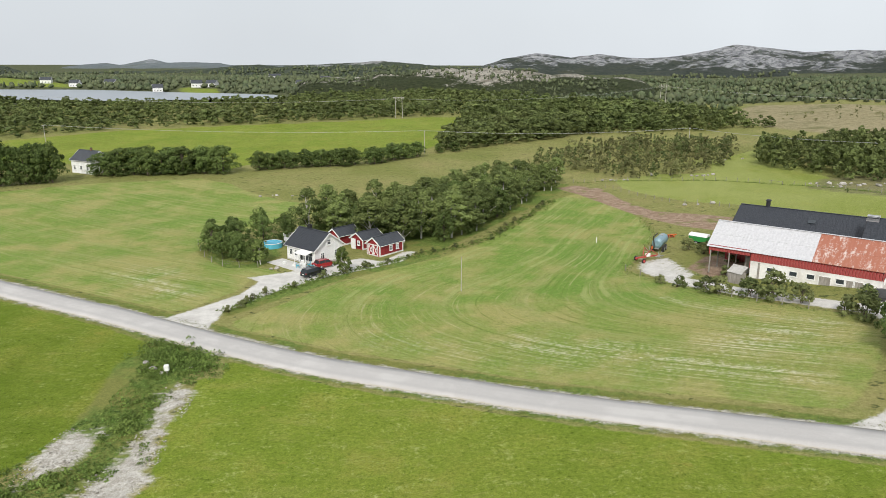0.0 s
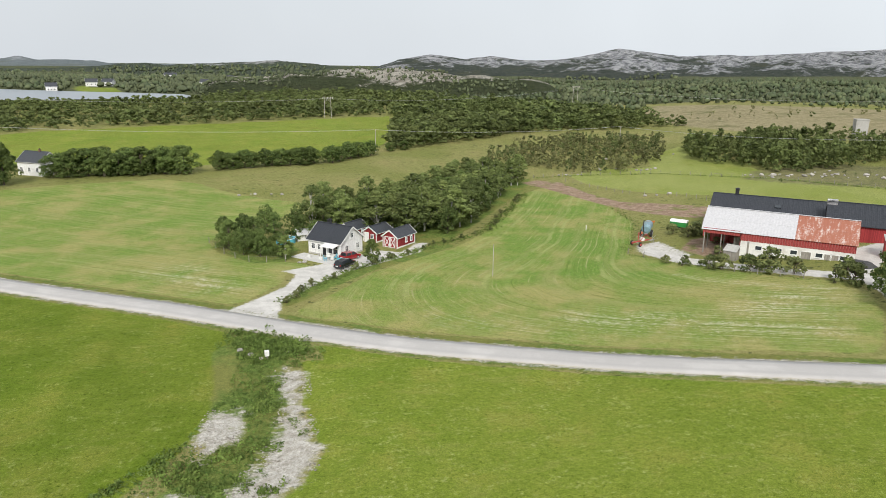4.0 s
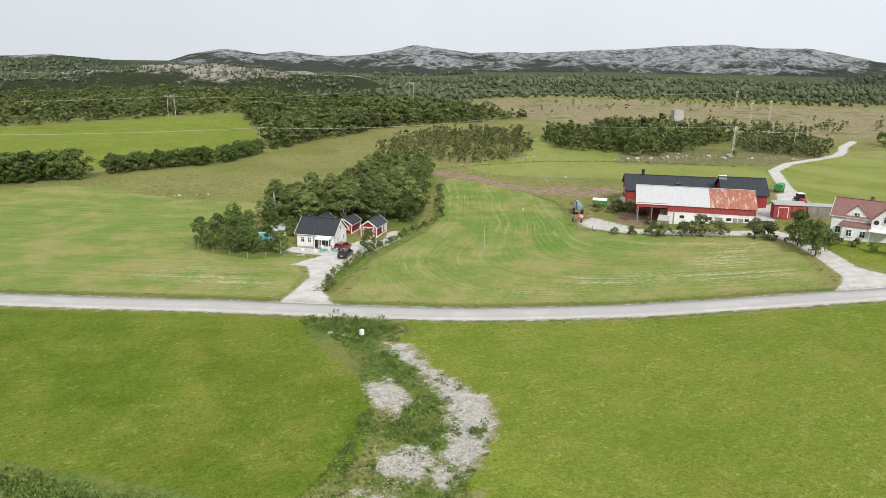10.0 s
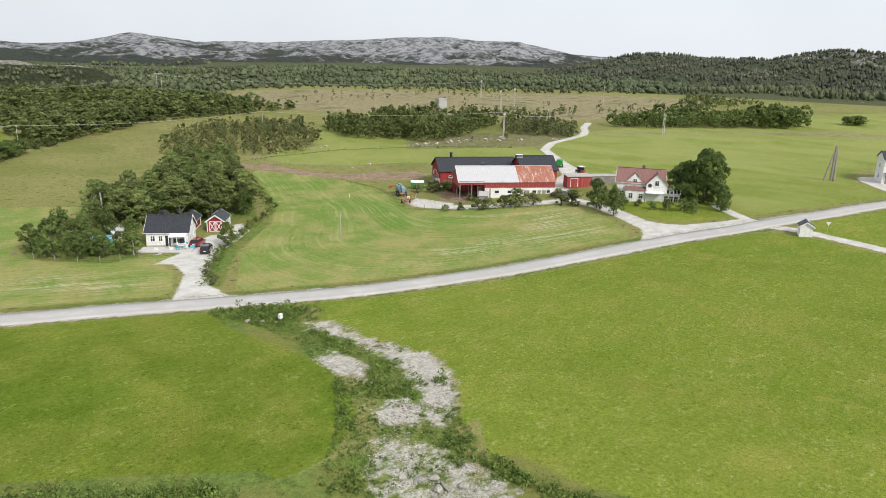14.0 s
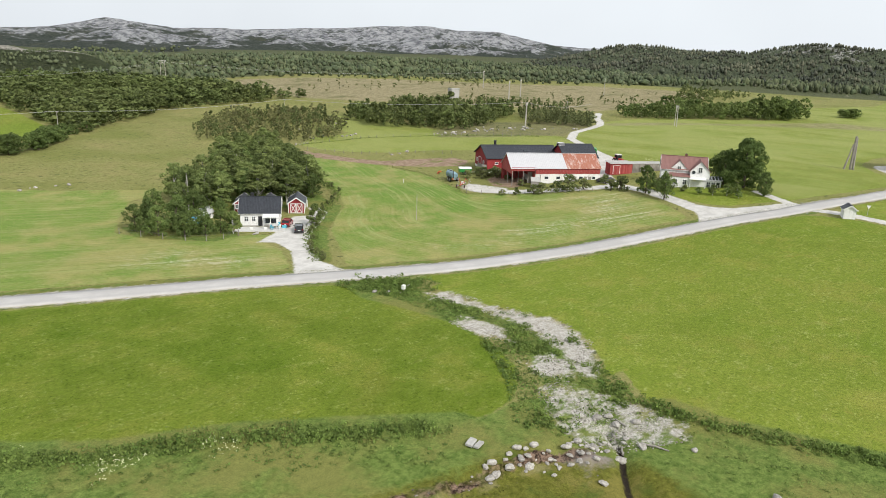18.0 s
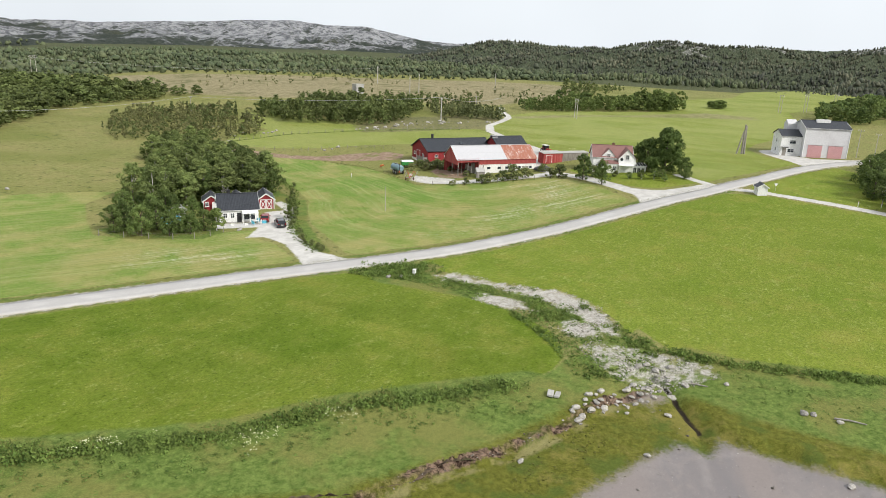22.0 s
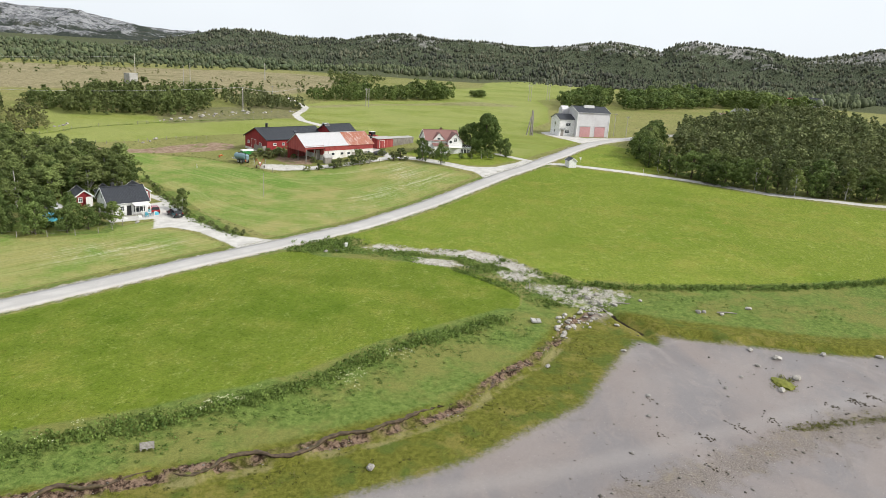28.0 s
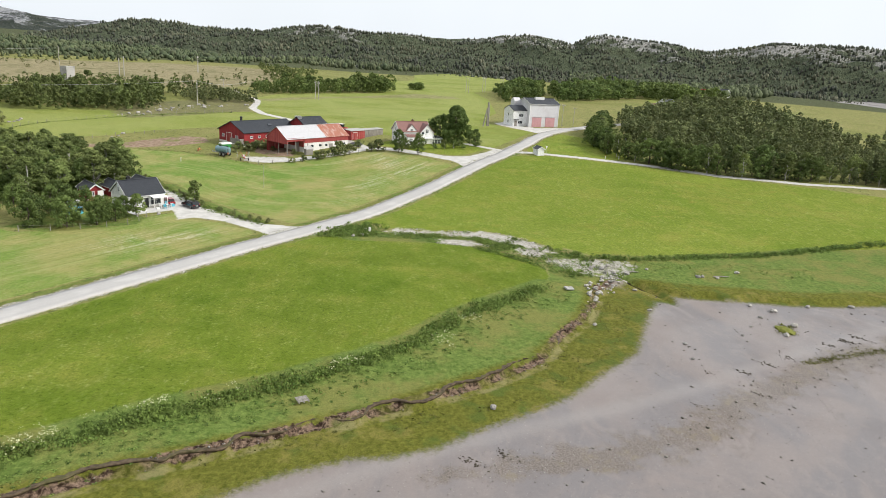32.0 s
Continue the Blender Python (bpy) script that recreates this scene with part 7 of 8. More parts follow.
def bus_shelter():
    r = thing("bus_shelter", 56.9, 35.3, 24, "small white wooden hut with a dark roof beside the road", "hut")
    part("wall", prism(2.9, 2.2, 1.9, 2.6, -0.3), white_wood, r)
    gable_roof(r, 2.9, 2.2, 1.9, 2.6, grey_roof, 0.25, 0.2, white_trim)
    # dark slab on the solid wall, painted shade in place of a hole
    part("opening_shade", boxes(((-0.2, -1.12, 1.35), (0.9, 0.06, 0.5))), inside_shade, r)
    part("panel", boxes(((0.9, -1.12, 1.0), (0.7, 0.05, 1.7))), white_trim, r)
    return r


bus_shelter()


def silo():
    r = thing("concrete_tower", 188.34, 254.99, -23.4, "square weathered concrete tower on the rise", "tower")
    part("shaft", boxes(((0, 0, 3.4), (4.6, 4.6, 8.0))), concrete, r)
    part("cap", boxes(((0, 0, 7.5), (4.9, 4.9, 0.35))), concrete, r)
    part("hatch", boxes(((0, -2.33, 1.2), (1.2, 0.08, 2.2))), old_wood, r)
    return r


silo()
w2 = thing("cottage", -110.79, 222.03, -26.3, "white wooden house behind trees", "house")
part("wall", prism(9, 7, 4.2, 6.8), white_wood, w2)
gable_roof(w2, 9, 7, 4.2, 6.8, grey_roof, 0.4, 0.3, white_trim)
chimney(w2, 1, 0, 6.4, 1.2, brown_wood)
for x in (-3, 0, 3):
    window(w2, x, -3.54, 1.8, 0.9, 1.2)
for z in (1.8, 4.6):
    window(w2, 4.54, 0, z, 0.9, 1.2, "right")
for i, (x, y, yaw, mw, lab) in enumerate(((205.6, -39.5, -63.7, red_wood, "red wooden house half hidden by trees"), (245.5, -53.6, -44.8, white_wood, "white wooden house beyond the wood"), (-262.4, 761.4, 16.9, white_wood, "white house on the far shore"), (-366.1, 789, 6.2, white_wood, "white house on the far shore"), (-153.8, 772.3, -2.8, white_wood, "white house on the far shore"))):
    hh = thing("house", x, y, yaw, lab, "house")
    part("wall", prism(11, 8, 4.4, 7.4), mw, hh)
    gable_roof(hh, 11, 8, 4.4, 7.4, brown_tile if i == 0 else grey_roof, 0.4, 0.3, white_trim)
    for wx in (-3.5, 0, 3.5):
        window(hh, wx, -4.04, 2.0, 1.0, 1.2)
    window(hh, -5.54, 0, 2.0, 1.0, 1.2, "left")

# ---- small materials ----
def plain(name, col, rough=0.5, metal=0.0, coat=0.0, shade=0.12):
    g = Graph(name)
    n = g.noise(g.coord(), 5, 4)
    c = g.mix(g.step(n, 0.3, 0.7), tuple(v * (1 - shade) for v in col), tuple(min(1, v * (1 + shade)) for v in col))
    g.bsdf.inputs["Coat Weight"].default_value = coat
    return g.done(c, rough, metal, 0.4)


car_black = plain("black_car_paint", (0.018, 0.019, 0.022), 0.25, 0.2, 0.8)
car_red = plain("red_car_paint", (0.30, 0.015, 0.02), 0.25, 0.1, 0.8)
car_glass = plain("car_glass", (0.02, 0.024, 0.028), 0.08)
lamp_red = plain("red_lamp_glass", (0.35, 0.01, 0.01), 0.2)
lamp_white = plain("clear_lamp_glass", (0.6, 0.6, 0.6), 0.15)
chrome = plain("bright_metal", (0.6, 0.6, 0.62), 0.25, 0.9)
blue_plastic = plain("turquoise_plastic", (0.10, 0.42, 0.55), 0.5)
pool_water = plain("pool_water", (0.12, 0.45, 0.65), 0.08)
tank_blue = plain("blue_grey_tank_paint", (0.20, 0.31, 0.36), 0.4, 0.2)
green_paint = plain("green_machine_paint", (0.03, 0.22, 0.05), 0.45)
red_paint = plain("red_machine_paint", (0.42, 0.06, 0.05), 0.5)
orange_paint = plain("orange_machine_paint", (0.55, 0.14, 0.04), 0.5)
white_plastic = plain("white_plastic", (0.72, 0.72, 0.70), 0.5)
wire_mat = plain("pale_cable", (0.5, 0.5, 0.48), 0.5, 0.3)
tarp_dark = plain("dark_tarpaulin", (0.05, 0.05, 0.05), 0.6)
stone_pale = surf("pale_boulder", (0.27, 0.25, 0.225), (0.44, 0.42, 0.39), 4, (0.24, 0.23, 0.17), 0.6, vary=0.25, rough=0.9)
stone_grey = surf("grey_stone", (0.20, 0.19, 0.175), (0.32, 0.305, 0.285), 5, (0.12, 0.11, 0.08), 0.5, vary=0.3, rough=0.9)
turf = surf("yellow_green_turf", (0.12, 0.14, 0.02), (0.20, 0.20, 0.035), 3, (0.08, 0.08, 0.02), 0.5)


def wheel(parent, x, y, z, r, w, rim_mat=None):
    t = bmesh.new()
    tube(t, (x, y - w / 2, z), (x, y + w / 2, z), r, None, 16)
    bmesh.ops.bevel(t, geom=[e for e in t.edges if len(e.link_faces) == 2 and e.calc_face_angle(0) > 1], offset=r * 0.12, segments=1, affect="EDGES")
    ob = part("wheel", t, rubber, parent)
    rm = bmesh.new()
    tube(rm, (x, y - w / 2 - 0.012, z), (x, y + w / 2 + 0.012, z), r * 0.6, None, 12)
    part("rim", rm, rim_mat or chrome, ob)
    return ob


def loft(sections):
    """Joins cross-sections (x, [(y, z), ...]) into one closed skin."""
    bm = bmesh.new()
    rings = [[bm.verts.new((x, y, z)) for y, z in pts] for x, pts in sections]
    for a, b in zip(rings[:-1], rings[1:]):
        for i in range(len(a)):
            j = (i + 1) % len(a)
            bm.faces.new((a[i], a[j], b[j], b[i]))
    bm.faces.new(rings[0][::-1])
    bm.faces.new(rings[-1])
    return bm


def car(name, x, y, yaw, paint, label, L=4.4, H=1.48, estate=True):
    r = thing(name, x, y, yaw, label, "car")
    hw = 0.88

    def lower(w, z0, z1):
        return [(-w * 0.94, z0), (w * 0.94, z0), (w, (z0 + z1) / 2), (w * 0.95, z1), (-w * 0.95, z1), (-w, (z0 + z1) / 2)]

    a = L / 2
    part("body", loft([(-a, lower(hw * 0.86, 0.38, 0.82)), (-a + 0.12, lower(hw * 0.97, 0.28, 0.93)), (-a + 0.9, lower(hw, 0.24, 0.95)), (0.3, lower(hw, 0.22, 0.93)), (a - 1.15, lower(hw, 0.24, 0.92)), (a - 0.25, lower(hw * 0.95, 0.28, 0.78)), (a, lower(hw * 0.8, 0.36, 0.66))]), paint, r, smooth=False)
    back = -a + (0.15 if estate else 0.35)

    def cab(w, z0, z1):
        return [(-w, z0), (w, z0), (w * 0.8, z1), (-w * 0.8, z1)]

    part("cabin", loft([(back, cab(hw * 0.9, 0.9, 0.94)), (back + 0.35, cab(hw * 0.92, 0.9, H - 0.06)), (-0.3, cab(hw * 0.92, 0.9, H)), (0.35, cab(hw * 0.92, 0.9, H - 0.03)), (a - 1.05, cab(hw * 0.9, 0.9, 0.94))]), car_glass, r, "dark tinted windows")
    part("roof", loft([(back + 0.3, cab(hw * 0.78, H - 0.07, H - 0.02)), (-0.3, cab(hw * 0.79, H - 0.02, H + 0.035)), (0.38, cab(hw * 0.77, H - 0.05, H + 0.0))]), paint, r)
    for s in (-1, 1):
        p = bmesh.new()
        for xa, za, xb, zb in ((back + 0.02, 0.92, back + 0.36, H - 0.03), (-0.35, 0.92, -0.3, H), (a - 1.08, 0.93, 0.37, H - 0.02)):
            tube(p, (xa, s * hw * 0.93, za), (xb, s * hw * 0.76, zb), 0.04, 0.035, 6)
        part("pillar", p, paint, r)
        part("mirror", boxes(((0.62, s * (hw + 0.09), 0.98), (0.14, 0.18, 0.12))), paint, r)
        part("headlight", boxes(((a - 0.14, s * hw * 0.62, 0.68), (0.2, 0.32, 0.14), s * -18)), lamp_white, r)
        part("tail_light", boxes(((-a + 0.05, s * hw * 0.74, 0.82), (0.1, 0.2, 0.2))), lamp_red, r)
        for wx in (-a + 0.85, a - 0.88):
            wheel(r, wx, s * (hw - 0.09), 0.32, 0.32, 0.2)
    part("bumper", boxes(((-a + 0.0, 0, 0.46), (0.14, 1.5, 0.2))), black_paint, r)
    part("bumper", boxes(((a - 0.02, 0, 0.44), (0.16, 1.4, 0.2))), black_paint, r)
    part("plate", boxes(((-a - 0.07, 0, 0.68), (0.02, 0.5, 0.11))), white_plastic, r)
    return r


car("estate_car", -20.70, 114.23, 53.2, car_black, "black estate car parked on the gravel drive", 4.6, 1.5)
car("hatchback_car", -19.69, 119.31, 40.4, car_red, "dark red hatchback parked beside the cottage", 4.1, 1.46, False)


# ---- things round the cottage ----
def garden_chair(x, y, yaw, mat, label, z=None):
    r = thing("garden_chair", x, y, yaw, label, "chair", "chairs on the terrace", z)
    part("seat", boxes(((0, 0, 0.43), (0.5, 0.5, 0.05))), mat, r)
    part("backrest", box(bmesh.new(), (0, 0.26, 0.75), (0.5, 0.05, 0.6), 0, -12), mat, r)
    for sx in (-1, 1):
        part("armrest", boxes(((sx * 0.27, 0.02, 0.64), (0.05, 0.5, 0.04))), mat, r)
        for sy in (-1, 1):
            part("leg", boxes(((sx * 0.22, sy * 0.22, 0.21), (0.05, 0.05, 0.43))), mat, r)
    return r


zt = gz(-25.7, 119.9) + 0.14
tb = thing("garden_table", -23.28, 118.40, -40.6, "white plastic garden table on the terrace", "table", z=zt)
tp = bmesh.new()
tube(tp, (0, 0, 0.7), (0, 0, 0.74), 0.6, None, 18)
part("tabletop", tp, white_plastic, tb)
for k in range(4):
    part("leg", boxes(((0.35 * math.cos(k * 1.57 + 0.78), 0.35 * math.sin(k * 1.57 + 0.78), 0.35), (0.06, 0.06, 0.7))), white_plastic, tb)
for k, m in enumerate((blue_plastic, white_plastic, blue_plastic, white_plastic)):
    garden_chair(-23.28 + 0.95 * math.cos(k * 1.57 + 0.3), 118.40 + 0.95 * math.sin(k * 1.57 + 0.3), math.degrees(k * 1.57 + 0.3) - 90, m, "turquoise plastic garden chair" if m is blue_plastic else "white plastic garden chair", zt)
for x, y, s, m, lab in ((-21.6, 117.7, 0.5, blue_plastic, "turquoise storage box on the terrace"), (-25, 119.2, 0.4, white_plastic, "white flower tub on the terrace"), (-27.1, 120.9, 0.4, white_plastic, "white flower tub on the terrace")):
    r = thing("storage_box" if m is blue_plastic else "flower_tub", x, y, -40, lab, "box" if m is blue_plastic else "tub", z=zt)
    part("body", box(bmesh.new(), (0, 0, s * 0.45), (s * 1.6, s, s * 0.9), 0, 0, 0, 0.03), m, r)
    part("lid", box(bmesh.new(), (0, 0, s * 0.95), (s * 1.7, s * 1.1, s * 0.12), 0, 0, 0, 0.02), m, r)
pool = thing("paddling_pool", -32.12, 132.82, -0.7, "round turquoise garden pool on the lawn", "pool")
pb = bmesh.new()
bmesh.ops.create_cone(pb, cap_ends=False, segments=28, radius1=1.9, radius2=1.9, depth=1.0, matrix=Matrix.Translation((0, 0, 0.45)))
bmesh.ops.solidify(pb, geom=pb.faces[:], thickness=0.06)
part("pool_wall", pb, blue_plastic, pool)
pb = bmesh.new()
tube(pb, (0, 0, 0.2), (0, 0, 0.8), 1.84, None, 28)
part("water", pb, pool_water, pool)
pb = bmesh.new()
for k in range(28):
    a, b = k / 28 * 2 * math.pi, (k + 1) / 28 * 2 * math.pi
    tube(pb, (1.9 * math.cos(a), 1.9 * math.sin(a), 0.97), (1.9 * math.cos(b), 1.9 * math.sin(b), 0.97), 0.06, None, 5)
part("rim", pb, white_plastic, pool)
ladder = bmesh.new()
for y in (-0.25, 0.25):
    tube(ladder, (1.75, y, 0.1), (1.9, y, 1.4), 0.03)
    tube(ladder, (2.4, y, 0), (1.9, y, 1.4), 0.03)
for k in range(4):
    tube(ladder, (2.35 - 0.12 * k, -0.25, 0.15 + 0.3 * k), (2.35 - 0.12 * k, 0.25, 0.15 + 0.3 * k), 0.025)
part("ladder", ladder, chrome, pool)
ph = shed("playhouse", -28.82, 134.90, 18.9, 2.4, 2.0, 1.5, 2.2, "small pale garden playhouse", False, white_sheet, white_wood)
window(ph, 0.3, -1.03, 0.9, 0.6, 0.6)


# ---- poles and lines ----
pole_wood = surf("sun_bleached_pole", (0.36, 0.34, 0.30), (0.48, 0.46, 0.42), 6, (0.22, 0.20, 0.17), 0.5, stretch=(1, 1, 0.2))


def pole_single(x, y, h, label, arm=True, lean=0.0, rad=0.13, group="poles of the power line"):
    r = thing("power_pole", x, y, 0, label, "pole", group)
    p = bmesh.new()
    tube(p, (0, 0, -0.5), (lean, 0, h), rad, rad * 0.7, 10)
    part("mast", p, pole_wood, r)
    if arm:
        part("crossarm", boxes(((lean, 0, h - 0.4), (0.12, 1.7, 0.14))), pole_wood, r)
        for y2 in (-0.75, 0.0, 0.75):
            i = bmesh.new()
            tube(i, (lean, y2, h - 0.33), (lean, y2, h - 0.08), 0.06, 0.04, 8)
            part("insulator", i, white_plastic, r)
    return r


def pole_double(x, y, h, gap, yaw, label, brace=True):
    r = thing("power_pole", x, y, yaw, label, "pole", "twin poles of the high line")
    for s in (-1, 1):
        p = bmesh.new()
        tube(p, (s * gap / 2, 0, -0.5), (s * gap / 2 * 0.9, 0, h), 0.17, 0.12, 10)
        part("mast", p, pole_wood, r)
    part("crossarm", boxes(((0, 0, h - 0.5), (gap + 2.4, 0.16, 0.2))), pole_wood, r)
    if brace:
        for s in (-1, 1):
            b = bmesh.new()
            tube(b, (-s * gap / 2, 0.1 * s, h - 3.2), (s * gap / 2, 0.1 * s, h - 0.9), 0.06)
            part("brace", b, pole_wood, r)
    for x2 in (-gap / 2 - 0.9, 0, gap / 2 + 0.9):
        i = bmesh.new()
        tube(i, (x2, 0, h - 1.3), (x2, 0, h - 0.6), 0.06, 0.09, 8)
        part("insulator", i, white_plastic, r)
    return r


LINE = [(-159.4, 284.1, 8.5), (-6.9, 266.4, 8.5), (95.8, 277.7, 8.5), (136.7, 171.5, 9.6), (163.6, 157.3, 9.0)]
for x, y, h in LINE[:3]:
    pole_single(x, y, h, "grey wooden pole carrying a power line")
pole_double(136.7, 171.5, 9.6, 1.1, 20, "pair of wooden poles standing close together")
for x, y, h in ((146.3, 485.7, 16.0), (-26.3, 413.8, 12)):
    pole_double(x, y, h, 4.0, 10, "tall wooden twin pole with crossarm")
pole_double(192.9, 132.7, 9.0, 4.2, 35, "wooden twin pole with diagonal braces in the field")
for x, y, h in ((295.9, 320.1, 12), (254.2, 258.4, 11), (326, 241.9, 11), (305.7, 58.5, 10), (324.2, 47.5, 10), (352.5, 34.3, 10), (231.4, 250.1, 11)):
    pole_double(x, y, h, 3.2, 30, "wooden twin pole with crossarm on the moor", False)
pole_single(141.3, 17.7, 9.0, "wooden pole beside the warehouse")
pole_single(143.2, 12.7, 8.0, "wooden pole beside the warehouse")
pole_single(4.0, 105.9, 5.6, "thin pale wooden pole in the mown field", False, 0.0, 0.07, "")
pole_single(164.5, 169.8, 9.0, "wooden pole among trees")


def wire(points, sag, label):
    bm = bmesh.new()
    for (a, b) in zip(points[:-1], points[1:]):
        a, b = Vector(a), Vector(b)
        prev = a
        n = 16
        for k in range(1, n + 1):
            t = k / n
            q = a.lerp(b, t) - Vector((0, 0, 4 * sag * t * (1 - t)))
            tube(bm, prev, q, 0.017, None, 4, False)
            prev = q
    return tagged(part("power_cable", bm, wire_mat, None), label, "cable", "cables of the power line")


for dy in (-0.75, 0.0, 0.75):
    wire([(x + dy * 0.2, y + dy, gz(x, y) + h - 0.06) for x, y, h in LINE], 1.6, "thin overhead power cable across the fields")
for dx in (-2.9, 0.0, 2.9):
    wire([(-271.4 + dx, 417.4, 18), (-26.3 + dx, 413.8, gz(-26.3, 413.8) + 10.8), (146.3 + dx, 485.7, gz(146.3, 485.7) + 14.7), (295.9 + dx, 320.1, gz(295.9, 320.1) + 10.7)], 4.0, "thin high-voltage cable above the woods")
# leaning stump of an old pole group
st = thing("old_pole_stand", 124.13, 49.85, -0.3, "weathered grey timber pole stand in the field", "pole")
for (a, b, rr) in (((0, 0, -0.3), (0.1, -0.1, 9.4), 0.24), ((-0.9, 1.5, -0.3), (-0.1, 0.2, 7.2), 0.18), ((0.15, -0.7, -0.3), (0.3, -0.35, 9.0), 0.2)):
    p = bmesh.new()
    tube(p, a, b, rr * 1.5, rr * 1.2, 9)
    part("post", p, old_wood, st)
part("brace", boxes(((0.1, -0.1, 6.4), (0.2, 1.3, 0.2), 10)), old_wood, st)


# ---- farm machines ----
def slurry_tanker():
    r = thing("slurry_tanker", 41.6, 128.6, 60, "blue-grey slurry tanker on two axles in the yard", "tanker")
    t = bmesh.new()
    tube(t, (-2.4, 0, 1.75), (2.2, 0, 1.75), 0.95, None, 18)
    tube(t, (2.2, 0, 1.75), (2.5, 0, 1.75), 0.95, 0.55, 18)
    tube(t, (-2.7, 0, 1.75), (-2.4, 0, 1.75), 0.55, 0.95, 18)
    part("tank", t, tank_blue, r)
    part("frame", boxes(((0.6, 0, 0.75), (6.2, 0.8, 0.2)), ((3.9, 0, 0.7), (1.2, 0.25, 0.2))), steel, r)
    for s in (-1, 1):
        for x in (-1.5, -0.1):
            wheel(r, x, s * 1.0, 0.6, 0.6, 0.45, steel)
    h = bmesh.new()
    tube(h, (-2.7, 0.4, 1.2), (-2.9, 0.6, 3.0), 0.1)
    tube(h, (-2.9, 0.6, 3.0), (0.5, 0.75, 2.9), 0.1)
    part("hose", h, rubber, r)
    part("hatch", boxes(((0.6, 0, 2.74), (0.7, 0.7, 0.14))), steel, r)
    part("warning_board", boxes(((-2.95, 0.7, 1.0), (0.05, 0.3, 0.5))), orange_paint, r)
    return r


slurry_tanker()


def hay_machine():
    """A trailed rake: drawbar, wheels, and two arms of tines folded up."""
    r = thing("hay_machine", 37.0, 121.0, 25, "faded red hay machine with folded arms parked on grass", "machine")
    part("beam", boxes(((0, 0, 0.8), (4.6, 0.22, 0.22))), red_paint, r)
    part("axle", boxes(((-1.4, 0, 0.62), (0.18, 2.0, 0.16))), steel, r)
    for s in (-1, 1):
        wheel(r, -1.4, s * 1.05, 0.42, 0.42, 0.25, red_paint)
        arm = bmesh.new()
        tube(arm, (-0.6, s * 0.2, 0.9), (0.2, s * 0.9, 2.3), 0.07, 0.06, 8)
        tube(arm, (0.2, s * 0.9, 2.3), (1.6, s * 1.3, 1.2), 0.06, 0.05, 8)
        part("arm", arm, red_paint, r)
        for k in range(6):
            a = k * math.pi / 3
            c = Vector((1.6, s * 1.3, 1.2))
            tine = bmesh.new()
            tube(tine, c, c + Vector((0.9 * math.cos(a), 0.35 * s, 0.9 * math.sin(a))), 0.035, 0.03, 6)
            tube(tine, c + Vector((0.9 * math.cos(a), 0.35 * s, 0.9 * math.sin(a))), c + Vector((0.95 * math.cos(a + 0.2), 0.65 * s, 0.95 * math.sin(a + 0.2))), 0.025, 0.015, 5)
            part("tine", tine, steel, r)
    part("gearbox", box(bmesh.new(), (0.3, 0, 1.1), (0.8, 0.6, 0.6), 0, 0, 0, 0.06), white_plastic, r)
    part("drawbar", boxes(((3.0, 0, 0.6), (1.8, 0.14, 0.14))), steel, r)
    part("stand", boxes(((3.6, 0, 0.28), (0.1, 0.1, 0.6))), steel, r)
    return r


hay_machine()


def farm_trailer(x, y, yaw, body, cover, label):
    r = thing("farm_trailer", x, y, yaw, label, "trailer")
    part("box_body", box(bmesh.new(), (0, 0, 1.2), (3.4, 1.9, 1.0), 0, 0, 0, 0.04), body, r)
    part("cover", loft([(-1.75, [(-1.0, 1.7), (1.0, 1.7), (0.6, 2.1), (-0.6, 2.1)]), (1.75, [(-1.0, 1.7), (1.0, 1.7), (0.6, 2.1), (-0.6, 2.1)])]), cover, r)
    part("drawbar", boxes(((2.4, 0, 0.7), (1.6, 0.14, 0.14))), steel, r)
    for s in (-1, 1):
        wheel(r, -0.2, s * 0.95, 0.42, 0.42, 0.28, steel)
    return r


farm_trailer(49.5, 130.5, -40, green_paint, white_plastic, "green farm trailer with a white cover")
farm_trailer(92.2, 114.4, 30, green_paint, green_paint, "bright green covered farm trailer beside the track")


def tractor():
    r = thing("tractor", 82.92, 100.86, -118.8, "white and red tractor with a cab in the yard", "tractor")
    part("hood", box(bmesh.new(), (1.3, 0, 1.35), (1.9, 0.8, 0.75), 0, 0, 0, 0.1), red_paint, r)
    part("chassis", boxes(((0.6, 0, 0.85), (3.2, 0.6, 0.5))), tarp_dark, r)
    part("cab_glass", loft([(-1.1, [(-0.75, 1.3), (0.75, 1.3), (0.68, 2.6), (-0.68, 2.6)]), (0.4, [(-0.75, 1.3), (0.75, 1.3), (0.65, 2.6), (-0.65, 2.6)])]), car_glass, r)
    part("cab_roof", box(bmesh.new(), (-0.35, 0, 2.68), (1.8, 1.55, 0.16), 0, 0, 0, 0.05), white_plastic, r)
    for s in (-1, 1):
        wheel(r, -0.7, s * 0.95, 0.85, 0.85, 0.5, white_plastic)
        wheel(r, 1.8, s * 0.8, 0.55, 0.55, 0.35, white_plastic)
        part("fender", boxes(((-0.7, s * 0.95, 1.78), (1.3, 0.5, 0.08))), red_paint, r)
    p = bmesh.new()
    tube(p, (0.9, 0.3, 1.7), (0.9, 0.3, 2.7), 0.05)
    part("exhaust", p, black_paint, r)
    for s in (-1, 1):
        a = bmesh.new()
        tube(a, (0.6, s * 0.6, 1.5), (3.0, s * 0.6, 0.9), 0.09)
        part("loader_arm", a, red_paint, r)
    part("bucket", boxes(((3.2, 0, 0.6), (0.6, 1.9, 0.6))), red_paint, r)
    return r


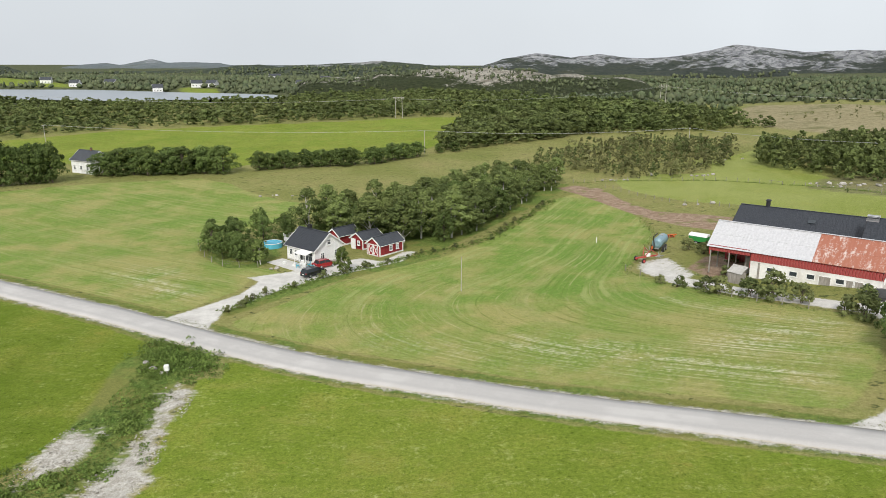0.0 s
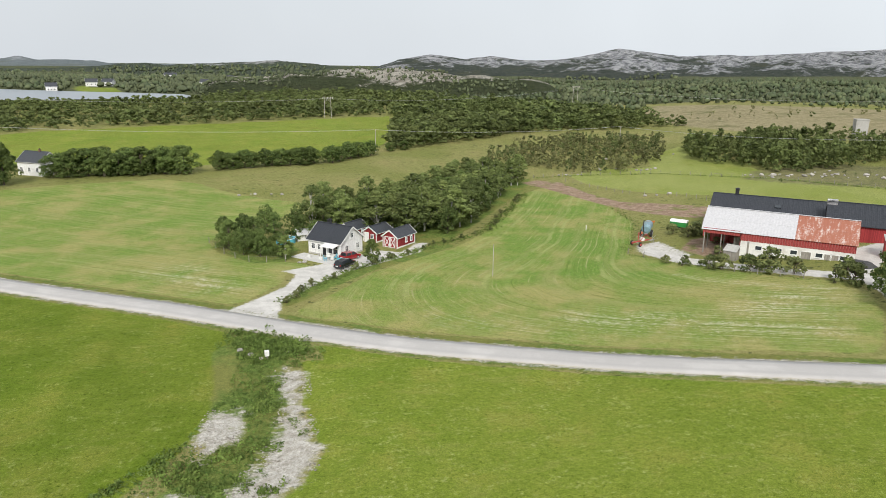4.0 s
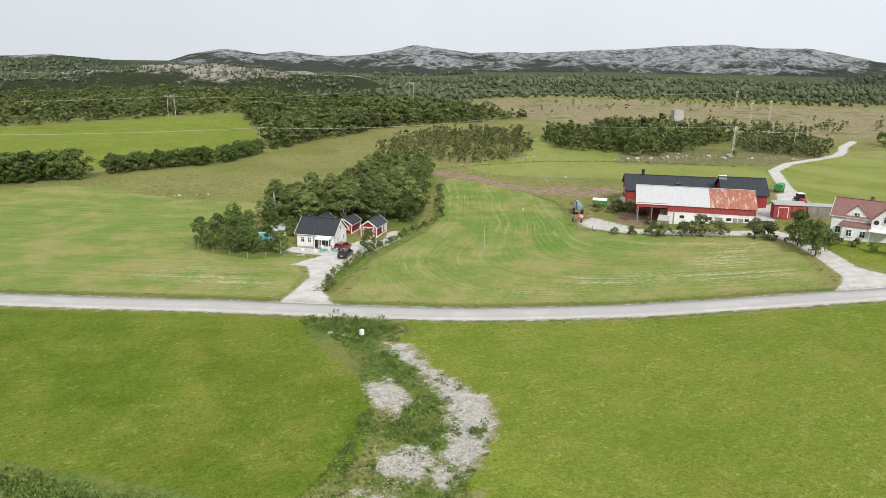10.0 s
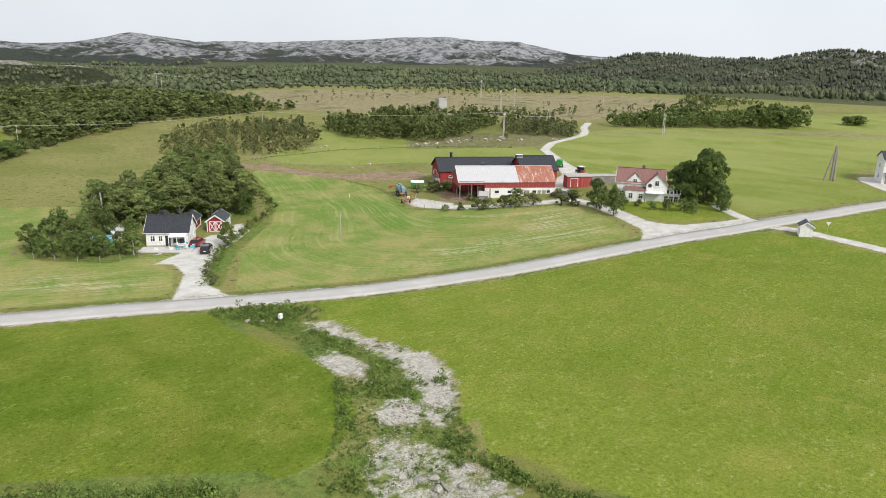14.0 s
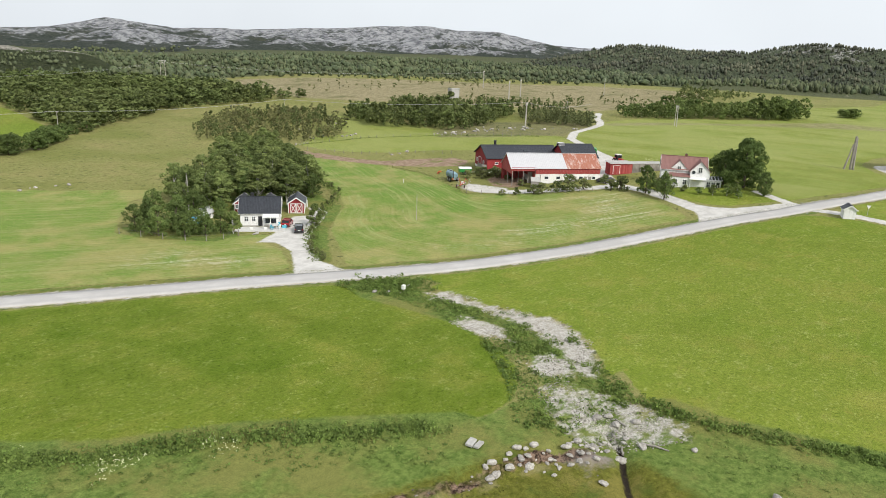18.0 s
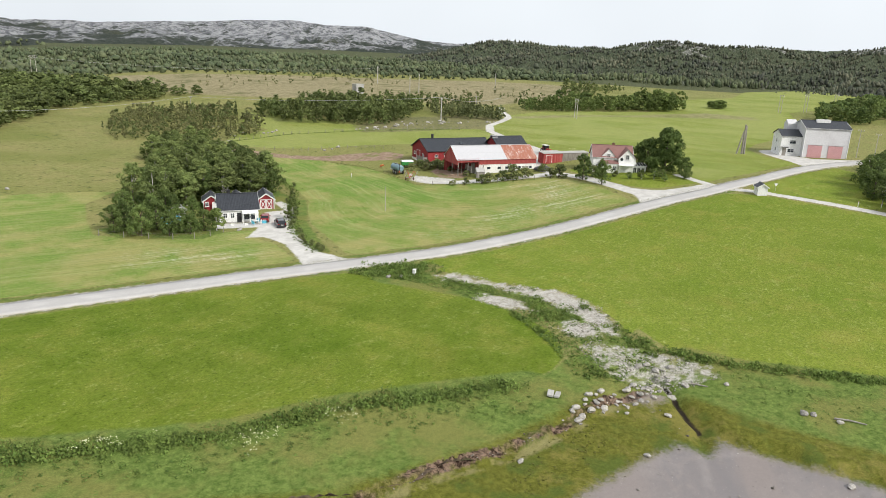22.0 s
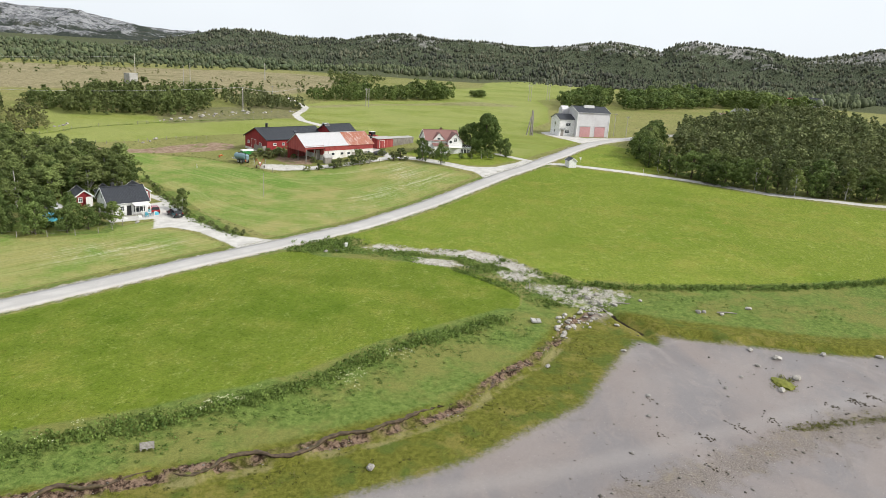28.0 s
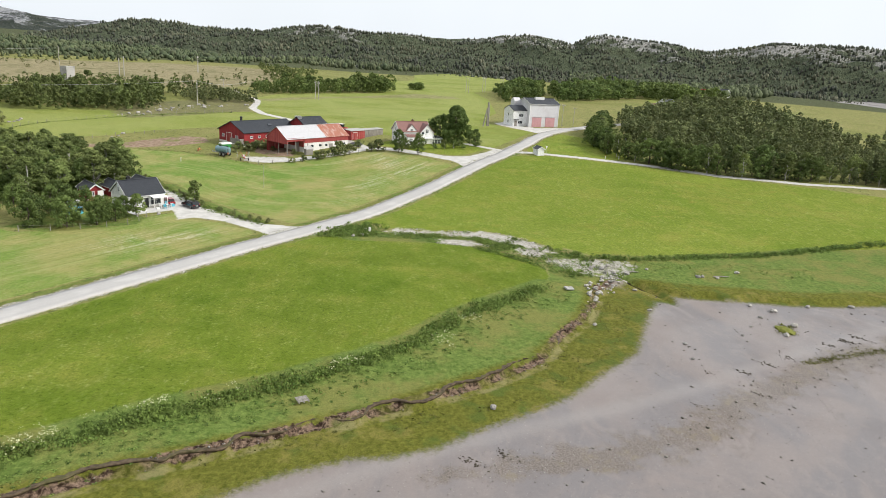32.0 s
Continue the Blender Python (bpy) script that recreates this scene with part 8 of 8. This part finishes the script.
tractor()
im = thing("plough", 46.6, 137.4, 14.1, "small orange farm implement on the ground", "implement")
part("frame", boxes(((0, 0, 0.7), (1.8, 0.2, 0.2)), ((0.2, 0, 0.5), (0.15, 1.3, 0.15))), orange_paint, im)
for k in range(3):
    part("share", box(bmesh.new(), (-0.7 + 0.6 * k, 0.3, 0.3), (0.5, 0.1, 0.5), 20, 10), red_paint, im)
gb = thing("feed_bin", 46.24, 104.40, -51.9, "grey wooden feed bin with a sloping lid", "bin")
part("body", boxes(((0, 0, 0.8), (2.2, 1.5, 1.7))), old_wood, gb)
part("lid", slab(-1.2, 1.2, 0.9, 2.5, -0.9, 1.65, 0.06), concrete, gb)
tp_ = thing("covered_pile", 61.85, 92.87, -45.2, "dark tarpaulin over a pile beside the barn", "pile")
bm = bmesh.new()
bmesh.ops.create_icosphere(bm, subdivisions=3, radius=1.0)
for v in bm.verts:
    v.co = Vector((v.co.x * 2.6, v.co.y * 1.5, max(-0.1, v.co.z) * 1.1)) * (1 + 0.12 * noise.noise(v.co * 2.0))
part("tarpaulin", bm, tarp_dark, tp_)
cv = thing("tyre", 60.59, 91.39, -8.4, "old tyre lying beside the barn", "tyre")
t = bmesh.new()
tube(t, (0, 0, 0), (0, 0, 0.3), 0.5, None, 14)
part("tread", t, rubber, cv)


# ---- roadside and field things ----
sg = thing("road_sign", 60.72, 32.56, -68.2, "white triangular give-way sign on a thin post", "sign")
p = bmesh.new()
tube(p, (0, 0, -0.2), (0, 0, 2.2), 0.035)
part("post", p, steel, sg)
b = bmesh.new()
bmesh.ops.create_cone(b, cap_ends=True, segments=3, radius1=0.5, radius2=0.5, depth=0.03, matrix=pose(0, -0.05, 1.9, 90, 180, 0))
part("plate", b, white_plastic, sg)
for x, y in ((55, 15.1), (56.2, 10.7), (31.5, 137)):
    r = thing("marker_post", x, y, 0, "short white marker post beside the track", "post", "marker posts")
    part("stake", boxes(((0, 0, 0.5), (0.12, 0.12, 1.1))), white_plastic, r)
    part("cap", boxes(((0, 0, 1.08), (0.15, 0.15, 0.08))), red_paint if x > 45 else white_plastic, r)
mb = thing("letter_box_stand", -30.62, 75.57, 9.2, "pale box on a post above the culvert", "box")
part("post", boxes(((0, 0, 0.3), (0.12, 0.12, 0.8))), old_wood, mb)
part("body", box(bmesh.new(), (0, 0, 0.85), (0.55, 0.45, 0.7), 0, 0, 0, 0.04), white_plastic, mb)
gl = thing("wooden_frame", 89.78, 188.47, -49.7, "low grey wooden frame standing on the pasture", "frame")
for x in (-1.8, 1.8):
    p = bmesh.new()
    tube(p, (x, 0, -0.1), (x, 0, 1.1), 0.035)
    part("upright", p, old_wood, gl)
p = bmesh.new()
tube(p, (-1.8, 0, 1.1), (1.8, 0, 1.1), 0.035)
part("crossbar", p, old_wood, gl)


def fence(line, gap, label):
    pts = smooth_line(line, gap)
    root = thing("wire_fence", pts[0][0], pts[0][1], 0, label, "fence", z=0.0)
    ox, oy = pts[0]
    tops = []
    for q in pts:
        z = gz(q[0], q[1])
        b = bmesh.new()
        tube(b, (q[0] - ox, q[1] - oy, z - 0.2), (q[0] - ox, q[1] - oy, z + 1.15), 0.07, 0.06, 6)
        part("post", b, old_wood, root)
        tops.append(Vector((q[0] - ox, q[1] - oy, z)))
    for h in (0.55, 1.0):
        b = bmesh.new()
        for u, v in zip(tops[:-1], tops[1:]):
            tube(b, u + Vector((0, 0, h)), v + Vector((0, 0, h)), 0.006, None, 3, False)
        part("strand", b, old_wood, root)


fence([(38.4, 204.4), (58.3, 208.4), (76.4, 204.2), (89.5, 190.6), (101.4, 175.7), (114.4, 149.8)], 3.0, "old wooden post and wire fence across the pasture")
tufts("verge_grass", along([(38.4, 204.4), (58.3, 208.4), (76.4, 204.2), (89.5, 190.6), (101.4, 175.7), (114.4, 149.8)], 0.5, 6, 46), 0.15, 0.6, 10, leaf_weed, "long unmown grass under the pasture fence", 46)
fence([(46.4, 197.6), (57.6, 175.5), (65.2, 168.4), (71.6, 154.8)], 3.0, "post and wire fence beside the brown track")
fence([(-47, 134.1), (-42.9, 125.5), (-37.7, 119.4), (-31.3, 118.8)], 4.0, "low post and wire fence round the cottage garden")
fence([(32, 115.3), (35.5, 107.8), (42.8, 97.3), (50.2, 90.1)], 3.2, "post and wire fence below the farm track")


# ---- stones ----
def stone_mesh(seed, sub=2):
    bm = bmesh.new()
    bmesh.ops.create_icosphere(bm, subdivisions=sub, radius=0.5)
    off = Vector((seed * 3.7, seed * 1.3, 0))
    for v in bm.verts:
        n = v.co.normalized()
        v.co = n * 0.5 * (1 + 0.35 * noise.noise(n * 1.6 + off) + 0.14 * noise.noise(n * 4 + off))
        v.co.z *= 0.72
        v.co.x *= 1.2
    me = bpy.data.meshes.new("stone")
    bm.to_mesh(me)
    bm.free()
    return me


STONES = [stone_mesh(i) for i in range(7)]
STONES_G = [stone_mesh(i + 20) for i in range(5)]
st_rng = random.Random(12)


def stone(x, y, s, mat, label, group):
    me = (STONES if mat is stone_pale else STONES_G)[st_rng.randrange(5)]
    ob = link_mesh("boulder" if s > 0.7 else "stone", me, mat)
    ob.matrix_world = pose(x, y, gz(x, y) + s * 0.16, st_rng.uniform(-15, 15), st_rng.uniform(-15, 15), st_rng.uniform(0, 360)) @ Matrix.Diagonal((s, s * st_rng.uniform(0.7, 1), s * st_rng.uniform(0.7, 1), 1))
    return tagged(ob, label, "stone", group)


for k in range(85):
    t = st_rng.random()
    line = [(-42.3, 33.7), (-45.6, 31.6), (-48.9, 32.2), (-51.6, 34.3), (-54.8, 36), (-59.8, 37.6)]
    i = min(int(t * 5), 4)
    f = t * 5 - i
    x, y = line[i][0] + (line[i + 1][0] - line[i][0]) * f, line[i][1] + (line[i + 1][1] - line[i][1]) * f
    stone(x + st_rng.gauss(0, 0.9), y + st_rng.gauss(0, 0.9), st_rng.choice((0.28, 0.35, 0.45, 0.6, 0.85)), stone_pale, "pale rounded boulder at the stream mouth", "boulders at the stream mouth")
for x, y, s in ((-32.7, 76.7, 0.9), (-28.2, 76.7, 0.8), (-34.2, 78.2, 0.7), (-31.4, 75.8, 0.6), (-27.8, 117.9, 0.9), (-28.7, 117.5, 0.7), (-61.3, 29, 0.7), (-42.7, 25.1, 0.6), (-45.2, 16.9, 0.9), (-44.8, 16, 0.7), (-95.4, 53.7, 0.8), (-113.8, 66.3, 1.2), (-69.2, 38.6, 0.6), (-52.4, 29.2, 0.8), (-47.7, 30, 1.1), (-41.1, 8.8, 0.9)):
    stone(x, y, s, stone_pale, "pale boulder lying in the grass", "boulders in the grass")
for x, y, s in ((-57.9, 9.3, 1.0), (-61, 12.3, 0.7), (-63.6, 8.4, 1.1), (-73.5, 27.2, 0.6), (-54.8, 2.4, 0.8), (-53.4, -5.2, 0.9), (-68.8, 17.8, 0.5), (-78.4, 27.7, 0.5), (-65, 15.2, 0.5)):
    stone(x, y, s, stone_grey if s < 0.9 else stone_pale, "grey stone on the tidal mud", "stones on the mud")
for k in range(46):
    a, b = st_rng.random(), st_rng.gauss(0, 1.0)
    stone(96 + 46 * a - 3.0 * b, 187 - 34 * a + 8 * a * a + 4.5 * b, st_rng.choice((0.4, 0.5, 0.7, 0.9, 1.5)), stone_pale, "pale rock on the rough slope", "rocks on the slope")
for x0, y0, n, sp in ((80.9, 213.8, 12, 4), (72.8, 219.8, 8, 4), (94.6, 243.8, 5, 3), (53.7, 209.1, 14, 3), (-40.3, 184.1, 9, 2.5), (61.9, 169.4, 5, 2), (112.3, 179.9, 10, 5), (72.1, 241.1, 5, 5)):
    for k in range((n + 1) // 2):
        stone(x0 + st_rng.gauss(0, sp), y0 + st_rng.gauss(0, 0.8), st_rng.uniform(0.4, 1.2), stone_pale, "pale rock in the pasture", "rocks in the pasture")


def shingle(name, places, s0, s1, material, label, seed):
    """Countless small stones joined into one mesh."""
    rng = np.random.default_rng(seed)
    x, y = places
    n = len(x)
    base = np.array([(1, 0, 0), (-1, 0, 0), (0, 1, 0), (0, -1, 0), (0, 0, 1), (0, 0, -1)], float)
    tri = np.array([(0, 2, 4), (2, 1, 4), (1, 3, 4), (3, 0, 4), (2, 0, 5), (1, 2, 5), (3, 1, 5), (0, 3, 5)])
    s = rng.uniform(s0, s1, n)[:, None, None] * rng.uniform(0.6, 1.3, (n, 6, 1))
    v = base[None] * s * np.array([1.1, 0.9, 0.55])
    a = rng.uniform(0, 6.28, n)[:, None]
    vx, vy = v[..., 0] * np.cos(a) - v[..., 1] * np.sin(a) + x[:, None], v[..., 0] * np.sin(a) + v[..., 1] * np.cos(a) + y[:, None]
    vz = v[..., 2] + ground_z(x, y)[:, None] + 0.15 * s[..., 0].mean(1)[:, None]
    f = (tri[None] + (np.arange(n) * 6)[:, None, None]).reshape(-1, 3)
    ob = from_arrays(name, np.stack([vx, vy, vz], 2).reshape(-1, 3), f, material)
    return tagged(ob, label, "stones", kind="stuff")


def island_stone(name, a, b):
    g = Graph(name)
    c = g.mix(g.island(), a, b)
    c = g.mix(g.math("MULTIPLY", g.noise(g.position(), 8, 3), 0.3), c, (0.15, 0.13, 0.1))
    return g.done(c, 0.9)


pebble_mixed = island_stone("mixed_shore_pebbles", (0.10, 0.085, 0.07), (0.46, 0.44, 0.41))
pebble_pale, pebble_dark = island_stone("mixed_pale_pebbles", (0.19, 0.172, 0.142), (0.54, 0.52, 0.48)), island_stone("mixed_dark_pebbles", (0.06, 0.055, 0.045), (0.34, 0.32, 0.29))
gx, gy = [], []
for q in GRAVEL:
    a, b = scatter(q, 0.36, 61, -0.8)
    bare = fbm(a / 2.2, b / 2.2, 3, 15) > 0.02
    a, b = a[bare], b[bare]
    gx.append(a)
    gy.append(b)
shingle("stream_gravel", (np.concatenate(gx), np.concatenate(gy)), 0.04, 0.17, pebble_pale, "washed pale cobbles in the dry stream bed", 62)
rx_ = np.random.default_rng(64)
mx, my = rx_.uniform(-125, -47, 26000), rx_.uniform(-25, 84, 26000)
far_in = -area_sd(mx, my, LAND)
on_bar = smoothstep(area_sd(mx, my, MUD_BAR) + 2.5 * fbm(mx / 5, my / 5, 3, 8), -2.5, 2.0)
drift = smoothstep(fbm(mx / 7, my / 7, 3, 18), 0.1, 0.5)
clear = (far_in > 2) & (area_sd(mx, my, MARSH) < -0.5)
keep = clear & (rx_.uniform(0, 1, len(mx)) < 0.05 + 0.12 * drift + 0.75 * on_bar)
shingle("mud_stones", (mx[keep], my[keep]), 0.025, 0.10, pebble_mixed, "small stones and shells strewn over the tidal mud", 65)
keep = clear & (rx_.uniform(0, 1, len(mx)) < 0.012 + 0.035 * on_bar)
shingle("mud_stones", (mx[keep], my[keep]), 0.10, 0.24, pebble_dark, "larger dark stones lying on the tidal mud", 68)
bx, by = along([(-113, 87.2), (-106.7, 77.9), (-98, 64.6), (-90.6, 54.8), (-83.2, 47.5), (-74.5, 43.8), (-68, 39.9), (-60.4, 37.1)], 0.55, 1.6, 66)
shingle("scarp_debris", (bx, by), 0.04, 0.15, pebble_dark, "broken peat and stones along the shore scarp", 66)
ex, ey = [], []
for sgn in (-1, 1):
    ln = smooth_line(ROAD[3:18], 0.35)
    d = np.gradient(ln, axis=0)
    d /= np.linalg.norm(d, axis=1)[:, None]
    off = 2.75 + rx_.normal(size=len(ln)) * 0.28
    ex.append(ln[:, 0] - sgn * d[:, 1] * off)
    ey.append(ln[:, 1] + sgn * d[:, 0] * off)
shingle("road_shoulder_gravel", (np.concatenate(ex), np.concatenate(ey)), 0.03, 0.09, pebble_dark, "loose pale stones along the road edge", 67)
def peat_edge(name, line, height, label, seed):
    """A ragged overhanging sod edge: a thin slab, dark to draw the shadow line below it, whose lip juts over the scarp
    by an uneven length.
    """
    ln = smooth_line(line, 0.3)
    d = np.gradient(ln, axis=0)
    d /= np.linalg.norm(d, axis=1)[:, None]
    inland = np.stack([-d[:, 1], d[:, 0]], 1)
    q = ln.copy()
    for _ in range(6):
        x, y = q[:, 0], q[:, 1]
        wob = 1.6 * value_noise(x * 0.28, y * 0.28, 3) + 0.3 * value_noise(x * 0.8, y * 0.8, 5)
        q = q - inland * (0.5 * (area_sd(x, y, LAND) + wob - 0.2))[:, None]
    s = np.arange(len(q)) * 0.3
    jut = 0.16 + 0.22 * fbm(s * 0.22, s * 0, 3, seed) + 0.12 * value_noise(s * 1.7, s * 0, seed + 3)
    gap = smoothstep(fbm(s * 0.09, s * 0 + 5, 3, seed + 9), -0.35, -0.05)
    back = q + inland * 0.55
    top = ground_z(back[:, 0], back[:, 1])
    rows = []
    for off, dz in ((0.45, -0.05), (0.0, 0.03), (-1.0, 0.02), (-0.9, -0.10), (-0.2, -height), (0.45, -height - 0.3)):
        p = q + inland * (off * (jut if off < 0 else 1.0))[:, None] if off < 0 else q + inland * off
        rows.append(np.column_stack([p, top + dz * gap - 0.25 * (1 - gap)]))
    n = len(q)
    idx = np.arange(n * len(rows)).reshape(len(rows), n)
    f = np.stack([idx[:-1, :-1].ravel(), idx[:-1, 1:].ravel(), idx[1:, 1:].ravel(), idx[1:, :-1].ravel()], 1)
    return tagged(from_arrays(name, np.concatenate(rows), f, peat_dark), label, "bank", kind="structure")


# peat darkened so that the lip also paints the shadow under it
peat_dark = surf("shadow_dark_peat", (0.045, 0.032, 0.02), (0.12, 0.085, 0.055), 2.5, (0.09, 0.10, 0.03), 0.5)
peat_edge("peat_edge", BANK[2:10], 0.3, "ragged peat lip overhanging the shore scarp, coloured dark as its shadow line", 81)
tf = thing("turf_mound", -65.53, 10.45, 18.5, "yellow-green turf hummock on the mud", "turf")
bm = bmesh.new()
bmesh.ops.create_icosphere(bm, subdivisions=3, radius=1.0)
for v in bm.verts:
    v.co = Vector((v.co.x * 1.7, v.co.y * 1.1, max(v.co.z, -0.2) * 0.35)) * (1 + 0.25 * noise.noise(v.co * 2.3))
part("sod", bm, turf, tf)
tufts("mud_grass", along([(-77.0, 12.7), (-74.6, 7.8), (-72.4, 3.2), (-70.5, -1)], 0.8, 16, 73), 0.03, 0.16, 9, leaf_marsh, "thin strip of olive grass growing on the mud", 73)
tufts("mud_grass", along([(-66.6, 10.9), (-64.4, 10.0)], 1.0, 26, 74), 0.15, 0.42, 9, leaf_grass, "yellow-green grass on the turf hummock", 74)
weed_rng = np.random.default_rng(71)
SEAWEED = [(-105.6, 55.9, 30, 1.0), (-103.9, 52.8, 26, 1.0), (-81.3, 22.3, 24, 0.4), (-78.3, 18.2, 30, 0.6), (-75.6, 14.4, 22, 0.4), (-70.2, 6.3, 18, 0.5), (-68.2, 3.0, 44, 0.8), (-66.3, 0.4, 40, 0.7), (-82, 27, 10, 0.3), (-91, 31, 12, 0.3), (-74.2, 27.3, 8, 0.2), (-87, 22.6, 14, 0.7)]
qx, qy = [], []
for x, y, n, w in SEAWEED:
    u = weed_rng.normal(size=n) * w
    qx.append(x + u * 0.6 + weed_rng.normal(size=n) * 0.35)
    qy.append(y + u * 0.9 + weed_rng.normal(size=n) * 0.35)
seaweed_mat = island_stone("wet_seaweed", (0.045, 0.038, 0.03), (0.11, 0.095, 0.07))
shingle("seaweed", (np.concatenate(qx), np.concatenate(qy)), 0.05, 0.18, seaweed_mat, "dark clumps of seaweed left on the mud", 72)
for x, y, s in ((-58, 9, 1.0), (-56, 12, 0.8), (-67.6, 11.2, 0.9), (-45, 13.5, 0.7)):
    stone(x, y, s, stone_pale, "pale boulder on the tidal mud", "stones on the mud")
# slab, pallet and driftwood on the shore
sl = thing("concrete_slab", -56.6, 40.6, 13.6, "broken pale concrete slab on the shore grass", "slab")
part("upper_piece", box(bmesh.new(), (0, 0.3, 0.28), (1.3, 0.7, 0.25), 4, 6, 0, 0.03), concrete, sl)
part("lower_piece", box(bmesh.new(), (0.1, -0.45, 0.2), (1.2, 0.55, 0.25), -3, -5, 0, 0.03), concrete, sl)
pl = thing("pallet", -98.62, 73.06, 31.8, "grey wooden pallet lying in the grass", "pallet")
for k in range(6):
    part("board", boxes(((-0.5 + 0.2 * k, 0, 0.42), (0.14, 1.2, 0.03))), old_wood, pl)
for y in (-0.5, 0, 0.5):
    part("runner", boxes(((0, y, 0.33), (1.2, 0.1, 0.12))), old_wood, pl)
for x, y, l, yaw in ((-44.7, 28.1, 2.6, -75), (-46, 30.7, 1.8, 30), (-42.6, 32.8, 1.6, 70), (-44.3, 12.6, 3.0, -80)):
    lg = thing("driftwood_log", x, y, yaw, "bleached driftwood log on the shore", "log", "driftwood logs")
    b = bmesh.new()
    tube(b, (-l / 2, 0, 0.16), (0, 0.1, 0.2), 0.11, 0.1, 8)
    tube(b, (0, 0.1, 0.2), (l / 2, 0, 0.14), 0.1, 0.06, 8)
    part("stem", b, old_wood, lg)
